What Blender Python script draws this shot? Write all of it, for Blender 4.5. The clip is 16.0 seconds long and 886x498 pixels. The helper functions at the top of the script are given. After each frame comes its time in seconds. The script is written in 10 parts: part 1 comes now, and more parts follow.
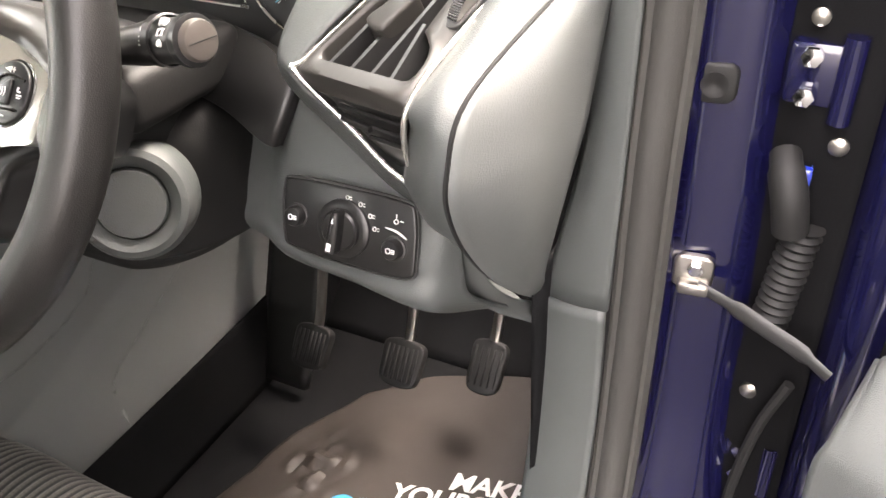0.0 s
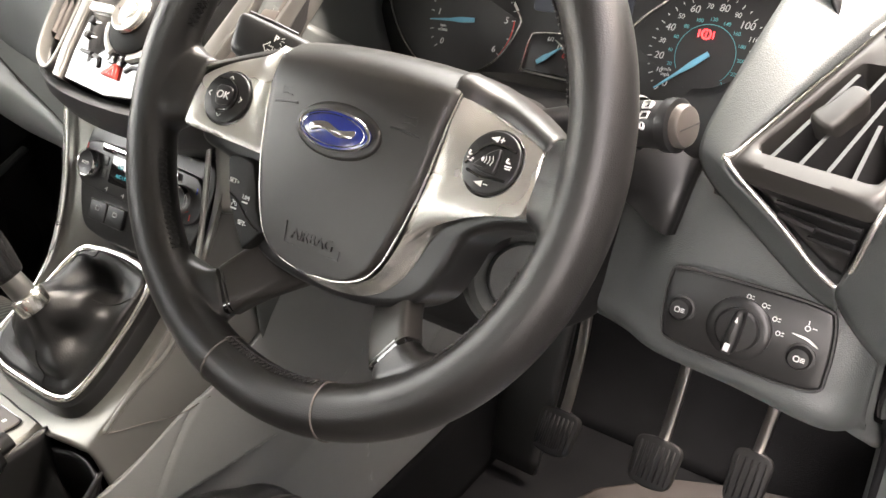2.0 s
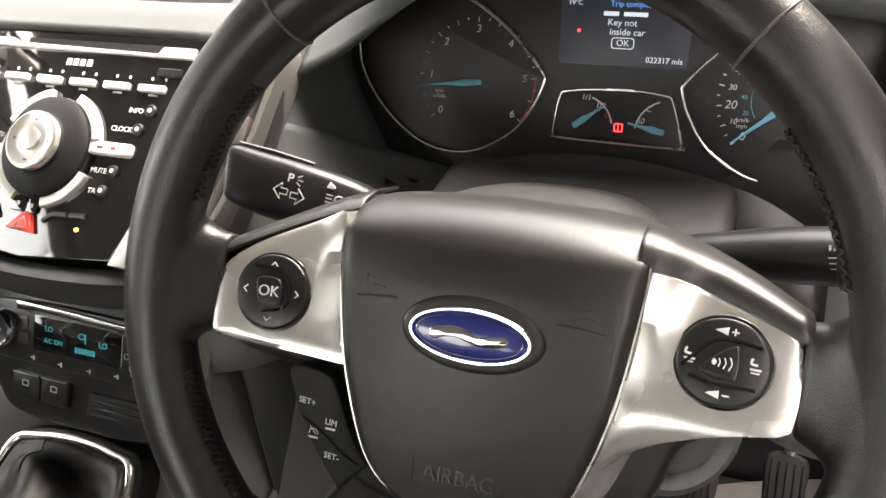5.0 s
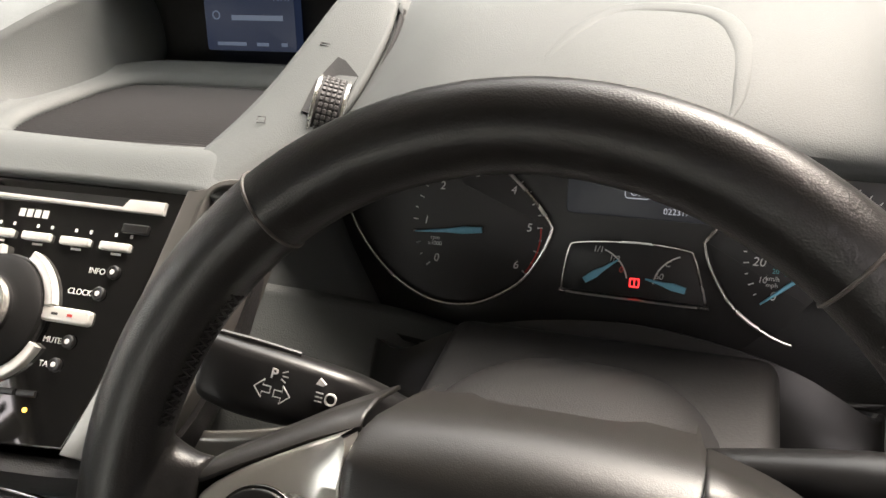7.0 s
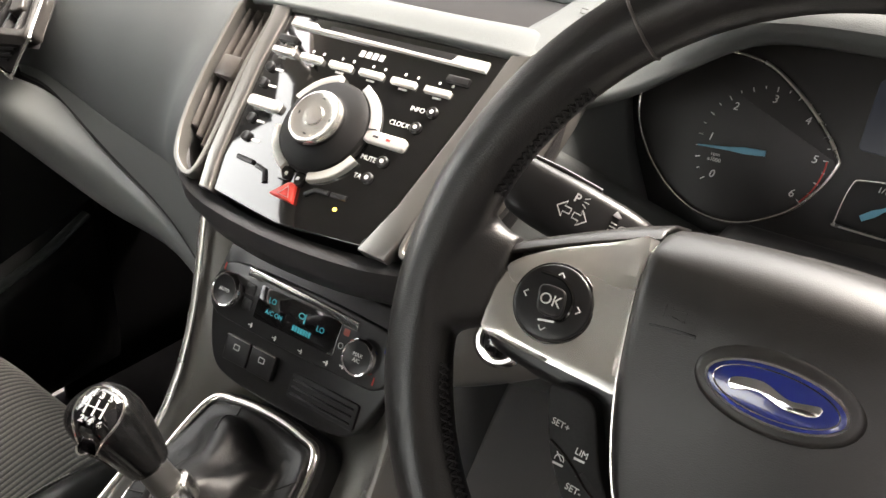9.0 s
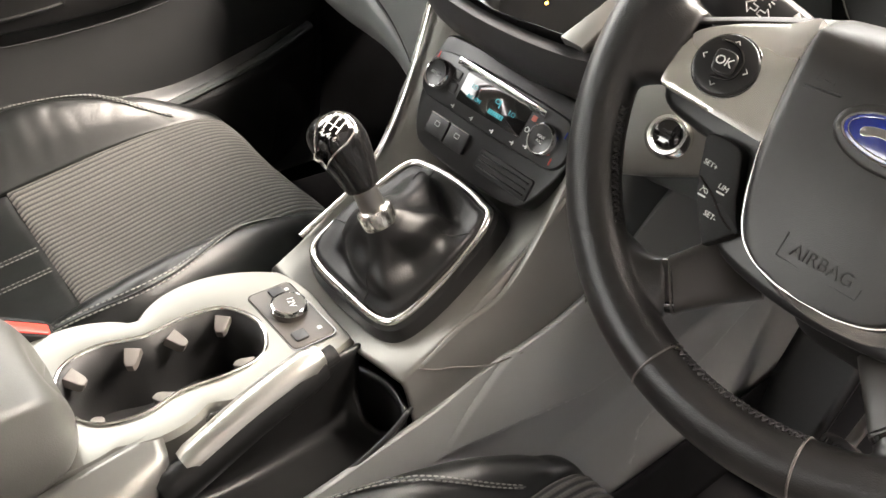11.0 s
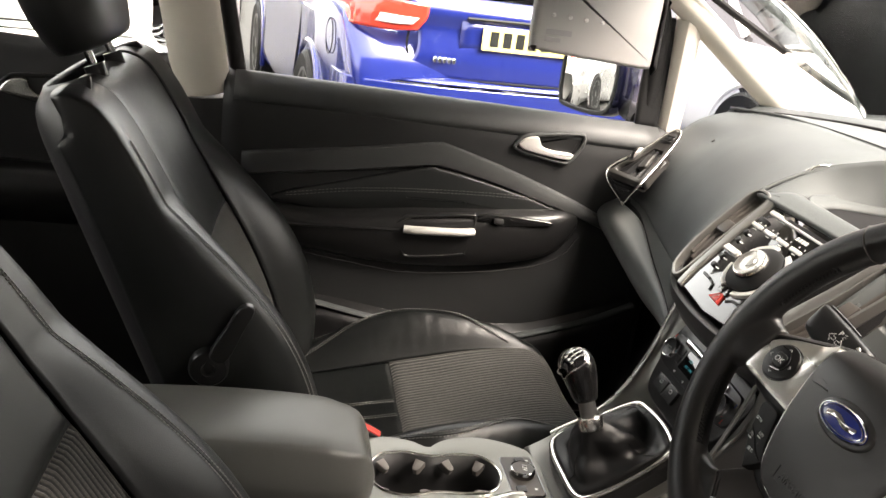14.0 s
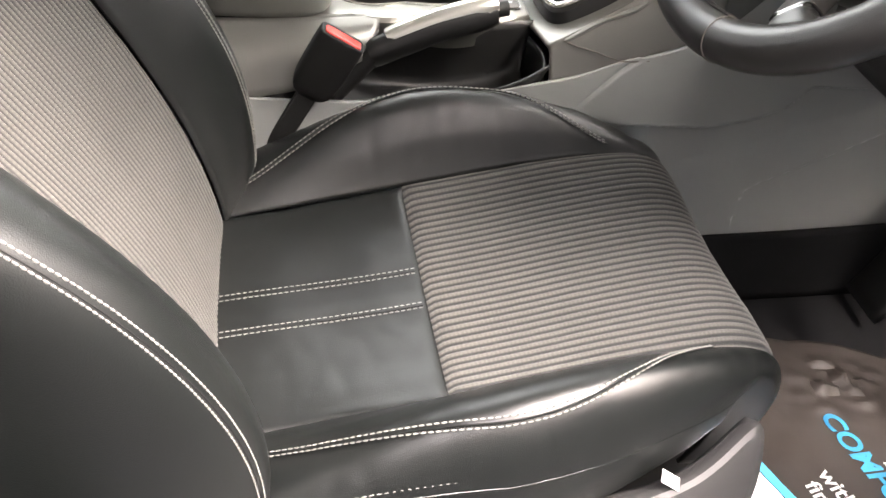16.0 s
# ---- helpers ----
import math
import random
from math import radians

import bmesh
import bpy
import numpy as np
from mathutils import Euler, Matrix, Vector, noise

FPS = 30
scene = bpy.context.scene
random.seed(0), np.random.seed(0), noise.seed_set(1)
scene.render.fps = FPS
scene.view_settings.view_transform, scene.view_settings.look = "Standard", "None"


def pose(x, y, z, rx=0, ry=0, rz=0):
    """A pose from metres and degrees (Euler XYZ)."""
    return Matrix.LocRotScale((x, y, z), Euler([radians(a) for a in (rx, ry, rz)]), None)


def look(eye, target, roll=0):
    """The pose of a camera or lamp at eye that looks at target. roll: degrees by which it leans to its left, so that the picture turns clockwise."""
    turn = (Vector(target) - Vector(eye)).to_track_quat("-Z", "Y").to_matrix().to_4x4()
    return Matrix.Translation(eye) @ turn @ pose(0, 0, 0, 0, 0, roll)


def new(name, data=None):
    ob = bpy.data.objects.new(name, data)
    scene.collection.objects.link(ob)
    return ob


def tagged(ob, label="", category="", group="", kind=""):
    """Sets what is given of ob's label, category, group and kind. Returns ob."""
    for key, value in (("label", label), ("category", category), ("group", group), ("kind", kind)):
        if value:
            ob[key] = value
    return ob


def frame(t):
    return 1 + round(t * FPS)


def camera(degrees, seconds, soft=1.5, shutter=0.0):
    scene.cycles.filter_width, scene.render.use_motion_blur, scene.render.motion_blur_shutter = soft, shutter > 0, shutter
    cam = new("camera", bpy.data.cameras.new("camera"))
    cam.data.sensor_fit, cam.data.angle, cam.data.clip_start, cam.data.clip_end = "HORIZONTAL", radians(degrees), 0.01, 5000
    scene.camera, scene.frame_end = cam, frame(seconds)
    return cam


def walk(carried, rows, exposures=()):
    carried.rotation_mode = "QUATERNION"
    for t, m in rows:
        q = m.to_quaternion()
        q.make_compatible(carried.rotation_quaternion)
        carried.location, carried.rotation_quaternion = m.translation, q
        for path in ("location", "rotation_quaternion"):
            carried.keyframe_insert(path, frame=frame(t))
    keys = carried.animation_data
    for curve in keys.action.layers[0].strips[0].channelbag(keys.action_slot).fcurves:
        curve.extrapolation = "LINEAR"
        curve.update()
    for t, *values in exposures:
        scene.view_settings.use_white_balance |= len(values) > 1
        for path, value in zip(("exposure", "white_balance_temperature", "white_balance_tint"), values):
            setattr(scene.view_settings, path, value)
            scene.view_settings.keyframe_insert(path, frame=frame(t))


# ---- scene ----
cam = camera(56.0, 16.0)
PATH = [
    (0, (0.9190, -0.2804, 1.2425), (0.1440, 1.1785, 0.1143), -2.42),
    (0.5, (0.8430, -0.3243, 1.2451), (-0.0720, 1.1036, 0.1850), -2.86),
    (1, (0.7930, -0.3562, 1.2471), (-0.2170, 1.0350, 0.2253), -2.43),
    (1.5, (0.7610, -0.3648, 1.2546), (-0.2870, 1.0279, 0.2738), -1.65),
    (2, (0.7280, -0.3675, 1.2428), (-0.3070, 1.0430, 0.2739), -0.61),
    (2.5, (0.7000, -0.3716, 1.2410), (-0.2890, 1.0665, 0.2654), 0.89),
    (3, (0.6540, -0.3799, 1.2365), (-0.3140, 1.0644, 0.2475), 0.62),
    (3.5, (0.5820, -0.3814, 1.2456), (-0.3470, 1.0561, 0.2109), -2.05),
    (4, (0.5330, -0.3607, 1.2564), (-0.2680, 1.0669, 0.1081), -4.02),
    (4.5, (0.5130, -0.3206, 1.2900), (-0.2120, 1.1503, 0.1451), -5.42),
    (4.7, (0.5050, -0.3052, 1.2951), (-0.1930, 1.1939, 0.1695), -5.42),
    (7, (0.4460, -0.2050, 1.3280), (-0.1800, 1.4233, 0.3498), -4.50),
    (7.5, (0.4480, -0.2005, 1.3368), (-0.2470, 1.4685, 0.4833), -3.05),
    (8, (0.4390, -0.2184, 1.3228), (-0.3770, 1.4412, 0.5611), -0.83),
    (8.5, (0.4290, -0.2692, 1.2949), (-0.5150, 1.3122, 0.5159), 1.19),
    (9, (0.4260, -0.3191, 1.2649), (-0.5850, 1.1326, 0.3315), 2.60),
    (9.5, (0.4230, -0.3491, 1.2487), (-0.6000, 0.9950, 0.1776), 3.06),
    (10, (0.4310, -0.3829, 1.2377), (-0.6020, 0.8605, 0.0596), 2.42),
    (10.2, (0.4390, -0.3996, 1.2267), (-0.6010, 0.8111, 0.0215), 2.34),
    (12.3, (0.7350, -0.4522, 1.2500), (-0.9110, 0.1792, 0.3046), 13.24),
    (12.5, (0.7730, -0.4205, 1.2450), (-0.9290, 0.0894, 0.3262), 12.26),
    (13, (0.8530, -0.4273, 1.2975), (-0.9110, -0.0401, 0.4373), 10.84),
    (13.5, (0.9170, -0.4854, 1.3472), (-0.9000, -0.0937, 0.6089), 9.74),
    (14, (0.9190, -0.4892, 1.3835), (-0.9190, -0.0878, 0.7057), 8.28),
    (14.5, (0.9180, -0.4669, 1.3551), (-0.8620, -0.0362, 0.5503), 7.71),
    (15, (0.9260, -0.4411, 1.3014), (-0.7340, 0.0177, 0.2855), 7.92),
    (15.5, (0.9330, -0.4332, 1.2668), (-0.5910, 0.0103, 0.0495), 7.32),
    (16, (0.9510, -0.4410, 1.2042), (-0.4350, -0.0052, -0.1710), 9.89),
]
EXPOSURES = [(0.0, 5.0), (1.0, 4.80), (2.0, 4.78), (3.4, 4.88), (4.5, 4.45), (7.0, 3.35), (8.0, 2.83), (8.6, 3.2), (9.2, 4.5), (9.6, 4.83), (10.2, 4.85), (12.3, 4.63), (13.2, 4.50), (13.6, 4.08), (14.0, 3.48), (14.5, 3.66), (15.0, 4.64), (16.0, 4.88)]
walk(cam, [(t, look(eye, target, roll)) for t, eye, target, roll in PATH], [(t, e, 6450.0 if 7.5 < t < 8.7 else 6600.0 if t > 15.5 else 6850.0, 18.0) for t, e in EXPOSURES])

# ---- light ----
world = bpy.data.worlds.new("overcast_sky")
scene.world = world
world.use_nodes = True
wn = world.node_tree.nodes
wl = world.node_tree.links
wn.clear()
sky = wn.new("ShaderNodeTexSky")
sky.sky_type = 'NISHITA'
sky.sun_disc = False
sky.sun_elevation = radians(50)
sky.sun_rotation = radians(42)
sky.air_density, sky.dust_density, sky.ozone_density = 1.0, 6.0, 0.6
SKY_STRENGTH = 0.10
soft = wn.new("ShaderNodeMixRGB")
soft.inputs[0].default_value = 0.5
soft.inputs[2].default_value = (9.7, 9.0, 8.1, 1)
bg = wn.new("ShaderNodeBackground")
bg.inputs[1].default_value = SKY_STRENGTH
wo = wn.new("ShaderNodeOutputWorld")
wl.new(sky.outputs[0], soft.inputs[1])
wl.new(soft.outputs[0], bg.inputs[0])
wl.new(bg.outputs[0], wo.inputs[0])
sun = new("sun", bpy.data.lights.new("sun", 'SUN'))
sun.data.energy, sun.data.angle, sun.data.color = 1.5, radians(42), (1.0, 0.95, 0.87)
sun.matrix_world = look((4.0, 4.4, 7.5), (0, 0, 0))


# ---- building blocks ----
BASED = set()


def thing(name, label, category, base=(0, 0, 0), m=None, group="", kind=""):
    """A thing's Empty: with m its parts are given in its own frame, else in the world's."""
    ob = new(name)
    ob.empty_display_size = 0.05
    if m is None:
        ob.matrix_world = Matrix.Translation(base)
        BASED.add(ob)
    else:
        ob.matrix_world = m
    return tagged(ob, label, category, group, kind)


def to_mesh(name, geom, smooth=True, angle=38):
    me = bpy.data.meshes.new(name)
    if isinstance(geom, bmesh.types.BMesh):
        geom.to_mesh(me)
        geom.free()
    else:
        me.from_pydata([tuple(v) for v in geom[0]], [], [tuple(f) for f in geom[1]])
        b = bmesh.new()
        b.from_mesh(me)
        bmesh.ops.recalc_face_normals(b, faces=b.faces)
        b.to_mesh(me)
        b.free()
    if smooth:
        me.shade_smooth()
        me.set_sharp_from_angle(angle=radians(angle))
    return me


def part(name, geom, material, parent=None, label="", solid=0.0, offset=0.0, smooth=True, angle=38, at=None):
    """One mesh object, under a thing or a part."""
    ob = new(name, to_mesh(name, geom, smooth, angle))
    ob.data.materials.append(material)
    if parent is not None:
        ob.parent = parent
        if parent in BASED:
            ob.matrix_parent_inverse = Matrix.Translation(-parent.matrix_world.translation)
    if at is not None:
        ob.matrix_basis = at
    if solid:
        md = ob.modifiers.new("thickness", 'SOLIDIFY')
        md.thickness, md.offset = solid, offset
    return tagged(ob, label)


def merge(*gs):
    vs, fs = [], []
    for v, f in gs:
        n = len(vs)
        vs.extend(tuple(p) for p in v)
        fs.extend(tuple(i + n for i in q) for q in f)
    return vs, fs


def moved(g, m):
    return [tuple(m @ Vector(v)) for v in g[0]], g[1]


def mirror(g, cx=0.0):
    return [(2 * cx - v[0], v[1], v[2]) for v in g[0]], [tuple(reversed(f)) for f in g[1]]


def box(sx, sy, sz, at=(0, 0, 0), b=0.0, seg=2):
    """A box of full sizes round at, with rounded edges."""
    bm = bmesh.new()
    bmesh.ops.create_cube(bm, size=1)
    for v in bm.verts:
        v.co = Vector((v.co.x * sx, v.co.y * sy, v.co.z * sz))
    if b > 0:
        b = min(b, 0.49 * min(sx, sy, sz))
        bmesh.ops.bevel(bm, geom=list(bm.edges), offset=b, segments=seg, profile=0.5, affect='EDGES')
    bm.verts.index_update()
    g = [(v.co.x + at[0], v.co.y + at[1], v.co.z + at[2]) for v in bm.verts], [tuple(v.index for v in f.verts) for f in bm.faces]
    bm.free()
    return g


def lathe(profile, n=32, cap=True):
    """Turns (radius, height) pairs round z."""
    vs, fs = [], []
    for r, z in profile:
        for k in range(n):
            a = 2 * math.pi * k / n
            vs.append((r * math.cos(a), r * math.sin(a), z))
    for i in range(len(profile) - 1):
        for k in range(n):
            q = (k + 1) % n
            fs.append((i * n + k, i * n + q, (i + 1) * n + q, (i + 1) * n + k))
    if cap:
        fs.append(tuple(range(n - 1, -1, -1)))
        fs.append(tuple((len(profile) - 1) * n + k for k in range(n)))
    return vs, fs


def spline(pts, n, closed=False):
    """A smooth line of n points through pts."""
    p = np.asarray(pts, float)
    m = len(p)
    if m == 2:
        t = np.linspace(0, 1, n)[:, None]
        return p[0] * (1 - t) + p[1] * t
    if closed:
        q = np.vstack([p[-1], p, p[0], p[1]])
        u = np.linspace(0, m, n, endpoint=False)
    else:
        q = np.vstack([2 * p[0] - p[1], p, 2 * p[-1] - p[-2]])
        u = np.linspace(0, m - 1, n)
    i = np.minimum(u.astype(int), (m if closed else m - 1) - 1)
    f = (u - i)[:, None]
    a, b, c, d = q[i], q[i + 1], q[i + 2], q[i + 3]
    return 0.5 * (2 * b + (c - a) * f + (2 * a - 5 * b + 4 * c - d) * f ** 2 + (3 * b - a - 3 * c + d) * f ** 3)


def grid(p, close_u=False, close_v=False):
    """Faces over an array of points [u][v]."""
    p = np.asarray(p, float)
    nu, nv = p.shape[:2]
    fs = []
    for i in range(nu if close_u else nu - 1):
        for j in range(nv if close_v else nv - 1):
            a, b = (i + 1) % nu, (j + 1) % nv
            fs.append((i * nv + j, i * nv + b, a * nv + b, a * nv + j))
    return [tuple(v) for v in p.reshape(-1, 3)], fs


def skin(rows, nu=24, nv=24, close_u=False, close_v=False, cap=False):
    """A smooth surface through rows of points; cap closes the two ends of closed rings."""
    r = [spline(x, nv, close_v) for x in rows]
    r = np.array(r)
    p = np.stack([spline(r[:, j], nu, close_u) for j in range(nv)], axis=1)
    g = grid(p, close_u, close_v)
    if cap and close_v:
        n = len(g[0])
        return g[0], g[1] + [tuple(range(nv - 1, -1, -1)), tuple(range(n - nv, n))]
    return g


def tube(path, r, n=10, closed=False, flat=1.0, up=(0, 0, 1), cap=True):
    """A round or flattened bar along path; r a number or one for each point."""
    p = np.asarray(path, float)
    m = len(p)
    rr = np.full(m, r) if np.isscalar(r) else np.asarray(r, float)
    t = np.roll(p, -1, 0) - np.roll(p, 1, 0) if closed else np.gradient(p, axis=0)
    t /= np.linalg.norm(t, axis=1)[:, None] + 1e-12
    ring = []
    side = np.cross(t[0], up)
    if np.linalg.norm(side) < 1e-6:
        side = np.cross(t[0], (1, 0, 0.1))
    for i in range(m):
        side = side - t[i] * (side @ t[i])
        side /= np.linalg.norm(side) + 1e-12
        nrm = np.cross(side, t[i])
        a = np.linspace(0, 2 * math.pi, n, endpoint=False)[:, None]
        ring.append(p[i] + rr[i] * (np.cos(a) * side + flat * np.sin(a) * nrm))
    g = grid(np.array(ring), closed, True)
    if not closed and cap:
        k = len(g[0])
        g = g[0], g[1] + [tuple(range(n - 1, -1, -1)), tuple(range(k - n, k))]
    return g


def inset(o, d):
    """The closed outline o drawn in by d along its corner normals."""
    o = np.asarray(o, float)
    e = np.roll(o, -1, 0) - np.roll(o, 1, 0)
    e /= np.linalg.norm(e, axis=1)[:, None] + 1e-12
    nrm = np.stack([-e[:, 1], e[:, 0]], 1)
    x, y = o[:, 0], o[:, 1]
    area = np.sum(x * np.roll(y, -1) - np.roll(x, -1) * y)
    return o + nrm * (d if area > 0 else -d)


def plate(o, z0, z1, b=0.001, dome=0.0, steps=3):
    """A plate with the outline o from height z0 to z1, its upper edge rounded by b, its middle raised by dome."""
    o = np.asarray(o, float)
    n = len(o)
    rings = [np.c_[o, np.full(n, z0)], np.c_[o, np.full(n, z1 - b)]]
    for k in range(1, steps + 1):
        a = 0.5 * math.pi * k / steps
        q = inset(o, b * (1 - math.cos(a)))
        rings.append(np.c_[q, np.full(n, z1 - b + b * math.sin(a))])
    if dome:
        c = rings[-1][:, :2].mean(0)
        q0 = rings[-1][:, :2]
        for f in (0.85, 0.65, 0.42, 0.2):
            rings.append(np.c_[c + (q0 - c) * f, np.full(n, z1 + dome * (1 - f * f))])
    g = grid(np.array(rings), False, True)
    k = len(g[0])
    return g[0], g[1] + [tuple(range(n - 1, -1, -1)), tuple(range(k - n, k))]


def ring_plate(o, width, z0, z1, b=0.0008):
    """A frame of that width that follows the outline o on its inner side."""
    o = np.asarray(o, float)
    n = len(o)
    i1 = inset(o, width)
    sec = [(o, z0), (o, z1 - b), (inset(o, b), z1), (inset(o, width - b), z1), (i1, z1 - b), (i1, z0)]
    return grid(np.array([np.c_[q, np.full(n, z)] for q, z in sec]), True, True)


def rounded(w, h, r, n=6, at=(0, 0)):
    """The outline of a rounded rectangle."""
    r = min(r, 0.499 * min(w, h))
    o = []
    for cx, cy, a0 in ((w / 2 - r, h / 2 - r, 0), (-w / 2 + r, h / 2 - r, 90), (-w / 2 + r, -h / 2 + r, 180), (w / 2 - r, -h / 2 + r, 270)):
        for k in range(n + 1):
            a = radians(a0 + 90 * k / n)
            o.append((at[0] + cx + r * math.cos(a), at[1] + cy + r * math.sin(a)))
    return np.array(o)


def oval(rx, ry, n=40, at=(0, 0)):
    a = np.linspace(0, 2 * math.pi, n, endpoint=False)
    return np.c_[at[0] + rx * np.cos(a), at[1] + ry * np.sin(a)]


def letters(body, size, material, parent, m, name="lettering", depth=0.0002, shear=0.0, bold=0.0):
    """Words in the built-in font, middle at m's origin, facing m's z."""
    cu = bpy.data.curves.new("words", 'FONT')
    cu.body, cu.size, cu.extrude, cu.shear, cu.offset = body, size, depth, shear, bold
    cu.align_x, cu.align_y = 'CENTER', 'CENTER'
    tmp = new("words", cu)
    me = bpy.data.meshes.new_from_object(tmp.evaluated_get(bpy.context.evaluated_depsgraph_get()))
    bpy.data.objects.remove(tmp)
    bpy.data.curves.remove(cu)
    ob = new(name, me)
    me.name = name
    me.materials.clear()
    me.materials.append(material)
    ob.parent = parent
    if parent in BASED:
        ob.matrix_parent_inverse = Matrix.Translation(-parent.matrix_world.translation)
    ob.matrix_basis = m
    return ob


def stitch_geom(path, length=0.0042, gap=0.0018, r=0.00075, lift=None):
    """Short threads one after another along path."""
    p = np.asarray(path, float)
    d = np.r_[0, np.cumsum(np.linalg.norm(np.diff(p, axis=0), axis=1))]
    gs = []
    s = 0.0
    while s + length < d[-1]:
        q = np.array([[np.interp(s + k * length, d, p[:, c]) for c in range(3)] for k in (0, 0.5, 1)])
        if lift is not None:
            q[1] += np.asarray(lift) * r
        gs.append(tube(q, [r * 0.55, r, r * 0.55], n=5))
        s += length + gap
    return merge(*gs)


def frame_at(x, y, z, a):
    """A leaning frame: its x to the car's right, its y up the slope of a degrees, its z towards the driver."""
    return pose(x, y, z, a, 0, 0)
# ---- materials ----
def material(name, color, rough=0.5, metal=0.0, bump=0.0, size=300.0, vary=0.12, coat=0.0, spots=0.0, kind="noise", second=None, spec=0.5, rough_vary=0.12):
    """A surface with grain of the given size (per metre), a slow change of tone, uneven gloss and fine relief."""
    m = bpy.data.materials.new(name)
    m.use_nodes = True
    nt = m.node_tree
    N, K = nt.nodes, nt.links
    bs = N["Principled BSDF"]
    bs.inputs["Metallic"].default_value = metal
    bs.inputs["Specular IOR Level"].default_value = spec
    bs.inputs["Coat Weight"].default_value = coat
    bs.inputs["Coat Roughness"].default_value = 0.04
    tc = N.new("ShaderNodeTexCoord")
    slow = N.new("ShaderNodeTexNoise")
    slow.inputs["Scale"].default_value, slow.inputs["Detail"].default_value = 9.0, 3.0
    fine = N.new("ShaderNodeTexVoronoi" if kind == "cells" else "ShaderNodeTexNoise")
    fine.inputs["Scale"].default_value = size
    if kind != "cells":
        fine.inputs["Detail"].default_value = 3.0
    K.new(tc.outputs["Object"], slow.inputs["Vector"])
    K.new(tc.outputs["Object"], fine.inputs["Vector"])
    mix = N.new("ShaderNodeMixRGB")
    c2 = second or tuple(max(0.0, c * (1 - 2 * vary)) for c in color)
    c1 = tuple(min(1.0, c * (1 + vary)) for c in color)
    mix.inputs[1].default_value, mix.inputs[2].default_value = (*c1, 1), (*c2, 1)
    add = N.new("ShaderNodeMath")
    add.operation = 'MULTIPLY_ADD'
    add.inputs[1].default_value = 0.35
    half = N.new("ShaderNodeMath")
    half.operation = 'MULTIPLY'
    half.inputs[1].default_value = 0.65
    K.new(slow.outputs[0], half.inputs[0])
    K.new(fine.outputs[0], add.inputs[0])
    K.new(half.outputs[0], add.inputs[2])
    K.new(add.outputs[0], mix.inputs[0])
    K.new(mix.outputs[0], bs.inputs["Base Color"])
    rr = N.new("ShaderNodeMapRange")
    rr.inputs[3].default_value, rr.inputs[4].default_value = max(0.0, rough - rough_vary * rough), min(1.0, rough + rough_vary * rough)
    K.new(slow.outputs[0], rr.inputs[0])
    K.new(rr.outputs[0], bs.inputs["Roughness"])
    if bump:
        bp = N.new("ShaderNodeBump")
        bp.inputs["Strength"].default_value, bp.inputs["Distance"].default_value = min(1.0, bump), 0.001
        K.new(fine.outputs[0], bp.inputs["Height"])
        K.new(bp.outputs[0], bs.inputs["Normal"])
    return m


def glowing(name, color, strength):
    m = material(name, color, 0.4)
    bs = m.node_tree.nodes["Principled BSDF"]
    bs.inputs["Emission Color"].default_value = (*color, 1)
    bs.inputs["Emission Strength"].default_value = strength
    return m


def pane_glass(name, tint=(0.93, 0.97, 0.95)):
    m = bpy.data.materials.new(name)
    m.use_nodes = True
    N, K = m.node_tree.nodes, m.node_tree.links
    N.clear()
    out, mx, tr, gl, fr = (N.new("ShaderNode" + n) for n in ("OutputMaterial", "MixShader", "BsdfTransparent", "BsdfGlossy", "Fresnel"))
    tr.inputs[0].default_value = (*tint, 1)
    gl.inputs["Roughness"].default_value = 0.01
    fr.inputs[0].default_value = 1.45
    K.new(fr.outputs[0], mx.inputs[0])
    K.new(tr.outputs[0], mx.inputs[1])
    K.new(gl.outputs[0], mx.inputs[2])
    K.new(mx.outputs[0], out.inputs[0])
    return m


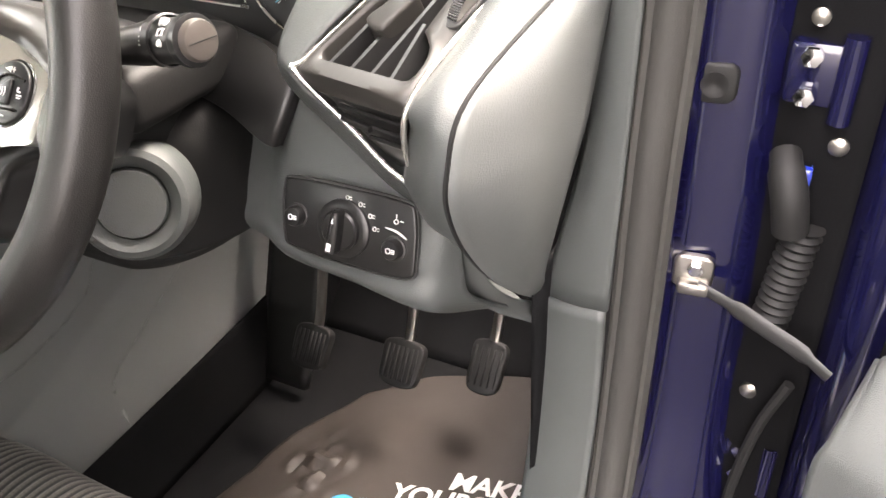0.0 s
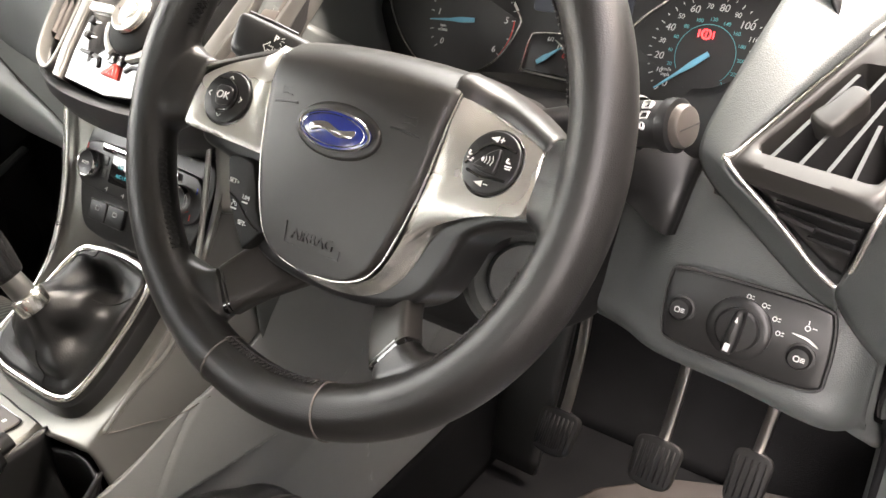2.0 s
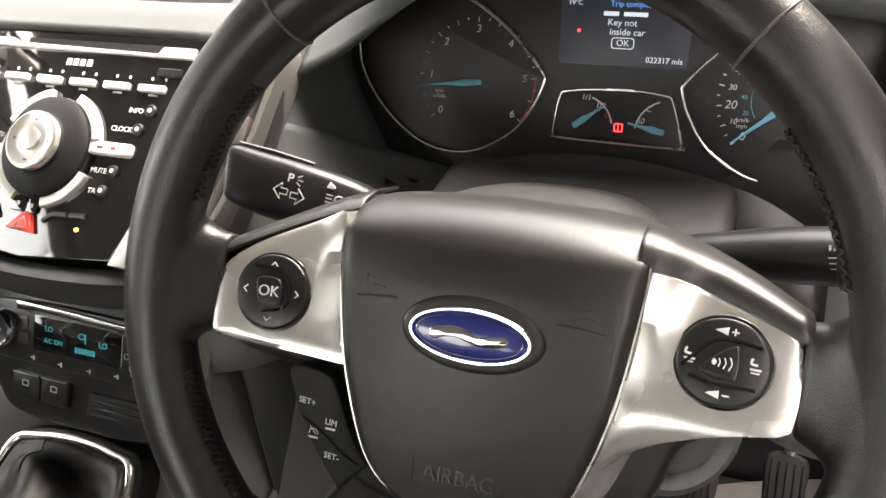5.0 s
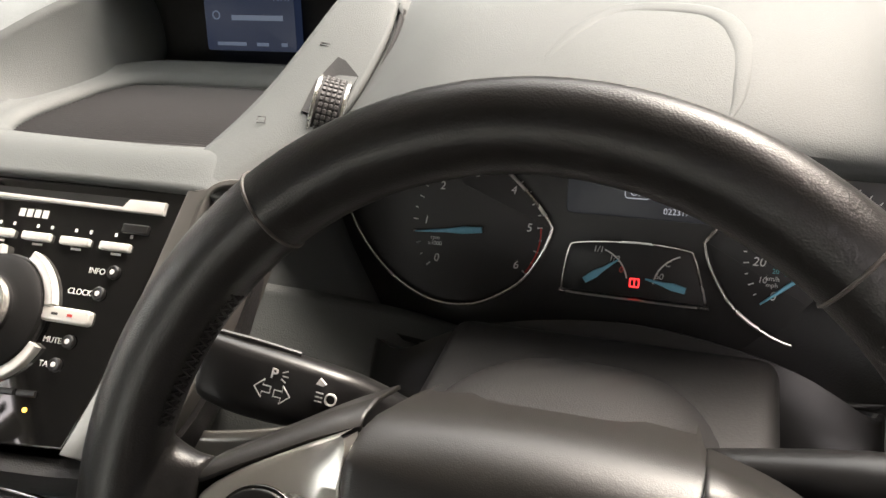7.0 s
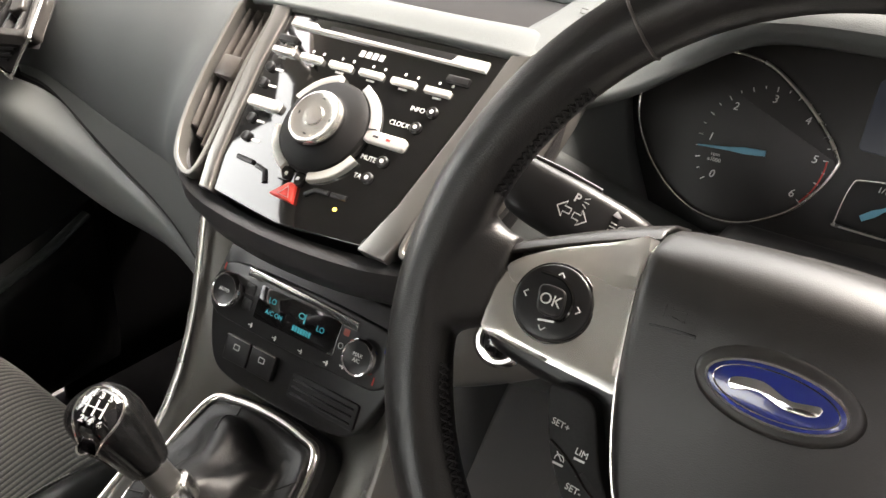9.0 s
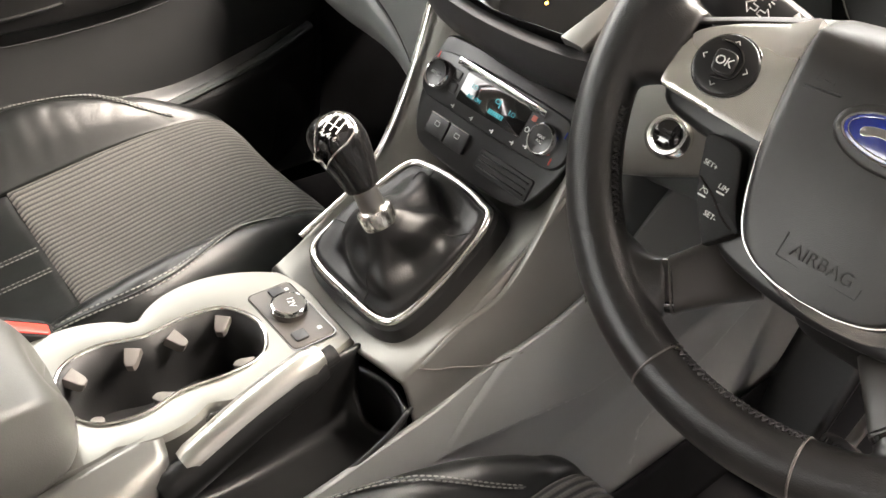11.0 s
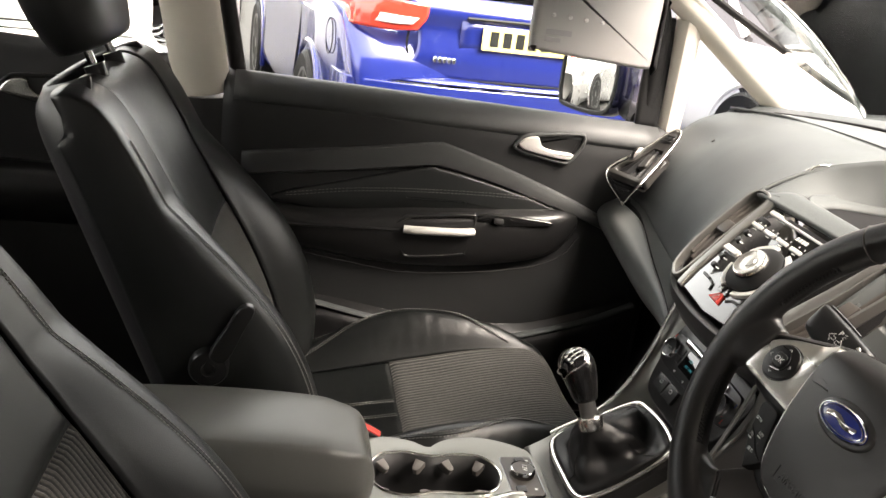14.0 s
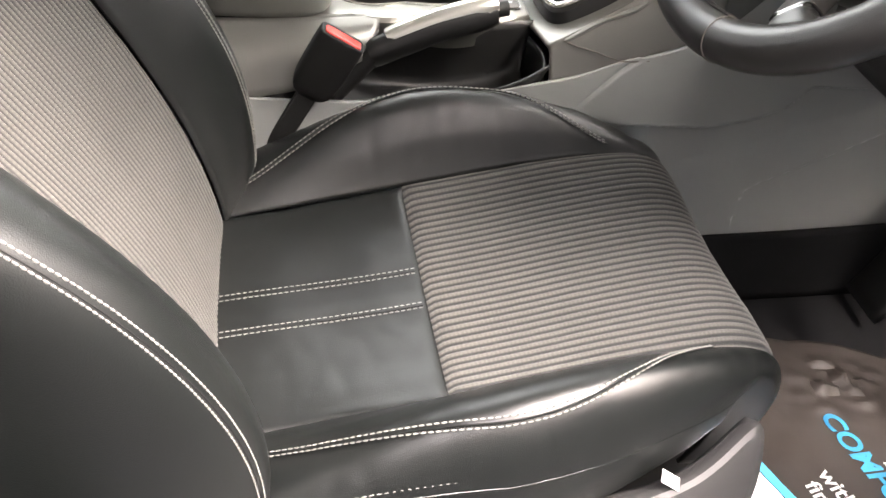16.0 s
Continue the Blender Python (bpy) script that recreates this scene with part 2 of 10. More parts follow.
def ribbed_cloth(name):
    """Woven seat cloth: pale and dark threads across the ribs."""
    m = material(name, (0.108, 0.105, 0.094), 0.85, bump=0.5, size=1400, vary=0.25, rough_vary=0.05)
    N, K = m.node_tree.nodes, m.node_tree.links
    bs = N["Principled BSDF"]
    bs.inputs["Sheen Weight"].default_value = 0.15
    tc = N.new("ShaderNodeTexCoord")
    sep = N.new("ShaderNodeSeparateXYZ")
    K.new(tc.outputs["UV"], sep.inputs[0])
    w = N.new("ShaderNodeMath")
    w.operation = 'MULTIPLY'
    w.inputs[1].default_value = 2 * math.pi
    s = N.new("ShaderNodeMath")
    s.operation = 'COSINE'
    K.new(sep.outputs[0], w.inputs[0])
    K.new(w.outputs[0], s.inputs[0])
    w2 = N.new("ShaderNodeMath")
    w2.operation = 'SINE'
    f2 = N.new("ShaderNodeMath")
    f2.operation = 'MULTIPLY'
    f2.inputs[1].default_value = 2 * math.pi
    K.new(sep.outputs[1], f2.inputs[0])
    K.new(f2.outputs[0], w2.inputs[0])
    ramp = N.new("ShaderNodeMapRange")
    ramp.inputs[1].default_value, ramp.inputs[2].default_value = -0.55, 0.55
    K.new(s.outputs[0], ramp.inputs[0])
    mix = N.new("ShaderNodeMixRGB")
    mix.inputs[1].default_value = (0.012, 0.013, 0.013, 1)
    old = bs.inputs["Base Color"].links[0].from_socket
    thread = N.new("ShaderNodeMixRGB")
    thread.blend_type = 'MULTIPLY'
    tone = N.new("ShaderNodeMapRange")
    tone.inputs[1].default_value, tone.inputs[2].default_value, tone.inputs[3].default_value = -1, 1, 0.78
    K.new(w2.outputs[0], tone.inputs[0])
    thread.inputs[0].default_value = 1.0
    K.new(old, thread.inputs[1])
    K.new(tone.outputs[0], thread.inputs[2])
    K.new(thread.outputs[0], mix.inputs[2])
    K.new(ramp.outputs[0], mix.inputs[0])
    K.new(mix.outputs[0], bs.inputs["Base Color"])
    return m


LEATHER = material("black_leather", (0.0060, 0.0073, 0.0070), 0.37, bump=0.16, size=1100, kind="cells", vary=0.2, spec=0.65, rough_vary=0.2)
RIM_LEATHER = material("wheel_leather", (0.0095, 0.009, 0.0085), 0.36, bump=0.12, size=1100, kind="cells", vary=0.2, spec=0.6, rough_vary=0.25)
GAITER = material("gaiter_leather", (0.005, 0.005, 0.005), 0.46, bump=0.2, size=500, vary=0.2)
DASH = material("dash_soft_plastic", (0.078, 0.085, 0.084), 0.62, bump=0.16, size=1100, kind="cells", vary=0.08, spec=0.30)
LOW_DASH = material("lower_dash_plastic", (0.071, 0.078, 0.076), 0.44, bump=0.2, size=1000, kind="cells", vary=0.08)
DARK = material("dark_plastic", (0.021, 0.021, 0.021), 0.45, bump=0.2, size=900, kind="cells", vary=0.1)
GREY = material("grey_lower_plastic", (0.119, 0.128, 0.124), 0.46, bump=0.25, size=900, kind="cells", vary=0.06)
# Paler copy of the lower grey; light from the door is in its colour.
FLANK = material("flank_plastic_lit", (0.27, 0.279, 0.273), 0.42, bump=0.2, size=1000, kind="cells", vary=0.06)
CONSOLE_GREY = material("console_metallic_grey", (0.185, 0.182, 0.168), 0.34, metal=0.6, bump=0.03, size=1500, vary=0.06)
SILVER = material("satin_silver", (0.74, 0.73, 0.68), 0.27, metal=0.9, bump=0.02, size=1800, vary=0.05)
CHROME = material("chrome", (0.80, 0.80, 0.80), 0.08, metal=1.0, vary=0.02)
PIANO = material("gloss_black", (0.006, 0.006, 0.006), 0.06, coat=1.0, vary=0.1)
SATIN_BLACK = material("satin_black", (0.011, 0.011, 0.011), 0.33, bump=0.05, size=1500, vary=0.1)
HUB = material("hub_plastic", (0.016, 0.0148, 0.0132), 0.38, bump=0.09, size=1500, kind="cells", vary=0.08, spec=0.6)
CARPET = material("carpet", (0.011, 0.0113, 0.012), 0.95, bump=1.0, size=900, vary=0.4, spec=0.05)
PAPER = material("brown_paper_mat", (0.029, 0.024, 0.021), 0.50, bump=0.1, size=60, vary=0.1, spec=0.25)
WHITE = material("white_print", (0.80, 0.80, 0.80), 0.5, vary=0.02)
CYAN = material("blue_print", (0.05, 0.42, 0.72), 0.5, vary=0.02)
THREAD = material("pale_thread", (0.23, 0.23, 0.215), 0.7, vary=0.1)
DARK_THREAD = material("dark_thread", (0.012, 0.012, 0.012), 0.6, vary=0.1)
CLOTH = ribbed_cloth("ribbed_cloth")
RED = material("red_plastic", (0.62, 0.045, 0.03), 0.4, vary=0.05)
RUBBER = material("black_rubber", (0.011, 0.011, 0.011), 0.6, bump=0.15, size=600, vary=0.2, spec=0.3)
SEAL = material("door_seal", (0.034, 0.033, 0.030), 0.7, bump=0.3, size=700, vary=0.15)
PAINT = material("deep_blue_paint", (0.005, 0.005, 0.029), 0.18, metal=0.2, coat=1.0, vary=0.1)
HEADLINER = material("headliner", (0.62, 0.60, 0.55), 0.95, bump=0.3, size=800, vary=0.05)
PILLAR = material("pillar_trim", (0.66, 0.62, 0.54), 0.7, bump=0.15, size=900, vary=0.05)
STEEL = material("steel", (0.42, 0.40, 0.37), 0.3, metal=1.0, vary=0.1)
BADGE_BLUE = material("badge_blue", (0.012, 0.026, 0.22), 0.2, coat=1.0, vary=0.05)
LABEL = material("white_symbol", (0.72, 0.72, 0.70), 0.5, vary=0.02)
NEEDLE = material("pale_blue_needle", (0.16, 0.46, 0.62), 0.4, vary=0.05)
GLASS = pane_glass("window_glass")
BRIGHT = material("bright_satin_trim", (0.86, 0.85, 0.80), 0.20, metal=1.0, vary=0.03)
TAUPE = material("taupe_switch_plastic", (0.075, 0.066, 0.058), 0.38, bump=0.05, size=1500, vary=0.06)
TRAY = material("tray_rubber", (0.038, 0.037, 0.037), 0.55, bump=0.1, size=700, vary=0.1)
SPOKE = material("satin_spoke", (0.025, 0.023, 0.020), 0.46, bump=0.05, size=1500, vary=0.08, spec=0.5)
DECK = material("deck_silver", (0.215, 0.211, 0.192), 0.38, metal=0.85, bump=0.02, size=1800, vary=0.05)
STACK_GREY = material("stack_satin_grey", (0.25, 0.245, 0.23), 0.30, metal=0.75, bump=0.02, size=1600, vary=0.05)
BUTTON = material("silver_button_plastic", (0.70, 0.69, 0.65), 0.32, metal=0.35, bump=0.02, size=1800, vary=0.04)
# Near-black for the door gap sheets; deep shade put into the colour.
GAP_BLACK = material("gap_black", (0.0045, 0.0045, 0.005), 0.95, bump=0.3, size=500, vary=0.3, spec=0.08)
MATTE = material("matte_black", (0.009, 0.009, 0.009), 0.62, bump=0.05, size=1200, vary=0.1, spec=0.2)
PALE = material("pale_plastic", (0.42, 0.44, 0.43), 0.45, vary=0.04)
# ---- the car's shell ----
floor = part("floor", merge(box(1.50, 2.5, 0.03, (0, -0.55, 0.345), 0.01)), CARPET)
tagged(floor, "black carpeted car floor", "floor", kind="structure")
bulkhead = part("bulkhead", skin([[(x, 0.58, 0.36), (x, 0.66, 0.42), (x, 0.74, 0.56), (x, 0.80, 0.80), (x, 0.84, 1.02)] for x in (-0.78, -0.4, 0, 0.4, 0.78)], 8, 20), CARPET, solid=0.02, offset=1)
tagged(bulkhead, "black carpeted bulkhead at the end of the footwells", "bulkhead", kind="structure")
tunnel = part("tunnel", skin([[(0.17, y, 0.35), (0.15, y, 0.50), (0.11, y, 0.58), (0, y, 0.60), (-0.11, y, 0.58), (-0.15, y, 0.50), (-0.17, y, 0.35)] for y in (-1.6, -0.6, 0.0, 0.8)], 8, 24), CARPET, solid=0.01)
tagged(tunnel, "carpeted transmission tunnel between the seats", "tunnel", kind="structure")

roof = part("ceiling", skin([[(x, 0.28 - 0.10 * abs(x), 1.50 - 0.10 * x * x), (x, -0.1, 1.575 - 0.12 * x * x), (x, -0.9, 1.60 - 0.12 * x * x), (x, -1.75, 1.54 - 0.12 * x * x)] for x in (-0.62, -0.35, 0, 0.35, 0.62)], 14, 20), HEADLINER, solid=0.03, offset=1)
tagged(roof, "pale fabric headliner under the car's roof", "ceiling", kind="structure")

rear_wall = part("wall_rear", skin([[(x, -1.52, 0.34), (x, -1.60, 0.90), (x, -1.72, 1.02), (x, -1.78, 1.10)] for x in (-0.78, 0, 0.78)], 6, 12), DARK, solid=0.03)
tagged(rear_wall, "dark trim at the rear of the cabin", "wall", kind="structure")
rear_glass = part("window_4", skin([[(x, -1.78, 1.10), (x, -1.77, 1.30), (x, -1.74, 1.53)] for x in (-0.66, 0, 0.66)], 6, 6), GLASS, solid=0.004)
rear_glass.visible_shadow = False
tagged(rear_glass, "tailgate window of the car", "window", kind="structure")

# windscreen: from the dash's far edge to the roof's front edge
screen = part("window_1", skin([[(x, 1.055 - 0.85 * x * x, 1.130), (x, 0.69 - 0.48 * x * x, 1.325), (x, 0.29 - 0.12 * abs(x), 1.505 - 0.10 * x * x)] for x in (-0.70, -0.4, 0, 0.4, 0.70)], 14, 12), GLASS, solid=0.004)
screen.visible_shadow = False
tagged(screen, "clear sloping windscreen", "window", kind="structure")


def pillar_a(sx):
    """Front pillar: a trimmed arm up to the roof, an upright behind the quarter window."""
    arm = [(sx * 0.765, 0.665, 1.100), (sx * 0.745, 0.49, 1.212), (sx * 0.728, 0.36, 1.298), (sx * 0.695, 0.20, 1.395), (sx * 0.64, 0.02, 1.50)]
    p = spline(arm, 18)
    gs = tube(p, 0.034, 12, flat=0.8)
    up = tube(spline([(sx * 0.770, 0.335, 1.06), (sx * 0.760, 0.330, 1.16), (sx * 0.735, 0.315, 1.315)], 8), 0.028, 12, flat=1.3)
    return gs, up


for sx, n in ((-1, "passenger"), (1, "driver")):
    g, u = pillar_a(sx)
    o = thing("windscreen_pillar", "cream-trimmed front roof pillar beside the windscreen", "pillar", (sx * 0.765, 0.6, 1.07), kind="structure")
    part("pillar_arm", g, PILLAR, o)
    if sx < 0:
        part("pillar_upright", u, PILLAR, o)
    sealp = spline([(sx * 0.740, 0.830, 1.158), (sx * 0.715, 0.70, 1.200), (sx * 0.700, 0.56, 1.258), (sx * 0.680, 0.336, 1.357), (sx * 0.63, 0.15, 1.445), (sx * 0.58, 0.04, 1.52)], 24)
    part("screen_seal", tube(sealp, 0.008, 8), RUBBER, o, "black rubber windscreen seal")

quarter = part("window_2", skin([[(-0.790, 0.33, 1.07), (-0.760, 0.33, 1.31)], [(-0.795, 0.48, 1.07), (-0.775, 0.48, 1.22)], [(-0.80, 0.66, 1.07), (-0.795, 0.66, 1.10)]], 8, 6), GLASS, solid=0.004)
quarter.visible_shadow = False
tagged(quarter, "small three-cornered quarter window", "window", kind="structure")


# roof rails close the gap between roof and windows
for sx in (-1, 1):
    rail = part("trim_roof_rail", tube(spline([(sx * 0.64, 0.02, 1.50), (sx * 0.645, -0.5, 1.53), (sx * 0.64, -1.2, 1.52), (sx * 0.66, -1.75, 1.45)], 20), 0.04, 12, flat=0.8), PILLAR)
    tagged(rail, "cream roof rail trim over the door", "trim", kind="structure")
    low = spline([(sx * 0.745, -0.64, 1.06), (sx * 0.72, -0.68, 1.28), (sx * 0.655, -0.74, 1.52)], 14)
    pb = thing("centre_pillar", "roof pillar between the doors, cream above and black below", "pillar", (sx * 0.745, -0.64, 0.4), kind="structure")
    part("upper_trim", tube(low, 0.036, 12, flat=1.5, up=(0, 1, 0)), PILLAR, pb)
    part("lower_trim", tube(spline([(sx * 0.755, -0.62, 0.36), (sx * 0.755, -0.62, 0.8), (sx * 0.748, -0.635, 1.055)], 10), 0.045, 12, flat=1.3, up=(0, 1, 0)), DARK, pb)
# ---- steering wheel ----
# For the rim's seams, and for the highlight painted on the console's joint.
SEAM_GREY = material("worn_and_lit_seam", (0.11, 0.10, 0.09), 0.45, vary=0.15)
WHEEL = frame_at(0.381, -0.002, 1.060, 62.5)


def steering_wheel():
    w = thing("steering_wheel", "black leather steering wheel with satin silver spokes", "steering wheel", m=WHEEL)
    R, LOW, TR = 0.1765, -0.007, 0.0182

    def low(a):
        return LOW + 0.005 * max(0, math.sin(a)) ** 2

    def on_rim(a, b, lift=0.0):
        """A place on the rim: a round the wheel, b round the leather tube."""
        r = R + (TR + lift) * math.cos(b)
        return Vector((r * math.cos(a), r * math.sin(a) + low(a), (TR + lift) * math.sin(b)))

    # the leather: rim, two side roots and two lower roots run into one another
    solid_parts = [grid(np.array([[tuple(on_rim(2 * math.pi * k / 120, 2 * math.pi * j / 28)) for j in range(28)] for k in range(120)]), True, True)]

    def root(rows):
        out = []
        for c, across, up, wd, th in rows:
            c, n, u = Vector(c), Vector(across).normalized(), Vector(up).normalized()
            out.append([tuple(c + n * (wd * math.copysign(abs(math.cos(b)) ** 0.6, math.cos(b))) + u * (th * math.copysign(abs(math.sin(b)) ** 0.7, math.sin(b)))) for b in np.linspace(0, 2 * math.pi, 28, endpoint=False)])
        return skin(out, 16, 40, close_v=True, cap=True)
    LOWER = {-1: ((-0.0723, -0.1358, -0.0150), Vector((-0.790, -0.560, 0.25))), 1: ((0.0770, -0.1305, -0.0140), Vector((0.800, -0.545, 0.25)))}
    for s in (-1, 1):
        solid_parts.append(root([((s * 0.1415, -0.0050, -0.0150), (0, 1, -0.2), (0, 0.2, 1), 0.0250, 0.0125), ((s * 0.150, -0.0060, -0.0110), (0, 1, -0.2), (0, 0.2, 1), 0.0275, 0.0140),
                                 ((s * 0.160, -0.0065, -0.0060), (0, 1, -0.1), (0, 0.1, 1), 0.0350, 0.0155), ((s * 0.172, -0.0070, -0.0010), (0, 1, 0), (0, 0, 1), 0.0480, 0.0150)]))
        j, d = LOWER[s]
        n = Vector((-d.y, d.x, 0)).normalized()
        u = d.cross(n).normalized()
        u = u if u.z > 0 else -u
        jv = Vector(j)
        solid_parts.append(root([(jv + d * 0.001, n, u, 0.0178, 0.0115), (jv + d * 0.010, n, u, 0.0200, 0.0125), (jv + d * 0.020, n, (0, 0, 1), 0.0290, 0.0140), (jv + d * 0.033, n, (0, 0, 1), 0.0430, 0.0150)]))
    rim = part("rim", merge(*solid_parts), RIM_LEATHER, w, "grained black leather rim", angle=180)
    md = rim.modifiers.new("one_skin", 'REMESH')
    md.mode, md.voxel_size, md.use_smooth_shade = 'VOXEL', 0.0016, True
    md = rim.modifiers.new("soft", 'SMOOTH')
    md.factor, md.iterations = 0.5, 14
    for deg in (-105.5, -73.8, 128.5, 51.5):
        a = radians(deg)
        part("seam", tube([tuple(on_rim(a, b, 0.0001)) for b in np.linspace(0, 2 * math.pi, 28, endpoint=False)], 0.0008, 6, closed=True), SEAM_GREY, rim)
    for a0, a1 in ((-163, -136), (140, 164), (16, 40), (-106, -74), (-44, -17)):
        n = int(abs(a1 - a0) * 0.72)
        ends = [radians(a0 + (a1 - a0) * k / n) for k in range(n + 1)]
        B = radians(168)
        seam = part("stitched_seam", tube([on_rim(a, B, -0.0012) for a in ends], 0.0022, 8), RUBBER, rim, "dark sunken seam")
        gs = []
        for p0, p1 in zip(ends[:-1], ends[1:]):
            gs.append(tube([on_rim(p0, B - 0.20, 0.0003), on_rim((p0 + p1) / 2, B, 0.0013), on_rim(p1, B + 0.20, 0.0003)], 0.0007, 5))
            gs.append(tube([on_rim(p1, B - 0.20, 0.0003), on_rim((p0 + p1) / 2, B, 0.0011), on_rim(p0, B + 0.20, 0.0003)], 0.0007, 5))
        part("stitching", merge(*gs), DARK_THREAD, seam)
    # airbag cover: a shield whose top rolls back over the column
    shield = [(0.0, -0.1015), (0.018, -0.1005), (0.036, -0.0950), (0.0485, -0.0845), (0.0575, -0.0650), (0.0660, -0.0350), (0.0705, -0.0080), (0.0735, 0.0180), (0.0742, 0.0330)]
    side = spline(shield, 40)

    def cover_z(x, y):
        return 0.001 - 0.9 * x * x - 0.8 * min(0, y + 0.02) ** 2 - 7.0 * max(0, y - 0.006) ** 2
    rows = []
    for k, (hx, y) in enumerate(side):
        hx = max(hx, 0.0006)
        rows.append([(hx * u, y + 0.0012 * u * u * (1 if k < 8 else 0), cover_z(hx * u, y) - (0.0030 * max(0, (abs(u) - 0.93) / 0.07) ** 2)) for u in np.sin(np.linspace(-math.pi / 2, math.pi / 2, 31))])
    for f, y, z, hx in ((0.2, 0.0405, -0.0105, 0.0738), (0.4, 0.0470, -0.0190, 0.0725), (0.6, 0.0515, -0.0300, 0.0700), (0.8, 0.0535, -0.0480, 0.0670), (1.0, 0.0530, -0.0860, 0.0640)):
        rows.append([(hx * u, y - 0.0040 * u * u, z - 0.9 * (hx * u) ** 2 * (1 - f) - 0.0016 * max(0, (abs(u) - 0.93) / 0.07) ** 2) for u in np.sin(np.linspace(-math.pi / 2, math.pi / 2, 31))])
    rr = np.array(rows)
    rr = np.concatenate([np.stack([rr[:, 0] - np.array([0, 0, 0.022])], 1), rr, np.stack([rr[:, -1] - np.array([0, 0, 0.022])], 1)], axis=1)
    hub = part("airbag_cover", grid(rr), HUB, w, "grained dark grey airbag cover", angle=50)
    edge = [(-x - 0.0009, y, cover_z(x, y) - 0.0036) for x, y in side[::-1] if y < 0.034] + [(x + 0.0009, y, cover_z(x, y) - 0.0036) for x, y in side[1:] if y < 0.034]
    part("cover_edge", tube(edge, 0.0008, 6), SILVER, hub)
    # horn marks and the word pressed into the cover, the oval badge in its recess
    for s in (-1, 1):
        part("horn_mark", tube(spline([(s * 0.039, 0.0035, -0.0003), (s * 0.049, 0.003, -0.0012), (s * 0.061, 0.0015, -0.0026)], 8), 0.0008, 6), DARK, hub)
        part("horn_symbol", merge(tube([(s * 0.046, 0.0075, -0.0010), (s * 0.046, 0.0125, -0.0014), (s * 0.052, 0.0115, -0.0018), (s * 0.056, 0.0128, -0.0024), (s * 0.056, 0.0072, -0.0020), (s * 0.052, 0.0085, -0.0016)], 0.0004, 5, closed=True)), DARK, hub)
    letters("AIRBAG", 0.0105, HUB, hub, pose(0.0, -0.0790, -0.0018, -5), "airbag_lettering", 0.0008)
    part("airbag_frame", tube([(-0.0240, -0.0720, -0.0012), (-0.0240, -0.0862, -0.0030), (0.0235, -0.0862, -0.0030), (0.0235, -0.0800, -0.0022)], 0.0005, 5), DARK, hub)
    B = (0.0, -0.0075)
    part("badge_recess", plate(oval(0.0355, 0.0185, 48, B), -0.004, 0.0022, 0.0030), HUB, hub)
    badge = part("badge", plate(oval(0.0292, 0.0122, 48, B), 0.0, 0.0046, 0.001, 0.0012), BADGE_BLUE, hub, "deep blue oval badge")
    part("badge_rim", tube([(x, y, 0.0044) for x, y in oval(0.0290, 0.0120, 60, B)], 0.0010, 6, closed=True), CHROME, badge)
    part("badge_line", tube([(x, y, 0.0053) for x, y in oval(0.0258, 0.0096, 60, B)], 0.0003, 5, closed=True), CHROME, badge)
    part("badge_stroke", plate(spline([(B[0] - 0.018, B[1] + 0.0015), (B[0] - 0.006, B[1] + 0.0042), (B[0] + 0.006, B[1] + 0.0008), (B[0] + 0.018, B[1] + 0.0026), (B[0] + 0.017, B[1] - 0.0022),
                                       (B[0] + 0.005, B[1] - 0.0038), (B[0] - 0.007, B[1] - 0.0008), (B[0] - 0.017, B[1] - 0.0035)], 48, True), 0.005, 0.0064, 0.0004), CHROME, badge, "plain silver wave on the badge")
    # dark core behind the hub and both spokes
    half = [(0.0, 0.040), (0.060, 0.036), (0.105, 0.026), (0.146, 0.012), (0.152, -0.008), (0.146, -0.030), (0.118, -0.038), (0.098, -0.050), (0.090, -0.072), (0.078, -0.094), (0.050, -0.108), (0.0, -0.113)]
    part("spoke_core", plate(spline(half + [(-x, y - (0.008 if -0.045 < y < -0.02 else 0.0)) for x, y in half[-2:0:-1]], 120, True), -0.062, -0.0210, 0.006), SATIN_BLACK, w)

    def plain(x, y):
        return -0.008 + 0.12 * (abs(x) - 0.11) - 0.20 * y - 8.0 * max(0, y) ** 2

    def zs(x, y):
        z = plain(x, y)
        w = min(1, max(0, (0.103 - abs(x)) / 0.029))
        w = w * w * (3 - 2 * w) * min(1, max(0, (y + 0.045) / 0.020))
        z = z * (1 - w) + w * max(z, cover_z(min(abs(x), 0.0742), y) - 0.0042)
        f = min(1, max(0, (-0.030 - y) / 0.030))
        return z * (1 - f) + f * (-0.0105 - 0.05 * max(0, -y - 0.06))

    def band(inner, outer, n=44):
        """Trim between two edges, its rims turned down."""
        def along(p):
            p = np.asarray(p, float)
            d = np.r_[0, np.cumsum(np.linalg.norm(np.diff(p, axis=0), axis=1))]
            t = np.linspace(0, d[-1], n)
            return np.c_[np.interp(t, d, p[:, 0]), np.interp(t, d, p[:, 1])]
        a, b = along(inner), along(outer)
        cols = []
        for f, drop in ((0.0, 0.014), (0.0, 0.0012), (0.03, 0.0), (0.2, 0.0), (0.4, 0.0), (0.6, 0.0), (0.8, 0.0), (0.95, 0.0), (0.985, 0.0008), (1.0, 0.0030), (1.0, 0.020)):
            q = a * (1 - f) + b * f
            cols.append([(x, y, zs(x, y) - drop - 0.009 * f * min(1, max(0, (-y - 0.037) / 0.02))) for x, y in q])
        return grid(np.array(cols))
    e0 = [(0.0775, 0.0395), (0.0752, 0.0330), (0.0745, 0.0180), (0.0716, -0.0080), (0.0672, -0.0350)]
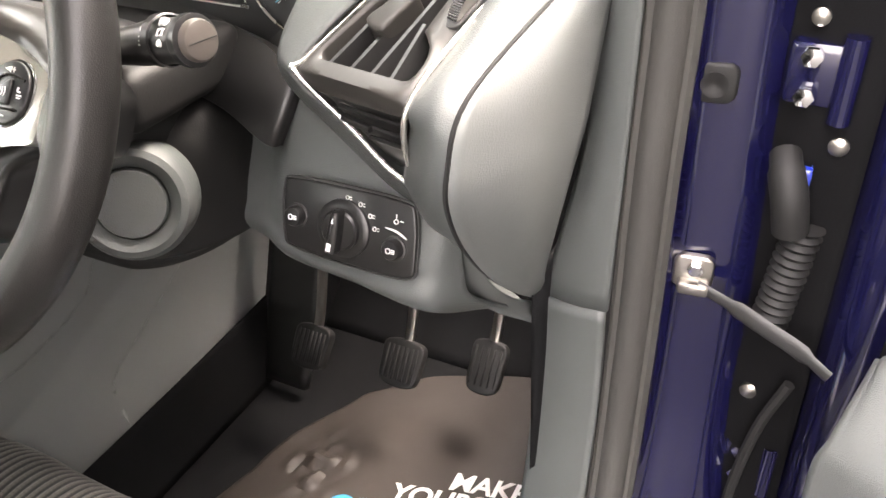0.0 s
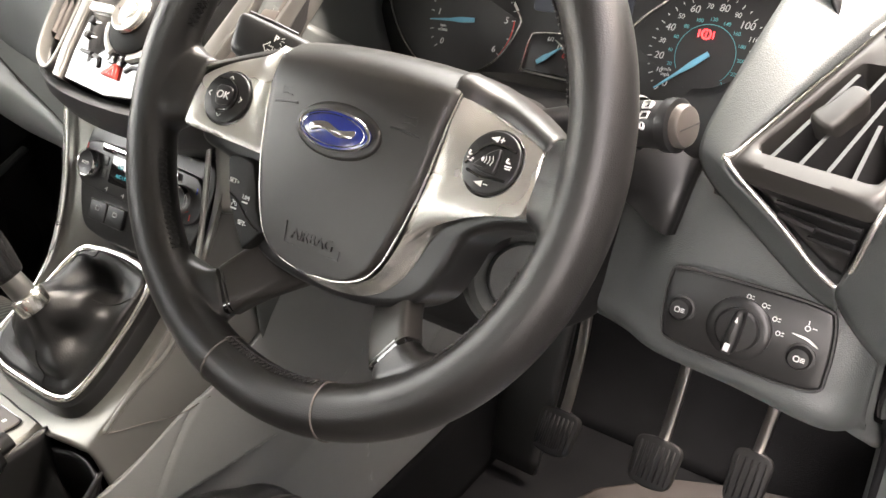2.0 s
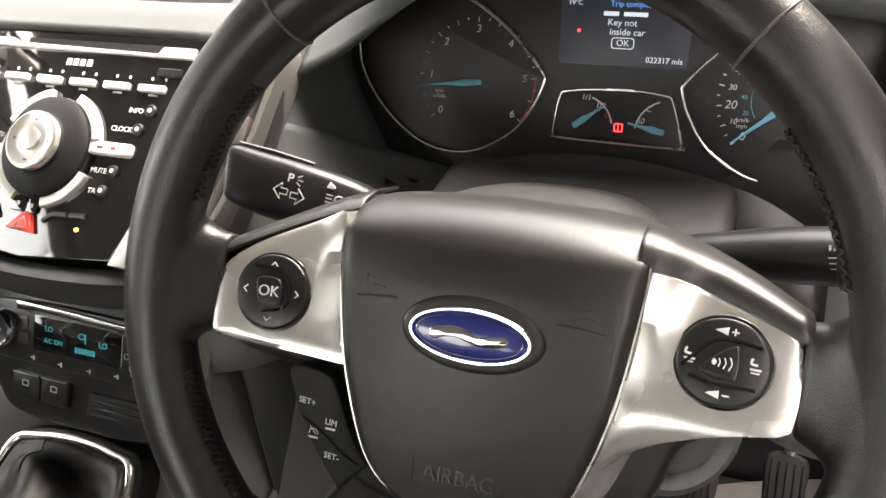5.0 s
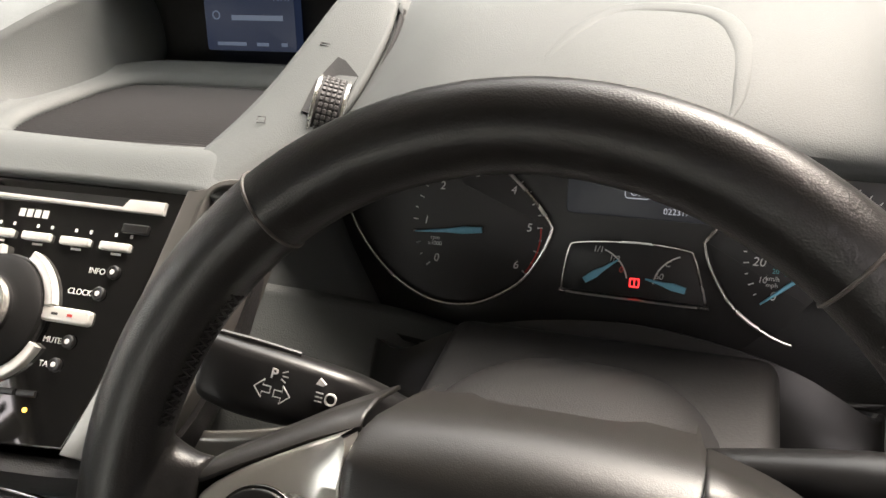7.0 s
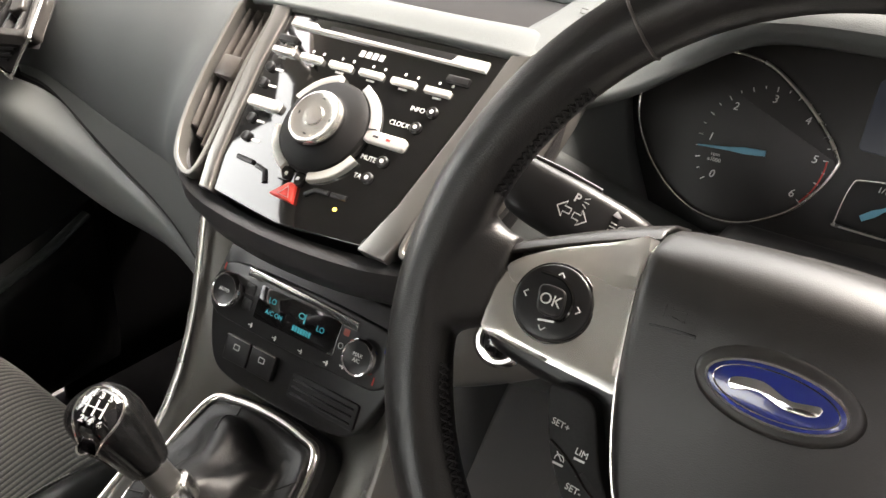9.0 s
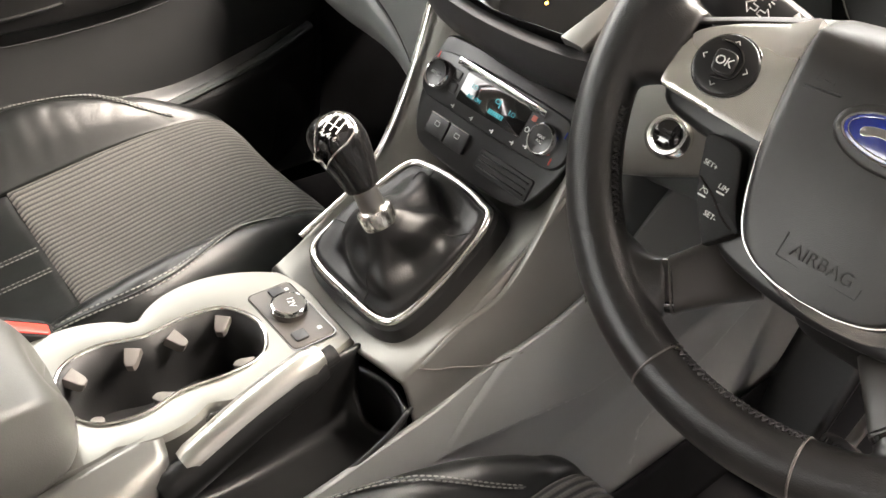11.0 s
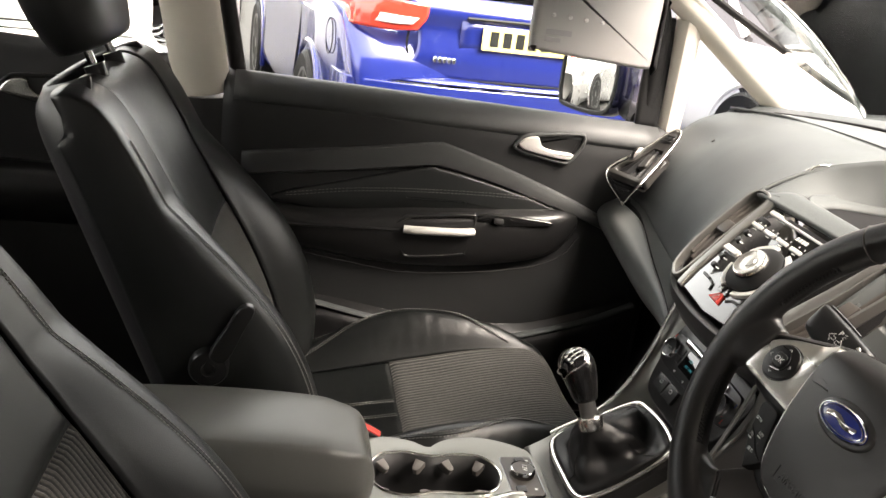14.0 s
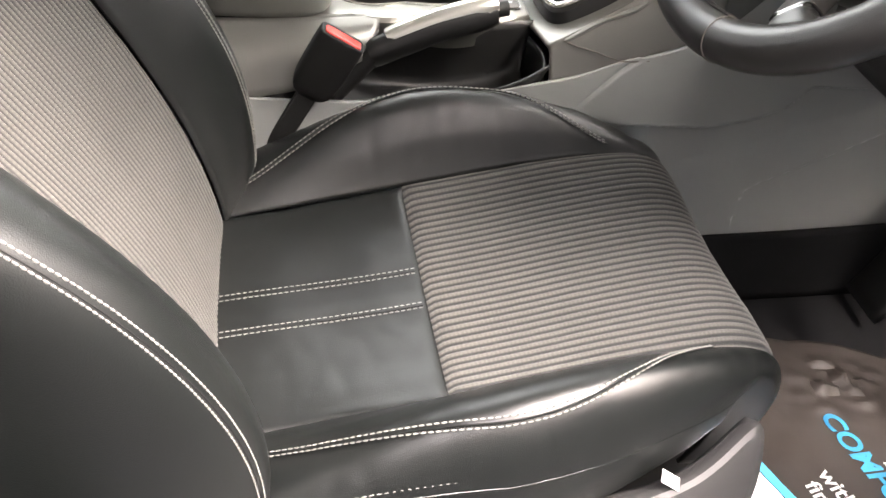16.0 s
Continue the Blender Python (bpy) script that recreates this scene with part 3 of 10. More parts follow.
    for s in (-1, 1):
        if s > 0:
            inner = spline([(0.0758, 0.0310), (0.0754, 0.0270)] + e0[2:] + [(0.0588, -0.0650), (0.0500, -0.0850), (0.0375, -0.0962), (0.0180, -0.1018), (0.0, -0.1028), (-0.0180, -0.1018), (-0.0370, -0.0965)], 60)
            outer = list(spline([(0.0775, 0.0312), (0.0860, 0.0302), (0.1000, 0.0262), (0.1212, 0.0198), (0.1375, 0.0148)], 16)) + list(spline([(0.1405, 0.0125), (0.1432, -0.0060), (0.1416, -0.0240)], 12)) + list(spline([(0.1395, -0.0268), (0.1178, -0.0308), (0.0975, -0.0350), (0.0850, -0.0405), (0.0772, -0.0539), (0.0685, -0.0760), (0.0570, -0.0935), (0.0400, -0.1045), (0.0200, -0.1085), (0.0, -0.1090), (-0.0190, -0.1060), (-0.0390, -0.0985)], 40))
        else:
            inner = spline(e0, 30)
            outer = list(spline([(0.0800, 0.0400), (0.0975, 0.0320), (0.1212, 0.0205), (0.1355, 0.0110)], 16)) + list(spline([(0.1405, 0.0060), (0.1435, -0.0080), (0.1422, -0.0280)], 12)) + list(spline([(0.1395, -0.0318), (0.1150, -0.0335), (0.0900, -0.0350), (0.0685, -0.0362)], 20))
        spoke = part("spoke_trim", band([(s * x, y) for x, y in inner], [(s * x, y) for x, y in outer], 70), SILVER, w, "satin silver spoke trim", angle=50)
        # dark roll over the top of the spoke, back to the column
        if s > 0:
            top, form = spline([(0.0690, 0.0325), (0.0790, 0.0312), (0.1000, 0.0260), (0.1212, 0.0196), (0.1440, 0.0105)], 18), ((-0.0010, -0.0045), (0.0004, -0.0012), (0.0050, -0.0008), (0.0095, -0.0030), (0.0135, -0.0085), (0.0155, -0.0200), (0.0160, -0.0480))
        else:
            top, form = spline([(0.0775, 0.0398), (0.0850, 0.0372), (0.0975, 0.0325), (0.1212, 0.0215), (0.1440, 0.0105)], 18), ((-0.001, -0.004), (0.0012, -0.0022), (0.0050, -0.0060), (0.0095, -0.0200), (0.0105, -0.0480))
        roll = [[(s * x, y + dy * (1 - 0.4 * (x - 0.075) / 0.07), (zs if s > 0 else plain)(x, y) + dz * (1 - 0.45 * (x - 0.075) / 0.07)) for x, y in top] for dy, dz in form]
        part("spoke_roll", grid(np.array(roll)), HUB, w, "dark grained roll over the spoke", solid=0.002)
        c = (s * 0.1105, -0.0020 if s > 0 else -0.0055)
        P = Matrix.Translation((c[0], c[1], zs(*c))) @ pose(0, 0, 0, -11.0, -s * 6, 0)
        part("pad_groove", moved(plate(oval(0.0210, 0.0205, 40), -0.006, 0.0006, 0.0006), P), PIANO, spoke)
        pad = part("button_pad", moved(plate(oval(0.0197, 0.0191, 40), -0.004, 0.0030, 0.0014, 0.0016), P), SATIN_BLACK, spoke, "round black button pad")
        mid = spline([(-0.0068, 0.0066), (0.0040, 0.0070), (0.0072, 0.0010), (0.0062, -0.0066), (-0.0040, -0.0068), (-0.0072, 0.0)] if s < 0 else [(-0.0085, -0.0030), (0.0020, 0.0068), (0.0068, 0.0066), (0.0074, -0.0050), (0.0040, -0.0074), (-0.0060, -0.0062)], 40, True)
        part("centre_button", moved(plate(mid, 0.002, 0.0064, 0.0014), P), SATIN_BLACK, pad)
        if s < 0:
            part("button_groove", moved(tube(spline([(-0.0105, 0.0125, 0.0040), (0.002, 0.0118, 0.0046), (0.0100, 0.0040, 0.0046), (0.0085, -0.0070, 0.0044), (-0.003, -0.0105, 0.0044)], 20), 0.0009, 5), P), PIANO, pad)
            letters("OK", 0.0078, LABEL, pad, P @ pose(0, 0, 0.0066), "ok_lettering")
            for dx, dy, a in ((0, 0.0142, 0), (-0.0142, 0, 90), (0, -0.0142, 180), (0.0142, 0, 270)):
                m = P @ pose(dx, dy, 0.0040, 0, 0, a)
                part("arrow_mark", moved(merge(tube([(-0.0018, -0.0011, 0), (0, 0.0009, 0)], 0.00035, 5), tube([(0, 0.0009, 0), (0.0018, -0.0011, 0)], 0.00035, 5)), m), LABEL, pad)
        else:
            part("button_groove", moved(tube(spline([(-0.0165, -0.0040, 0.0038), (-0.0050, 0.0085, 0.0046), (0.0060, 0.0100, 0.0044), (0.0150, 0.0085, 0.0036)], 20), 0.0009, 5), P), PIANO, pad)
            part("button_groove", moved(tube(spline([(-0.0130, -0.0075, 0.0040), (-0.0020, -0.0098, 0.0044), (0.0080, -0.0092, 0.0042), (0.0145, -0.0090, 0.0036)], 20), 0.0009, 5), P), PIANO, pad)
            for dx, dy in ((-0.0135, 0.0010), (0.0135, 0.0012)):
                part("symbol", moved(merge(tube(spline([(dx - 0.0016, dy + 0.0030, 0.0042), (dx - 0.0020, dy + 0.0008, 0.0042), (dx + 0.0006, dy + 0.0004, 0.0042)], 8), 0.0006, 5), box(0.0046, 0.0009, 0.0004, (dx, dy - 0.0016, 0.0041)), box(0.0036, 0.0007, 0.0004, (dx, dy - 0.0030, 0.0041))), P), LABEL, pad)
            for dy, plus in ((0.0135, 1), (-0.0135, 0)):
                part("volume_mark", moved(merge(plate(np.array([(-0.0050, dy), (0.0006, dy + 0.0018), (0.0006, dy - 0.0018)]), 0.003, 0.0044, 0.0001), box(0.0030, 0.0007, 0.0005, (0.0034, dy, 0.0042)), *([box(0.0007, 0.0030, 0.0005, (0.0034, dy, 0.0042))] if plus else [])), P), LABEL, pad)
            part("voice_symbol", moved(merge(*[tube(spline([(-0.0012 + 0.0022 * k, -0.0018 - 0.0005 * k, 0.0066), (-0.0006 + 0.0024 * k, 0, 0.0066), (-0.0012 + 0.0022 * k, 0.0018 + 0.0005 * k, 0.0066)], 6), 0.0003, 4) for k in range(3)], plate(oval(0.0010, 0.0014, 10, (-0.0030, 0)), 0.0055, 0.0067, 0.0001)), P), LABEL, pad)
    # lower spokes: a satin panel that rises from behind the hub to the leather's joint
    for s in (-1, 1):
        j, d = LOWER[s]
        jv = Vector(j)
        n = Vector((-d.y, d.x, 0)).normalized()
        u = d.cross(n).normalized()
        u = u if u.z > 0 else -u

        def ring_at(c, wd, th, up):
            return [tuple(Vector(c) + n * (wd * math.copysign(abs(math.cos(b)) ** 0.35, math.cos(b))) + up * (th * math.copysign(abs(math.sin(b)) ** 0.5, math.sin(b)))) for b in np.linspace(0, 2 * math.pi, 32, endpoint=False)]
        root_c = Vector((s * 0.046, -0.0980, -0.0520))
        rows = [ring_at(root_c.lerp(jv, f) + Vector((0, 0, 0.004 * math.sin(math.pi * f))), wd, 0.0105, u) for f, wd in ((0.0, 0.0240), (0.3, 0.0215), (0.6, 0.0195), (0.85, 0.0184), (0.985, 0.0182))]
        sp = part("lower_spoke", skin(rows, 16, 56, close_v=True, cap=True), SPOKE, w, "satin dark grey lower spoke")
        part("spoke_joint", skin([ring_at(jv + d * k, 0.0172, 0.0100, u) for k in (-0.003, 0.0, 0.003)], 4, 56, close_v=True, cap=True), PIANO, sp)
    # cruise control switches under the spoke
    o = spline([(-0.099, -0.0440), (-0.0965, -0.0580), (-0.0890, -0.0755), (-0.0780, -0.0910), (-0.0685, -0.1025), (-0.0655, -0.1020), (-0.0535, -0.0885), (-0.0535, -0.0860), (-0.0625, -0.0730), (-0.0700, -0.0560), (-0.0780, -0.0440)], 60, True)
    cr = part("cruise_switch", plate(o, -0.032, -0.0105, 0.0016, 0.001), RUBBER, w, "black cruise control switch panel")
    for tx, x, y in (("SET+", -0.0877, -0.0601), ("LIM", -0.0732, -0.0688), ("SET-", -0.0715, -0.0866)):
        letters(tx, 0.0046, LABEL, cr, pose(x, y, -0.0092, 0, 0, -4), "switch_lettering")
    for x, y in ((-0.0734, -0.0722), (-0.0829, -0.0785)):
        part("switch_underline", box(0.0056, 0.0011, 0.0003, (x, y, -0.0093)), LABEL, cr)
    part("symbol", merge(tube([(-0.0829 + 0.0024 * math.cos(a), -0.0760 + 0.0022 * math.sin(a), -0.0093) for a in np.linspace(-0.3, math.pi + 0.3, 12)], 0.0003, 4), tube([(-0.0852, -0.0728, -0.0093), (-0.0815, -0.0765, -0.0093)], 0.0003, 4)), LABEL, cr)
    part("switch_split", tube(spline([(-0.090, -0.0690, -0.0096), (-0.0775, -0.0750, -0.0092), (-0.066, -0.0835, -0.0094), (-0.056, -0.088, -0.0100)], 12), 0.0006, 5), PIANO, cr)
    return w


steering_wheel()


def column():
    c = thing("steering_column", "black plastic steering column shroud with two stalks", "steering column", (0.39, 0.12, 0.90))
    ax = WHEEL.to_3x3()
    rows = []
    for t, rx, ry in ((0.030, 0.066, 0.056), (0.06, 0.078, 0.064), (0.11, 0.086, 0.069), (0.17, 0.088, 0.070), (0.24, 0.082, 0.070)):
        o = WHEEL.translation - ax @ Vector((0, 0.012, t))
        rows.append([tuple(o + ax @ Vector((rx * math.copysign(abs(math.cos(b)) ** 0.7, math.cos(b)), ry * math.copysign(abs(math.sin(b)) ** 0.8, math.sin(b)), 0))) for b in np.linspace(0, 2 * math.pi, 36, endpoint=False)])
    body = part("shroud", skin(rows, 20, 48, close_v=True, cap=True), DARK, c, "dark grained column shroud")
    part("lower_shroud", skin([[(0.385 + hx * math.copysign(abs(math.cos(b)) ** 0.35, math.cos(b)) * (1 if math.sin(b) > -0.5 else 0.84), y, 0.908 + hz * math.copysign(abs(math.sin(b)) ** 0.45, math.sin(b))) for b in np.linspace(0, 2 * math.pi, 32, endpoint=False)] for y, hz, hx in ((0.085, 0.040, 0.050), (0.100, 0.062, 0.066), (0.130, 0.074, 0.088), (0.175, 0.080, 0.103), (0.235, 0.082, 0.103))], 20, 64, close_v=True, cap=True), RUBBER, c, "black lower half of the column shroud")
    part("shroud_band", box(0.196, 0.130, 0.046, (0.388, 0.152, 1.006), 0.012, 4), RUBBER, c, "black upper band of the shroud")
    part("adjuster_knob", moved(lathe([(0.012, -0.01), (0.012, 0.006), (0.009, 0.010), (0.0001, 0.011)], 24), Matrix.Translation((0.452, 0.085, 1.004)) @ look((0, 0, 0), (-0.4, 0.9, -0.1)).to_3x3().to_4x4()), TAUPE, c, "small round knob on the shroud")
    # round blanking cover low on the shroud's outer side
    m = Matrix.Translation((0.473, 0.078, 0.935)) @ look((0, 0, 0), (-0.55, 0.75, -0.30)).to_3x3().to_4x4()
    part("cover_collar", moved(lathe([(0.046, -0.03), (0.045, -0.006), (0.041, 0.002), (0.036, 0.004), (0.031, 0.002), (0.0275, -0.001), (0.0272, -0.006)], 44), m), LOW_DASH, body, "grey collar")
    part("blanking_cover", moved(lathe([(0.0262, -0.02), (0.0262, 0.001), (0.0250, 0.003), (0.0001, 0.004)], 40), m), LOW_DASH, body, "round grey blanking cover")
    # left stalk: a flat paddle with a square end, tapering to a neck
    def paddle(name, pts, label):
        rows = []
        for x, y, z, hh, dd in pts:
            u = Vector((0, 0.55, 0.83))
            f = Vector((0, -0.83, 0.55))
            rows.append([tuple(Vector((x, y, z)) + u * (hh * math.copysign(abs(math.cos(b)) ** 0.45, math.cos(b))) + f * (dd * math.copysign(abs(math.sin(b)) ** 0.7, math.sin(b)))) for b in np.linspace(0, 2 * math.pi, 24, endpoint=False)])
        return part(name, skin(rows, 30, 36, close_v=True, cap=True), SATIN_BLACK, c, label)
    st = paddle("indicator_stalk", [(0.196, 0.083, 1.070, 0.0140, 0.006), (0.200, 0.083, 1.069, 0.0175, 0.0095), (0.218, 0.085, 1.063, 0.0190, 0.0120), (0.244, 0.089, 1.056, 0.0185, 0.0130), (0.268, 0.096, 1.049, 0.0155, 0.0130), (0.284, 0.104, 1.040, 0.0120, 0.0115), (0.298, 0.112, 1.028, 0.0095, 0.0100), (0.322, 0.124, 1.008, 0.0090, 0.0095)], "black indicator stalk with white symbols")
    part("stalk_edge", tube([(0.200, 0.0925, 1.0850), (0.222, 0.0950, 1.0800), (0.246, 0.0985, 1.0722)], 0.0016, 6), HUB, st)
    part("stalk_joint", tube(spline([(0.262, 0.1000, 1.0640), (0.259, 0.0880, 1.0580), (0.262, 0.0825, 1.0480), (0.264, 0.0850, 1.0380)], 10), 0.0006, 5), PIANO, st)
    fx = Vector((0.950, 0.14, -0.26)).normalized()
    fz = Vector((0, -0.83, 0.55))
    fy = fz.cross(fx).normalized()
    fz = fx.cross(fy)
    face = Matrix.Translation(Vector((0.2385, 0.0775, 1.0640))) @ Matrix((fx, fy, fz)).transposed().to_4x4()
    part("arrow_left", moved(ring_plate(np.array([(-0.010, 0), (-0.005, 0.0052), (-0.005, 0.002), (-0.0008, 0.002), (-0.0008, -0.002), (-0.005, -0.002), (-0.005, -0.0052)]), 0.0008, 0, 0.0006, 0.0001), face), LABEL, st)
    part("arrow_right", moved(ring_plate(np.array([(0.010, -0.001), (0.005, -0.0062), (0.005, -0.003), (0.0008, -0.003), (0.0008, 0.001), (0.005, 0.001), (0.005, 0.0042)]), 0.0008, 0, 0.0006, 0.0001), face), LABEL, st)
    letters("P", 0.0072, LABEL, st, face @ pose(-0.001, 0.0085, 0.0006), "parking_symbol", 0.0003, bold=0.00012)
    part("symbol_beam", moved(merge(*[moved(box(0.0030, 0.0006, 0.0004, (0.0050, 0, 0.0005)), pose(0, 0.0085, 0, 0, 0, a)) for a in (-28, 0, 28)]), face), LABEL, st)
    part("headlamp_symbol", moved(merge(ring_plate(rounded(0.006, 0.0062, 0.0026, at=(0.0300, 0.0030)), 0.0008, -0.002, 0.0006, 0.0001), *[box(0.0038, 0.0006, 0.0006, (0.0240, 0.0052 - 0.0022 * k, 0.0004)) for k in range(3)]), face), LABEL, st)
    part("dip_arrow", moved(merge(plate(np.array([(0.021, 0.0090), (0.0225, 0.0125), (0.0262, 0.0100), (0.0248, 0.0088)]), -0.002, 0.0006, 0.0001), plate(np.array([(0.0335, -0.0040), (0.0300, -0.0050), (0.0325, -0.0068), (0.0365, -0.0058)]), -0.002, 0.0006, 0.0001)), face), LABEL, st)
    # right stalk: wipers, with a twist ring and a flat grey end button
    p = spline([(0.445, 0.105, 1.036), (0.49, 0.096, 1.050), (0.530, 0.086, 1.062), (0.556, 0.079, 1.069), (0.570, 0.076, 1.072)], 16)
    st = part("wiper_stalk", tube(p, [0.010 + 0.0055 * min(1, k / 6) for k in range(16)], 18, flat=0.9), SATIN_BLACK, c, "black wiper stalk with white symbols")
    d = Vector(p[-1] - p[-3]).normalized()
    end = Matrix.Translation(Vector(p[-1])) @ d.to_track_quat('Z', 'Y').to_matrix().to_4x4()
    part("end_collar", moved(lathe([(0.0156, -0.006), (0.0160, -0.004), (0.0158, 0.001), (0.0138, 0.002)], 28), end), SATIN_BLACK, st)
    part("end_button", moved(lathe([(0.0128, 0.000), (0.0128, 0.0045), (0.0115, 0.0072), (0.0090, 0.0082), (0.0001, 0.0086)], 28), end), TAUPE, st, "grey end button")
    part("button_line", moved(box(0.020, 0.0006, 0.0006, (0, 0, 0.0085)), end), DARK, st)
    part("twist_ring", moved(lathe([(0.0154, -0.034), (0.0164, -0.033), (0.0164, -0.026), (0.0154, -0.025)], 28, False), end), SATIN_BLACK, st)
    gx = Vector((0.93, -0.22, 0.28)).normalized()
    gz = Vector((0.12, -0.80, 0.58))
    gy = gz.cross(gx).normalized()
    gz = gx.cross(gy)
    f2 = Matrix.Translation(Vector((0.556, 0.079, 1.069)) + gz * 0.0155) @ Matrix((gx, gy, gz)).transposed().to_4x4()
    for k in range(2):
        part("wiper_symbol", moved(ring_plate(np.array([(-0.0032, -0.0022), (0.0028, -0.0022), (0.0036, 0.0022), (-0.0018, 0.0022)]) + np.array([0.002, 0.0072 - 0.0066 * k]), 0.0007, -0.004, 0.0004 - 0.0008 * (1 - k), 0.0001), f2), LABEL, st)
    part("wiper_symbol", moved(ring_plate(oval(0.0018, 0.0022, 14, (0.002, -0.0058)), 0.0006, -0.004, 0.0002, 0.0001), f2), LABEL, st)
    part("speed_scale", moved(merge(*[box(0.0009, 0.0026, 0.0008, (-0.0215 + 0.0022 * k, 0.0045, -0.0002)) for k in range(3)], *[box(0.0050 - 0.001 * k, 0.0006, 0.0008, (-0.0195, -0.0002 - 0.0026 * k, 0.0001)) for k in range(3)]), f2), LABEL, st)
    # gap between the shroud and the wheel
    o = WHEEL @ Matrix.Translation((0, -0.010, -0.05))
    part("wheel_boss", moved(lathe([(0.050, -0.02), (0.052, 0.02), (0.046, 0.03)], 32), o), SATIN_BLACK, c)
    return c


column()
# ---- dashboard ----
FACIA = frame_at(0, 0.129, 1.042, 43.4)
CLIMATE = frame_at(0, 0.0872, 0.8847, 62)
CLUSTER = frame_at(0.395, 0.288, 1.060, 70)
SWITCHES = frame_at(0.610, 0.1535, 0.905, 72)


def at_x(x, pts):
    return [(x, y, z) for y, z in pts]


dash = thing("dashboard", "dark grey soft plastic car dashboard", "dashboard", (0, 0.5, 0.9))
def screen_foot(x):
    return 1.0 - 0.85 * x * x


def slot_y(x):
    return 0.880 - 0.52 * math.sqrt(x * x + 0.0009)


part("top_pad", skin([at_x(x, [(screen_foot(x) + 0.035, 1.095 - d), (screen_foot(x) + 0.012, 1.165 - d), (screen_foot(x) - 0.008, 1.181 - d), (0.45 * screen_foot(x) + 0.55 * slot_y(x), 1.177 - d), (slot_y(x), 1.169 - d), (0.5 * slot_y(x) + 0.225, 1.171 - d), (0.455, 1.173 - d)])
                      for x, d in ((-0.74, 0.030), (-0.62, 0.016), (-0.5, 0.005), (-0.2, 0), (0.15, 0), (0.38, -0.006), (0.55, 0.003), (0.64, 0.014), (0.74, 0.030))], 60, 36), DASH, dash, solid=0.006)
part("pad_seam", tube(spline([(-0.70, 0.459, 1.144), (-0.45, 0.459, 1.172), (-0.14, 0.459, 1.179)], 24), 0.0018, 6, flat=0.6), RUBBER, dash, "fine joint across the pad")
part("pad_seam", tube(spline([(0.20, 0.459, 1.181), (0.29, 0.459, 1.184), (0.39, 0.459, 1.185), (0.49, 0.459, 1.183), (0.60, 0.459, 1.168), (0.74, 0.459, 1.143)], 24), 0.0018, 6, flat=0.6), RUBBER, dash, "fine joint across the pad")
part("demister_strip", tube([(x, slot_y(x), 1.1715 - max(0, abs(x) - 0.45) ** 1.5 * 0.20 + 0.006 * math.exp(-((x - 0.38) / 0.14) ** 2)) for x in np.linspace(-0.68, 0.68, 60)], 0.0050, 8, flat=0.7), RUBBER, dash, "black demister slot across the pad")
pad_l = part("passenger_pad", skin([
    at_x(-0.745, [(0.458, 1.130), (0.40, 1.110), (0.36, 1.080), (0.30, 1.036), (0.270, 0.985), (0.258, 0.945), (0.268, 0.930), (0.29, 0.925)]),
    at_x(-0.62, [(0.458, 1.152), (0.40, 1.124), (0.36, 1.086), (0.30, 1.040), (0.267, 0.985), (0.254, 0.942), (0.264, 0.928), (0.285, 0.924)]),
    at_x(-0.45, [(0.458, 1.169), (0.39, 1.148), (0.32, 1.110), (0.265, 1.055), (0.235, 0.995), (0.221, 0.932), (0.234, 0.918), (0.26, 0.914)]),
    at_x(-0.30, [(0.458, 1.172), (0.38, 1.155), (0.30, 1.118), (0.235, 1.062), (0.200, 1.000), (0.184, 0.938), (0.196, 0.922), (0.225, 0.915)]),
    at_x(-0.20, [(0.458, 1.174), (0.38, 1.164), (0.295, 1.138), (0.215, 1.093), (0.158, 1.038), (0.130, 0.985), (0.140, 0.940), (0.18, 0.912)]),
    [(-0.098, 0.458, 1.188), (-0.112, 0.385, 1.182), (-0.156, 0.300, 1.156), (-0.162, 0.215, 1.116), (-0.160, 0.146, 1.052), (-0.152, 0.112, 1.005), (-0.145, 0.118, 0.955), (-0.138, 0.16, 0.925)]], 36, 36), DASH, dash, solid=0.006)
part("cup_mark", moved(lathe([(0.004, 0), (0.0042, 0.0012), (0.003, 0.0018)], 12), Matrix.Translation((-0.565, 0.338, 1.100)) @ pose(0, 0, 0, 45, 0, 0)), DARK, pad_l)
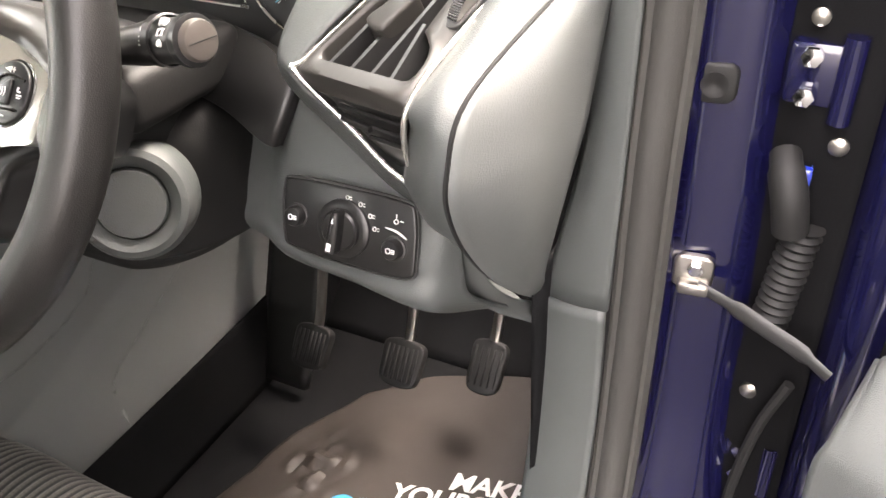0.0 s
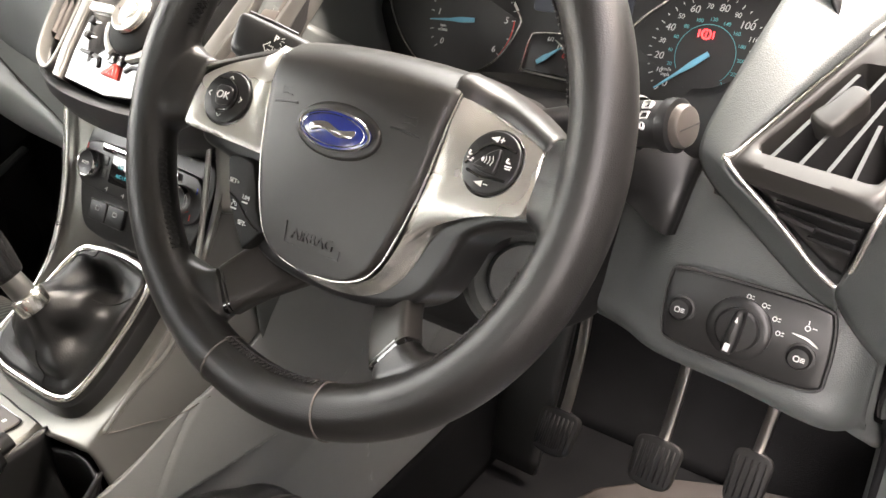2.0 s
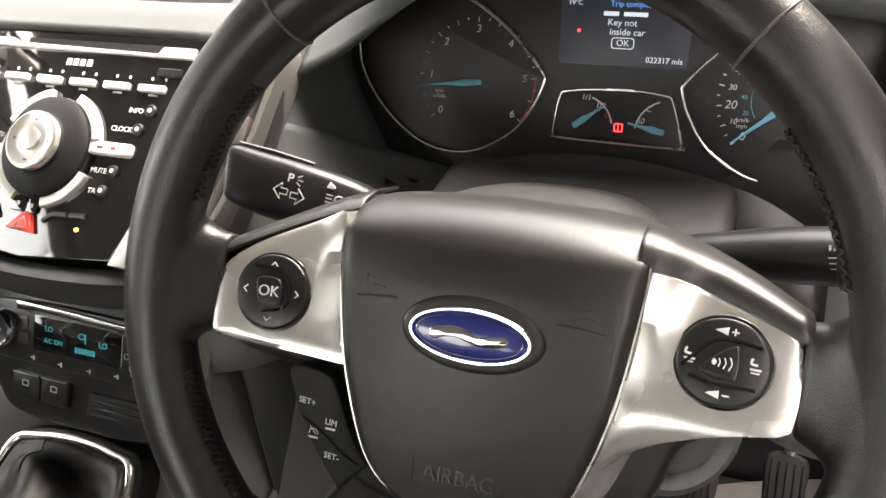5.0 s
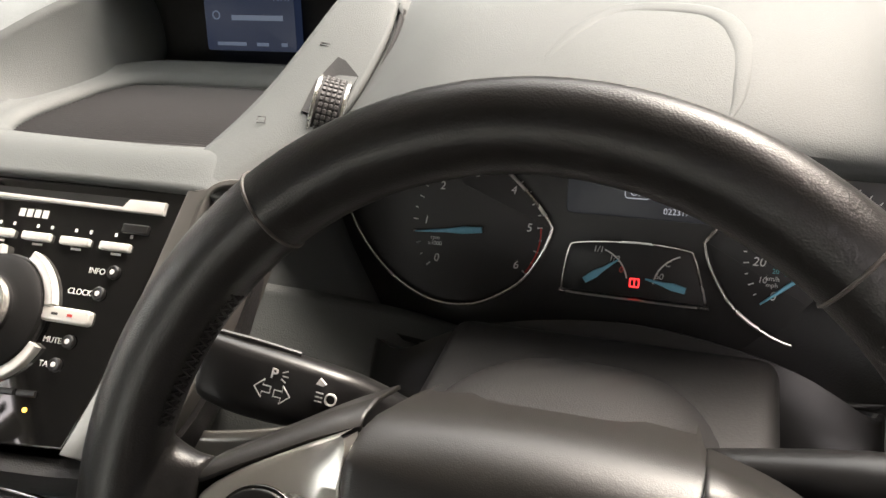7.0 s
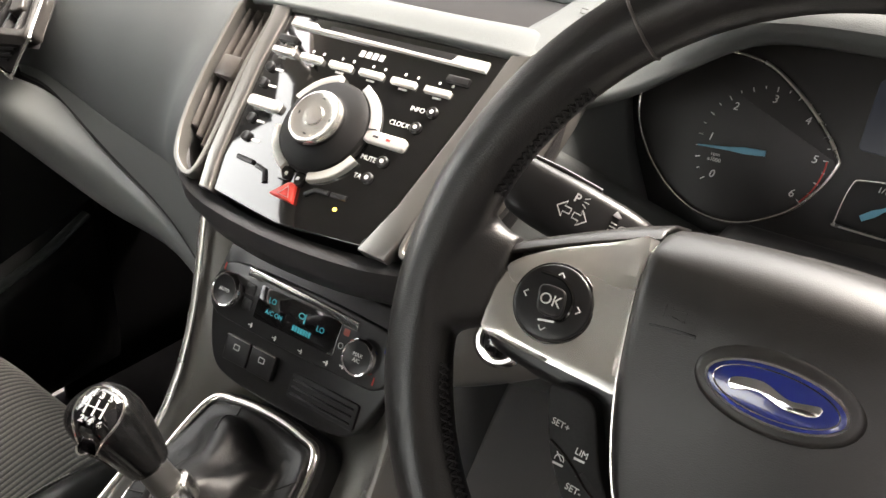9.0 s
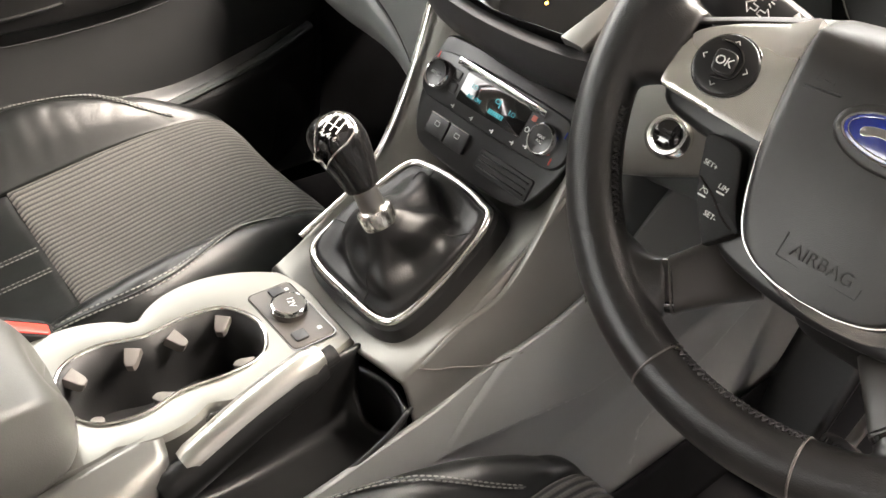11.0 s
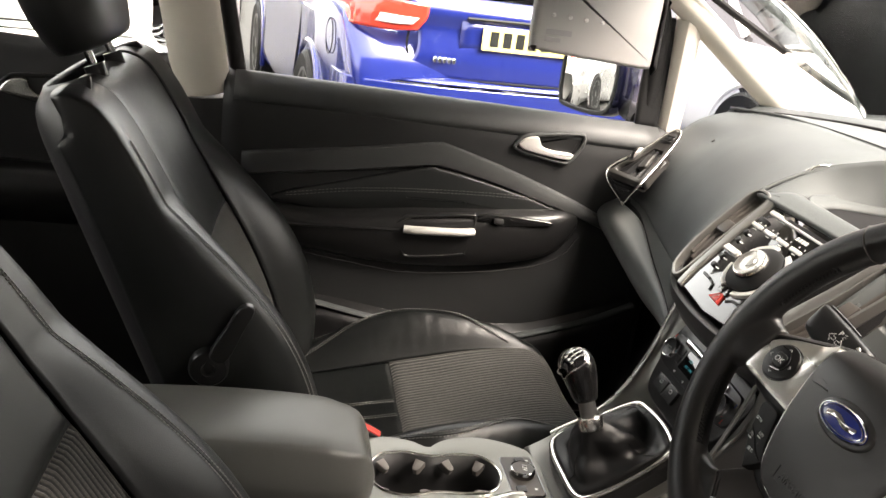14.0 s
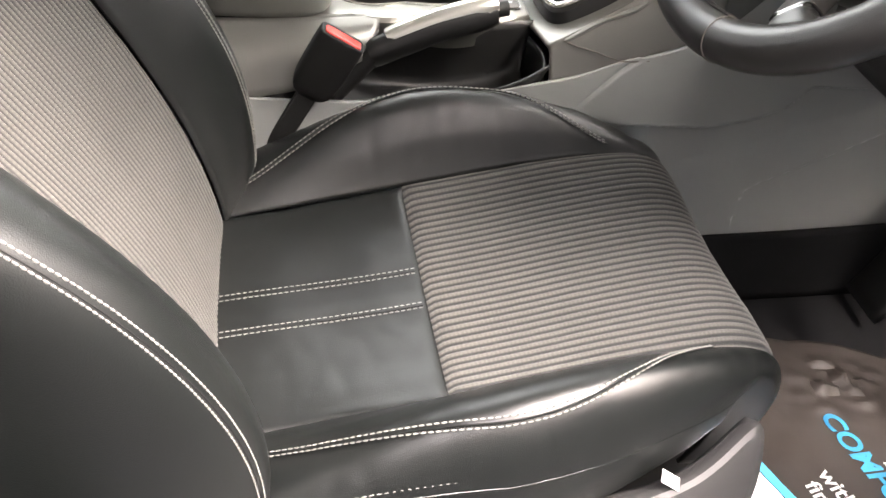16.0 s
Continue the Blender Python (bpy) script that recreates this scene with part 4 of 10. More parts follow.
part("driver_pad", skin([
    at_x(0.178, [(0.458, 1.184), (0.41, 1.176), (0.35, 1.150), (0.295, 1.124), (0.248, 1.108), (0.205, 1.082)]),
    at_x(0.208, [(0.458, 1.184), (0.41, 1.180), (0.35, 1.160), (0.290, 1.138), (0.244, 1.120), (0.214, 1.096)]),
    at_x(0.245, [(0.458, 1.183), (0.40, 1.186), (0.33, 1.175), (0.265, 1.155), (0.230, 1.138), (0.222, 1.120)]),
    at_x(0.29, [(0.458, 1.181), (0.40, 1.190), (0.33, 1.188), (0.260, 1.172), (0.226, 1.157), (0.236, 1.143)]),
    at_x(0.39, [(0.458, 1.182), (0.40, 1.193), (0.33, 1.192), (0.255, 1.176), (0.220, 1.160), (0.230, 1.146)]),
    at_x(0.500, [(0.458, 1.180), (0.40, 1.187), (0.33, 1.183), (0.260, 1.164), (0.226, 1.148), (0.236, 1.134)]),
    at_x(0.571, [(0.458, 1.170), (0.40, 1.168), (0.35, 1.154), (0.305, 1.138), (0.282, 1.124), (0.288, 1.108)]),
    at_x(0.612, [(0.458, 1.164), (0.41, 1.156), (0.36, 1.136), (0.33, 1.120), (0.30, 1.100), (0.30, 1.085)]),
    at_x(0.745, [(0.458, 1.140), (0.42, 1.132), (0.38, 1.118), (0.34, 1.100), (0.31, 1.080), (0.31, 1.065)])], 44, 28), DASH, dash, solid=0.005)
part("hump_ridge", tube(spline([(0.332, 0.245, 1.1745), (0.340, 0.275, 1.1825), (0.351, 0.305, 1.1890), (0.370, 0.332, 1.1935), (0.400, 0.338, 1.1945), (0.430, 0.330, 1.1925), (0.446, 0.300, 1.1855), (0.448, 0.250, 1.1725), (0.444, 0.225, 1.1640)], 60), [0.0006 + 0.0072 * min(1, 4 * k / 59, 4 * (59 - k) / 59) for k in range(60)], 12, flat=0.26), DASH, dash, "raised bow on the pad")
# lower dash on the driver's side
lower = part("lower_panel", skin([
    at_x(0.150, [(0.165, 1.070), (0.135, 1.02), (0.120, 0.96), (0.125, 0.90), (0.16, 0.86), (0.30, 0.80)]),
    at_x(0.24, [(0.250, 1.000), (0.200, 0.975), (0.165, 0.94), (0.155, 0.90), (0.18, 0.86), (0.30, 0.80)]),
    at_x(0.40, [(0.250, 0.965), (0.222, 0.952), (0.205, 0.93), (0.195, 0.89), (0.20, 0.855), (0.31, 0.79)]),
    at_x(0.50, [(0.245, 0.972), (0.214, 0.962), (0.200, 0.93), (0.182, 0.89), (0.185, 0.852), (0.31, 0.78)]),
    at_x(0.545, [(0.226, 0.988), (0.196, 0.974), (0.180, 0.94), (0.163, 0.885), (0.168, 0.850), (0.31, 0.775)]),
    at_x(0.61, [(0.212, 0.988), (0.186, 0.968), (0.174, 0.94), (0.157, 0.885), (0.160, 0.850), (0.31, 0.77)]),
    at_x(0.675, [(0.212, 0.985), (0.184, 0.960), (0.168, 0.935), (0.150, 0.885), (0.156, 0.845), (0.31, 0.755)]),
    at_x(0.696, [(0.205, 0.975), (0.182, 0.950), (0.172, 0.92), (0.170, 0.880), (0.190, 0.840), (0.305, 0.742)])], 52, 40), LOW_DASH, dash, "blue-grey grained lower dash panel", solid=0.004)
part("bezel_shelf", skin([[(0.44, 0.232, 0.957), (0.50, 0.222, 0.966), (0.54, 0.206, 0.975), (0.590, 0.188, 0.984)],
                          [(0.445, 0.262, 0.972), (0.505, 0.252, 0.982), (0.545, 0.236, 0.995), (0.592, 0.202, 1.010)],
                          [(0.47, 0.290, 1.020), (0.52, 0.278, 1.030), (0.555, 0.262, 1.050), (0.594, 0.226, 1.050)]], 14, 16), DARK, dash, "dark shelf between cluster and vent", solid=0.003)
VENT_R = [(0.579, 0.153, 1.026), (0.660, 0.152, 0.959), (0.679, 0.134, 1.025), (0.708, 0.325, 1.108), (0.643, 0.300, 1.108)]
part("vent_surround", skin([
    [(0.571, 0.335, 1.142), (0.568, 0.250, 1.105), (0.562, 0.205, 1.070), (0.556, 0.172, 1.034), (0.562, 0.166, 1.010), (0.596, 0.168, 0.978), (0.640, 0.166, 0.944), (0.664, 0.164, 0.934)],
    [(0.643, 0.303, 1.104), (0.618, 0.235, 1.077), (0.600, 0.192, 1.056), (0.580, 0.156, 1.028), (0.584, 0.153, 1.016), (0.612, 0.153, 0.996), (0.646, 0.153, 0.968), (0.662, 0.152, 0.956)]], 8, 70), LOW_DASH, dash, "grained surround of the side vent", solid=0.003)
END_LEFT = [(0.748, 0.350, 1.092), (0.735, 0.270, 1.068), (0.722, 0.178, 1.045), (0.717, 0.130, 1.027), (0.715, 0.116, 0.997), (0.713, 0.117, 0.967), (0.709, 0.149, 0.914), (0.704, 0.215, 0.841), (0.702, 0.290, 0.775), (0.703, 0.325, 0.752)]
part("vent_shoulder", skin([
    [(0.712, 0.330, 1.108), (0.697, 0.250, 1.076), (0.688, 0.185, 1.048), (0.681, 0.136, 1.026), (0.677, 0.140, 1.006), (0.670, 0.146, 0.984), (0.663, 0.152, 0.956), (0.668, 0.164, 0.934)],
    [(0.730, 0.330, 1.108), (0.714, 0.252, 1.079), (0.704, 0.182, 1.053), (0.700, 0.130, 1.032), (0.698, 0.122, 1.003), (0.694, 0.124, 0.974), (0.686, 0.138, 0.940), (0.684, 0.160, 0.920)],
    [(0.746, 0.345, 1.092), (0.733, 0.270, 1.068), (0.720, 0.178, 1.045), (0.715, 0.131, 1.027), (0.713, 0.117, 0.997), (0.711, 0.118, 0.967), (0.707, 0.140, 0.930), (0.700, 0.162, 0.905)]], 18, 50), LOW_DASH, dash, "grained shoulder between vent and end panel", solid=0.003)
END_RIGHT = [(0.752, 0.352, 1.090), (0.751, 0.330, 1.070), (0.750, 0.312, 1.045), (0.749, 0.303, 1.020), (0.748, 0.292, 0.990), (0.747, 0.280, 0.960), (0.740, 0.266, 0.910), (0.722, 0.276, 0.826), (0.712, 0.300, 0.786), (0.705, 0.327, 0.754)]
END_MID = [tuple((a + b) / 2 + d for a, b, d in zip(p, q, (0.010 * k, -0.012 * k, 0))) for p, q, k in zip(END_LEFT, END_RIGHT, (0.1, 0.4, 0.8, 1, 1, 1, 1, 0.8, 0.4, 0.1))]
endp = part("end_panel", skin([[a, b, c] for a, b, c in zip(END_LEFT, END_MID, END_RIGHT)], 40, 16), GREY, dash, "pale grey end panel with a finger notch", solid=0.005)
part("panel_gap", tube(spline([(x - 0.001, y, z) for x, y, z in END_LEFT], 50), 0.0020, 6), RUBBER, endp)
part("finger_notch", moved(plate(spline([(0.004, 0.014), (0.006, 0.004), (0.002, -0.012), (-0.004, -0.016), (-0.003, -0.002)], 24, True), -0.002, 0.0030, 0.0015), Matrix.Translation((0.7275, 0.2180, 0.915)) @ look((0, 0, 0), (-0.93, 0.36, 0)).to_3x3().to_4x4()), PALE, endp, "pale finger notch")
part("end_lip", skin([
    [(0.700, 0.158, 0.926), (0.699, 0.205, 0.850), (0.698, 0.262, 0.790), (0.703, 0.318, 0.746)],
    [(0.694, 0.160, 0.926), (0.690, 0.198, 0.844), (0.690, 0.252, 0.780), (0.706, 0.304, 0.733)],
    [(0.684, 0.168, 0.918), (0.676, 0.188, 0.850), (0.672, 0.246, 0.788), (0.680, 0.304, 0.740)]], 14, 30), GREY, dash, "pale lip under the end panel", solid=0.003)
part("dash_seam", tube([(0.552, 0.170, 0.852), (0.553, 0.215, 0.815), (0.554, 0.290, 0.770)], 0.0012, 6), RUBBER, dash)
part("cheek", skin([
    [(0.130, 0.240, 1.112), (0.165, 0.262, 1.122), (0.190, 0.262, 1.132)],
    [(0.138, 0.195, 1.102), (0.165, 0.222, 1.100), (0.182, 0.270, 1.100)],
    [(0.138, 0.140, 1.050), (0.170, 0.185, 1.050), (0.192, 0.265, 1.050)],
    [(0.128, 0.110, 1.005), (0.175, 0.160, 1.000), (0.220, 0.250, 1.000)]], 16, 14), DASH, dash, "grained side of the instrument hood", solid=0.004)
STRIP = [(-0.69, 0.256, 0.922), (-0.60, 0.244, 0.920), (-0.43, 0.206, 0.890), (-0.28, 0.177, 0.858), (-0.165, 0.150, 0.800)]
part("lower_strip", skin([[(-0.71, 0.262, 0.938), (-0.60, 0.250, 0.934), (-0.43, 0.217, 0.924), (-0.28, 0.184, 0.930), (-0.165, 0.150, 0.935)], [(-0.70, 0.260, 0.930), (-0.60, 0.247, 0.927), (-0.43, 0.211, 0.906), (-0.28, 0.179, 0.892), (-0.165, 0.148, 0.865)], STRIP], 14, 40), GREY, dash, "grey strip under the passenger pad", solid=0.004)
part("strip_gap", tube(spline(STRIP, 40), 0.0030, 6), RUBBER, dash)
part("glove_box", skin([
    at_x(-0.71, [(0.232, 0.926), (0.200, 0.906), (0.197, 0.880), (0.225, 0.850), (0.33, 0.80), (0.50, 0.70)]),
    at_x(-0.58, [(0.236, 0.916), (0.197, 0.900), (0.190, 0.862), (0.220, 0.830), (0.33, 0.78), (0.50, 0.69)]),
    at_x(-0.43, [(0.204, 0.886), (0.188, 0.874), (0.184, 0.838), (0.215, 0.806), (0.32, 0.76), (0.50, 0.68)]),
    at_x(-0.28, [(0.176, 0.854), (0.169, 0.849), (0.170, 0.832), (0.200, 0.800), (0.30, 0.74), (0.50, 0.67)]),
    at_x(-0.165, [(0.158, 0.796), (0.157, 0.790), (0.160, 0.775), (0.19, 0.75), (0.28, 0.70), (0.50, 0.67)])], 30, 30), GREY, dash, "blue-grey glove box lid", solid=0.005)


def by_angle2(o, c, n):
    """Points of a closed outline at n even angles round c."""
    o = np.asarray(o, float)
    o = np.vstack([np.linspace(o[i], o[(i + 1) % len(o)], 12, endpoint=False) for i in range(len(o))]) - np.asarray(c, float)
    a, r = np.arctan2(o[:, 1], o[:, 0]), np.hypot(o[:, 0], o[:, 1])
    q = np.argsort(a)
    a, r = a[q], r[q]
    t = np.linspace(-math.pi, math.pi, n, endpoint=False)
    rr = np.interp(t, np.r_[a - 2 * math.pi, a, a + 2 * math.pi], np.r_[r, r, r])
    return np.c_[c[0] + rr * np.cos(t), c[1] + rr * np.sin(t)]


VENT_GREY = material("vent_frame_satin", (0.026, 0.0245, 0.022), 0.44, bump=0.03, size=1500, vary=0.05, spec=0.4)


def vent_pod(s, dy, dz, corners=None):
    """Side vent: chrome-edged pod with a slatted upper opening and a closed lower corner."""
    v = thing("side_vent", "black side air vent in a chrome-edged frame", "air vent", (s * 0.63, 0.2 + dy, 0.95 + dz), group="side air vents")

    def P(x, y, z):
        return Vector((s * x, y + dy, z + dz))
    A, B, C, D, E = P(0.571, 0.172, 1.027), P(0.660, 0.160, 0.952), P(0.690, 0.166, 1.000), P(0.690, 0.330, 1.104), P(0.640, 0.327, 1.106)
    if corners:
        A, B, C, D, E = (Vector(q) for q in corners)
    A2, C2 = A + Vector((0, -0.001, 0.002)), C + Vector((0, 0.0, 0.004))
    loop = spline([A, (A + B) / 2 + Vector((0, 0, -0.001)), B - Vector((s * 0.008, 0, -0.004)), B + Vector((s * 0.006, 0, 0.004)), C, C.lerp(D, 0.5), D - Vector((0, 0.01, 0.006)), D.lerp(E, 0.3) + Vector((0, 0.004, 0.003)), E - Vector((0, 0.008, 0.005)), E.lerp(A, 0.5), A.lerp(E, 0.06)], 140, True)
    part("chrome_edge", tube(loop, 0.0021, 10, closed=True), SILVER, v, "bright silver edge")
    n = (C - A).cross(E - A).normalized()
    if n.z < 0:
        n = -n

    def Q(a, t):
        """A place on the pod: a across, t up the slope; below 0 on the face that drops to the corner."""
        if t >= 0:
            return A.lerp(C, a).lerp(E.lerp(D, a), t)
        return A.lerp(C, a).lerp(B, -t) + Vector((0, -0.004 * math.sin(math.pi * min(1, -t)), 0))
    cen = (0.47, 0.36)
    edge = by_angle2([(0, 0), (0.0, 0.5), (0.0, 0.95), (0.06, 1.0), (0.94, 1.0), (1.0, 0.95), (1.0, 0.5), (1.0, 0.0), (0.97, -0.16), (0.5, -0.17), (0.03, -0.16)], cen, 96)
    hole = by_angle2([(0.10, 0.11), (0.16, 0.55), (0.19, 0.62), (0.64, 0.61), (0.68, 0.57), (0.70, 0.36), (0.72, 0.27), (0.88, 0.22), (0.91, 0.12), (0.88, 0.075), (0.14, 0.075)], cen, 96)
    rings = []
    for f in np.linspace(0, 1, 14):
        st = hole * (1 - f) + edge * f
        lift = 0.0035 * math.sin(math.pi * min(1, f * 1.1 + 0.12))
        rings.append([tuple(Q(a, t) + n * lift) for a, t in st])
    rings.insert(0, [tuple(Q(a, t) - n * 0.030) for a, t in hole])
    part("frame", grid(np.array(rings), False, True), VENT_GREY, v, "smooth satin grey vent frame", angle=60)
    part("vent_floor", ([tuple(Q(a, t) - n * 0.029) for a, t in ((0.1, 0.03), (0.95, 0.03), (0.95, 0.75), (0.1, 0.75))], [(0, 1, 2, 3)]), DARK, v)
    w = (C - A).normalized()
    up0 = n * 0.8 - w * 0.35 * s
    for b, top, t1 in ((0.23, 0.24, 0.56), (0.42, 0.42, 0.60), (0.60, 0.58, 0.60), (0.77, 0.67, 0.33)):
        g = []
        for p in (Q(b, 0.055) - n * 0.004, Q(top, t1) - n * 0.004):
            for q in (0.005, -0.020):
                for e in (-0.0014, 0.0014):
                    g.append(tuple(p + up0 * q + w * e))
        part("slat", (g, [(0, 1, 3, 2), (4, 6, 7, 5), (0, 4, 5, 1), (2, 3, 7, 6), (0, 2, 6, 4), (1, 5, 7, 3)]), SATIN_BLACK, v)
    ax = Matrix((( (C - A).normalized()), ((E - A) - (C - A) * ((E - A).dot(C - A) / (C - A).length_squared)).normalized(), n)).transposed().to_4x4()
    gm = Matrix.Translation(Q(0.345, 0.355) + n * 0.001) @ ax @ pose(0, 0, 0, 0, 0, -14)
    part("slat_grip", moved(plate(spline([(-0.009, -0.017), (0.009, -0.019), (0.0095, 0.0), (0.0075, 0.018), (-0.0065, 0.019), (-0.0085, 0.0)], 40, True), -0.010, 0.006, 0.003), gm), VENT_GREY, v, "sliding grip on the slats")
    wm = Matrix.Translation(Q(0.90, 0.43) - n * 0.010) @ ax @ pose(0, 0, 0, 0, 0, -8)
    part("wheel_slot", moved(plate(rounded(0.016, 0.046, 0.007), 0.008, 0.0148, 0.0008), wm), DARK, v)
    tw = part("thumb_wheel", moved(lathe([(0.0200, -0.0055), (0.0222, -0.0045), (0.0222, 0.0045), (0.0200, 0.0055)], 48), wm @ pose(0, 0, 0, 0, 90, 0)), STEEL, v, "ribbed silver thumb wheel")
    part("wheel_knurling", merge(*[moved(box(0.0086, 0.0009, 0.0012, (0, 0.0223 * math.sin(b), 0.0223 * math.cos(b))), wm) for b in np.linspace(-1.1, 0.2, 18)]), DARK, tw)
    part("upper_slot", ([tuple(Q(a, t) + n * 0.0040) for a, t in ((0.14, 0.76), (0.72, 0.72), (0.76, 0.93), (0.24, 0.93))], [(0, 1, 2, 3)]), DARK, v, "dark upper slot", solid=0.0008)
    for k in range(3):
        part("upper_slat", tube([tuple(Q(0.17 + 0.03 * k, 0.79 + 0.05 * k) + n * 0.0050), tuple(Q(0.73, 0.75 + 0.06 * k) + n * 0.0050)], 0.0012, 5), SATIN_BLACK, v)
    # the closed face that drops to the lower corner, with three slim bars and a tab
    nl = (B - A).cross(C - A).normalized()
    if nl.y > 0:
        nl = -nl
    low = part("lower_panel", grid(np.array([[tuple(Q(a, t) - nl * (0.0010 + 0.006 * min(1, (-t - 0.15) * 8))) for a in np.linspace(0.03, 0.97, 14)] for t in np.linspace(-0.15, -0.92, 16)])), SATIN_BLACK, v, "dark closed lower corner", solid=0.001)
    for k in range(3):
        t = -0.30 - 0.14 * k
        part("lower_slat", tube([Q(0.16 + 0.06 * k, t) - nl * 0.0035, Q(0.94, t) - nl * 0.0035], 0.0018, 6), SATIN_BLACK, low)
    part("lower_grip", tube([Q(0.14, -0.39) - nl * 0.001, Q(0.51, -0.43) - nl * 0.001], 0.0036, 8, flat=0.7), SATIN_BLACK, low)
    return v


vent_pod(1, 0, 0, VENT_R)
vent_pod(-1, 0.022, -0.016, ((-0.572, 0.212, 0.998), (-0.632, 0.208, 0.938), (-0.690, 0.186, 0.990), (-0.690, 0.316, 1.090), (-0.640, 0.313, 1.091)))


def switch_panel():
    p = thing("light_switch_panel", "black headlamp switch panel with a rotary knob", "switch panel", m=SWITCHES)
    o = spline([(-0.058, 0.022), (-0.048, 0.029), (0.0, 0.031), (0.046, 0.030), (0.056, 0.022), (0.059, -0.012), (0.052, -0.027), (0.0, -0.028), (-0.046, -0.025), (-0.056, -0.016)], 60, True)
    body = part("panel", plate(o, -0.020, 0.004, 0.002), SATIN_BLACK, p)
    part("panel_edge", tube([(x, y, 0.002) for x, y in inset(o, -0.001)], 0.0012, 6, closed=True), DARK, p)
    c = (-0.002, 0.0)
    part("dial_ring", moved(lathe([(0.0225, 0.002), (0.0225, 0.007), (0.020, 0.0085), (0.0165, 0.0085)], 40), pose(c[0], c[1], 0)), SATIN_BLACK, p)
    kn = part("knob", moved(lathe([(0.0155, 0.006), (0.0155, 0.012), (0.014, 0.0135), (0.0001, 0.014)], 36), pose(c[0], c[1], 0)), SATIN_BLACK, p, "rotary lamp knob with a grip bar")
    grip = plate(spline([(-0.0045, -0.013), (0, -0.0165), (0.0045, -0.013), (0.0038, 0.012), (0, 0.0165), (-0.0038, 0.012)], 30, True), 0.012, 0.0235, 0.003)
    part("grip_bar", moved(grip, pose(c[0], c[1], 0, 0, 0, -6)), SATIN_BLACK, kn)
    part("grip_mark", moved(plate(np.array([(-0.0012, 0.008), (0.0012, 0.008), (0, 0.0125)]), 0.022, 0.0239, 0.0002), pose(c[0], c[1], 0, 0, 0, -6)), LABEL, kn)
    part("grip_window", moved(box(0.004, 0.006, 0.001, (0, -0.011, 0.0235), 0.0004), pose(c[0], c[1], 0, 0, 0, -6)), LABEL, kn)
    for a, w in ((88, 0.003), (62, 0.004), (36, 0.004), (12, 0.0035)):
        x, y = c[0] + 0.0262 * math.cos(radians(a)), c[1] + 0.0238 * math.sin(radians(a))
        part("lamp_symbol", merge(ring_plate(oval(0.0017, 0.0019, 14, (x, y)), 0.0006, 0.003, 0.0047, 0.0001), box(w * 0.5, 0.0005, 0.0005, (x + 0.003, y + 0.001, 0.0044)), box(w * 0.5, 0.0005, 0.0005, (x + 0.003, y - 0.001, 0.0044))), LABEL, p)
    for x, y in ((-0.0445, 0.001), (0.0415, -0.006)):
        bt = part("fog_button", moved(lathe([(0.0078, 0.002), (0.0080, 0.010), (0.0068, 0.0118), (0.0001, 0.0122)], 28), pose(x, y, 0)), SATIN_BLACK, p, "small round fog lamp button")
        part("button_ring", moved(lathe([(0.0098, 0.002), (0.0098, 0.0052), (0.0082, 0.0056)], 28, False), pose(x, y, 0)), DARK, bt)
        part("fog_symbol", merge(ring_plate(rounded(0.0042, 0.0044, 0.0018, at=(x - 0.001, y)), 0.0007, 0.0120, 0.0127, 0.0001), *[box(0.0028, 0.0006, 0.0005, (x + 0.0030, y + 0.0012 - 0.0012 * k, 0.0124)) for k in range(3)]), LABEL, bt)
    part("dimmer_mark", plate(spline([(0.0330, 0.0085), (0.0420, 0.0080), (0.0495, 0.0045), (0.0500, 0.0030), (0.0420, 0.0062), (0.0335, 0.0078)], 24, True), 0.003, 0.0046, 0.0002), LABEL, p)
    part("dimmer_symbol", merge(ring_plate(oval(0.0020, 0.0020, 14, (0.041, 0.0145)), 0.0006, 0.003, 0.0047, 0.0001), box(0.003, 0.0006, 0.0005, (0.0455, 0.0155, 0.0044)), box(0.0006, 0.003, 0.0005, (0.041, 0.0185, 0.0044))), LABEL, p)
    return p


switch_panel()


DIAL_BLACK = material("dial_black", (0.021, 0.021, 0.021), 0.45, vary=0.08)


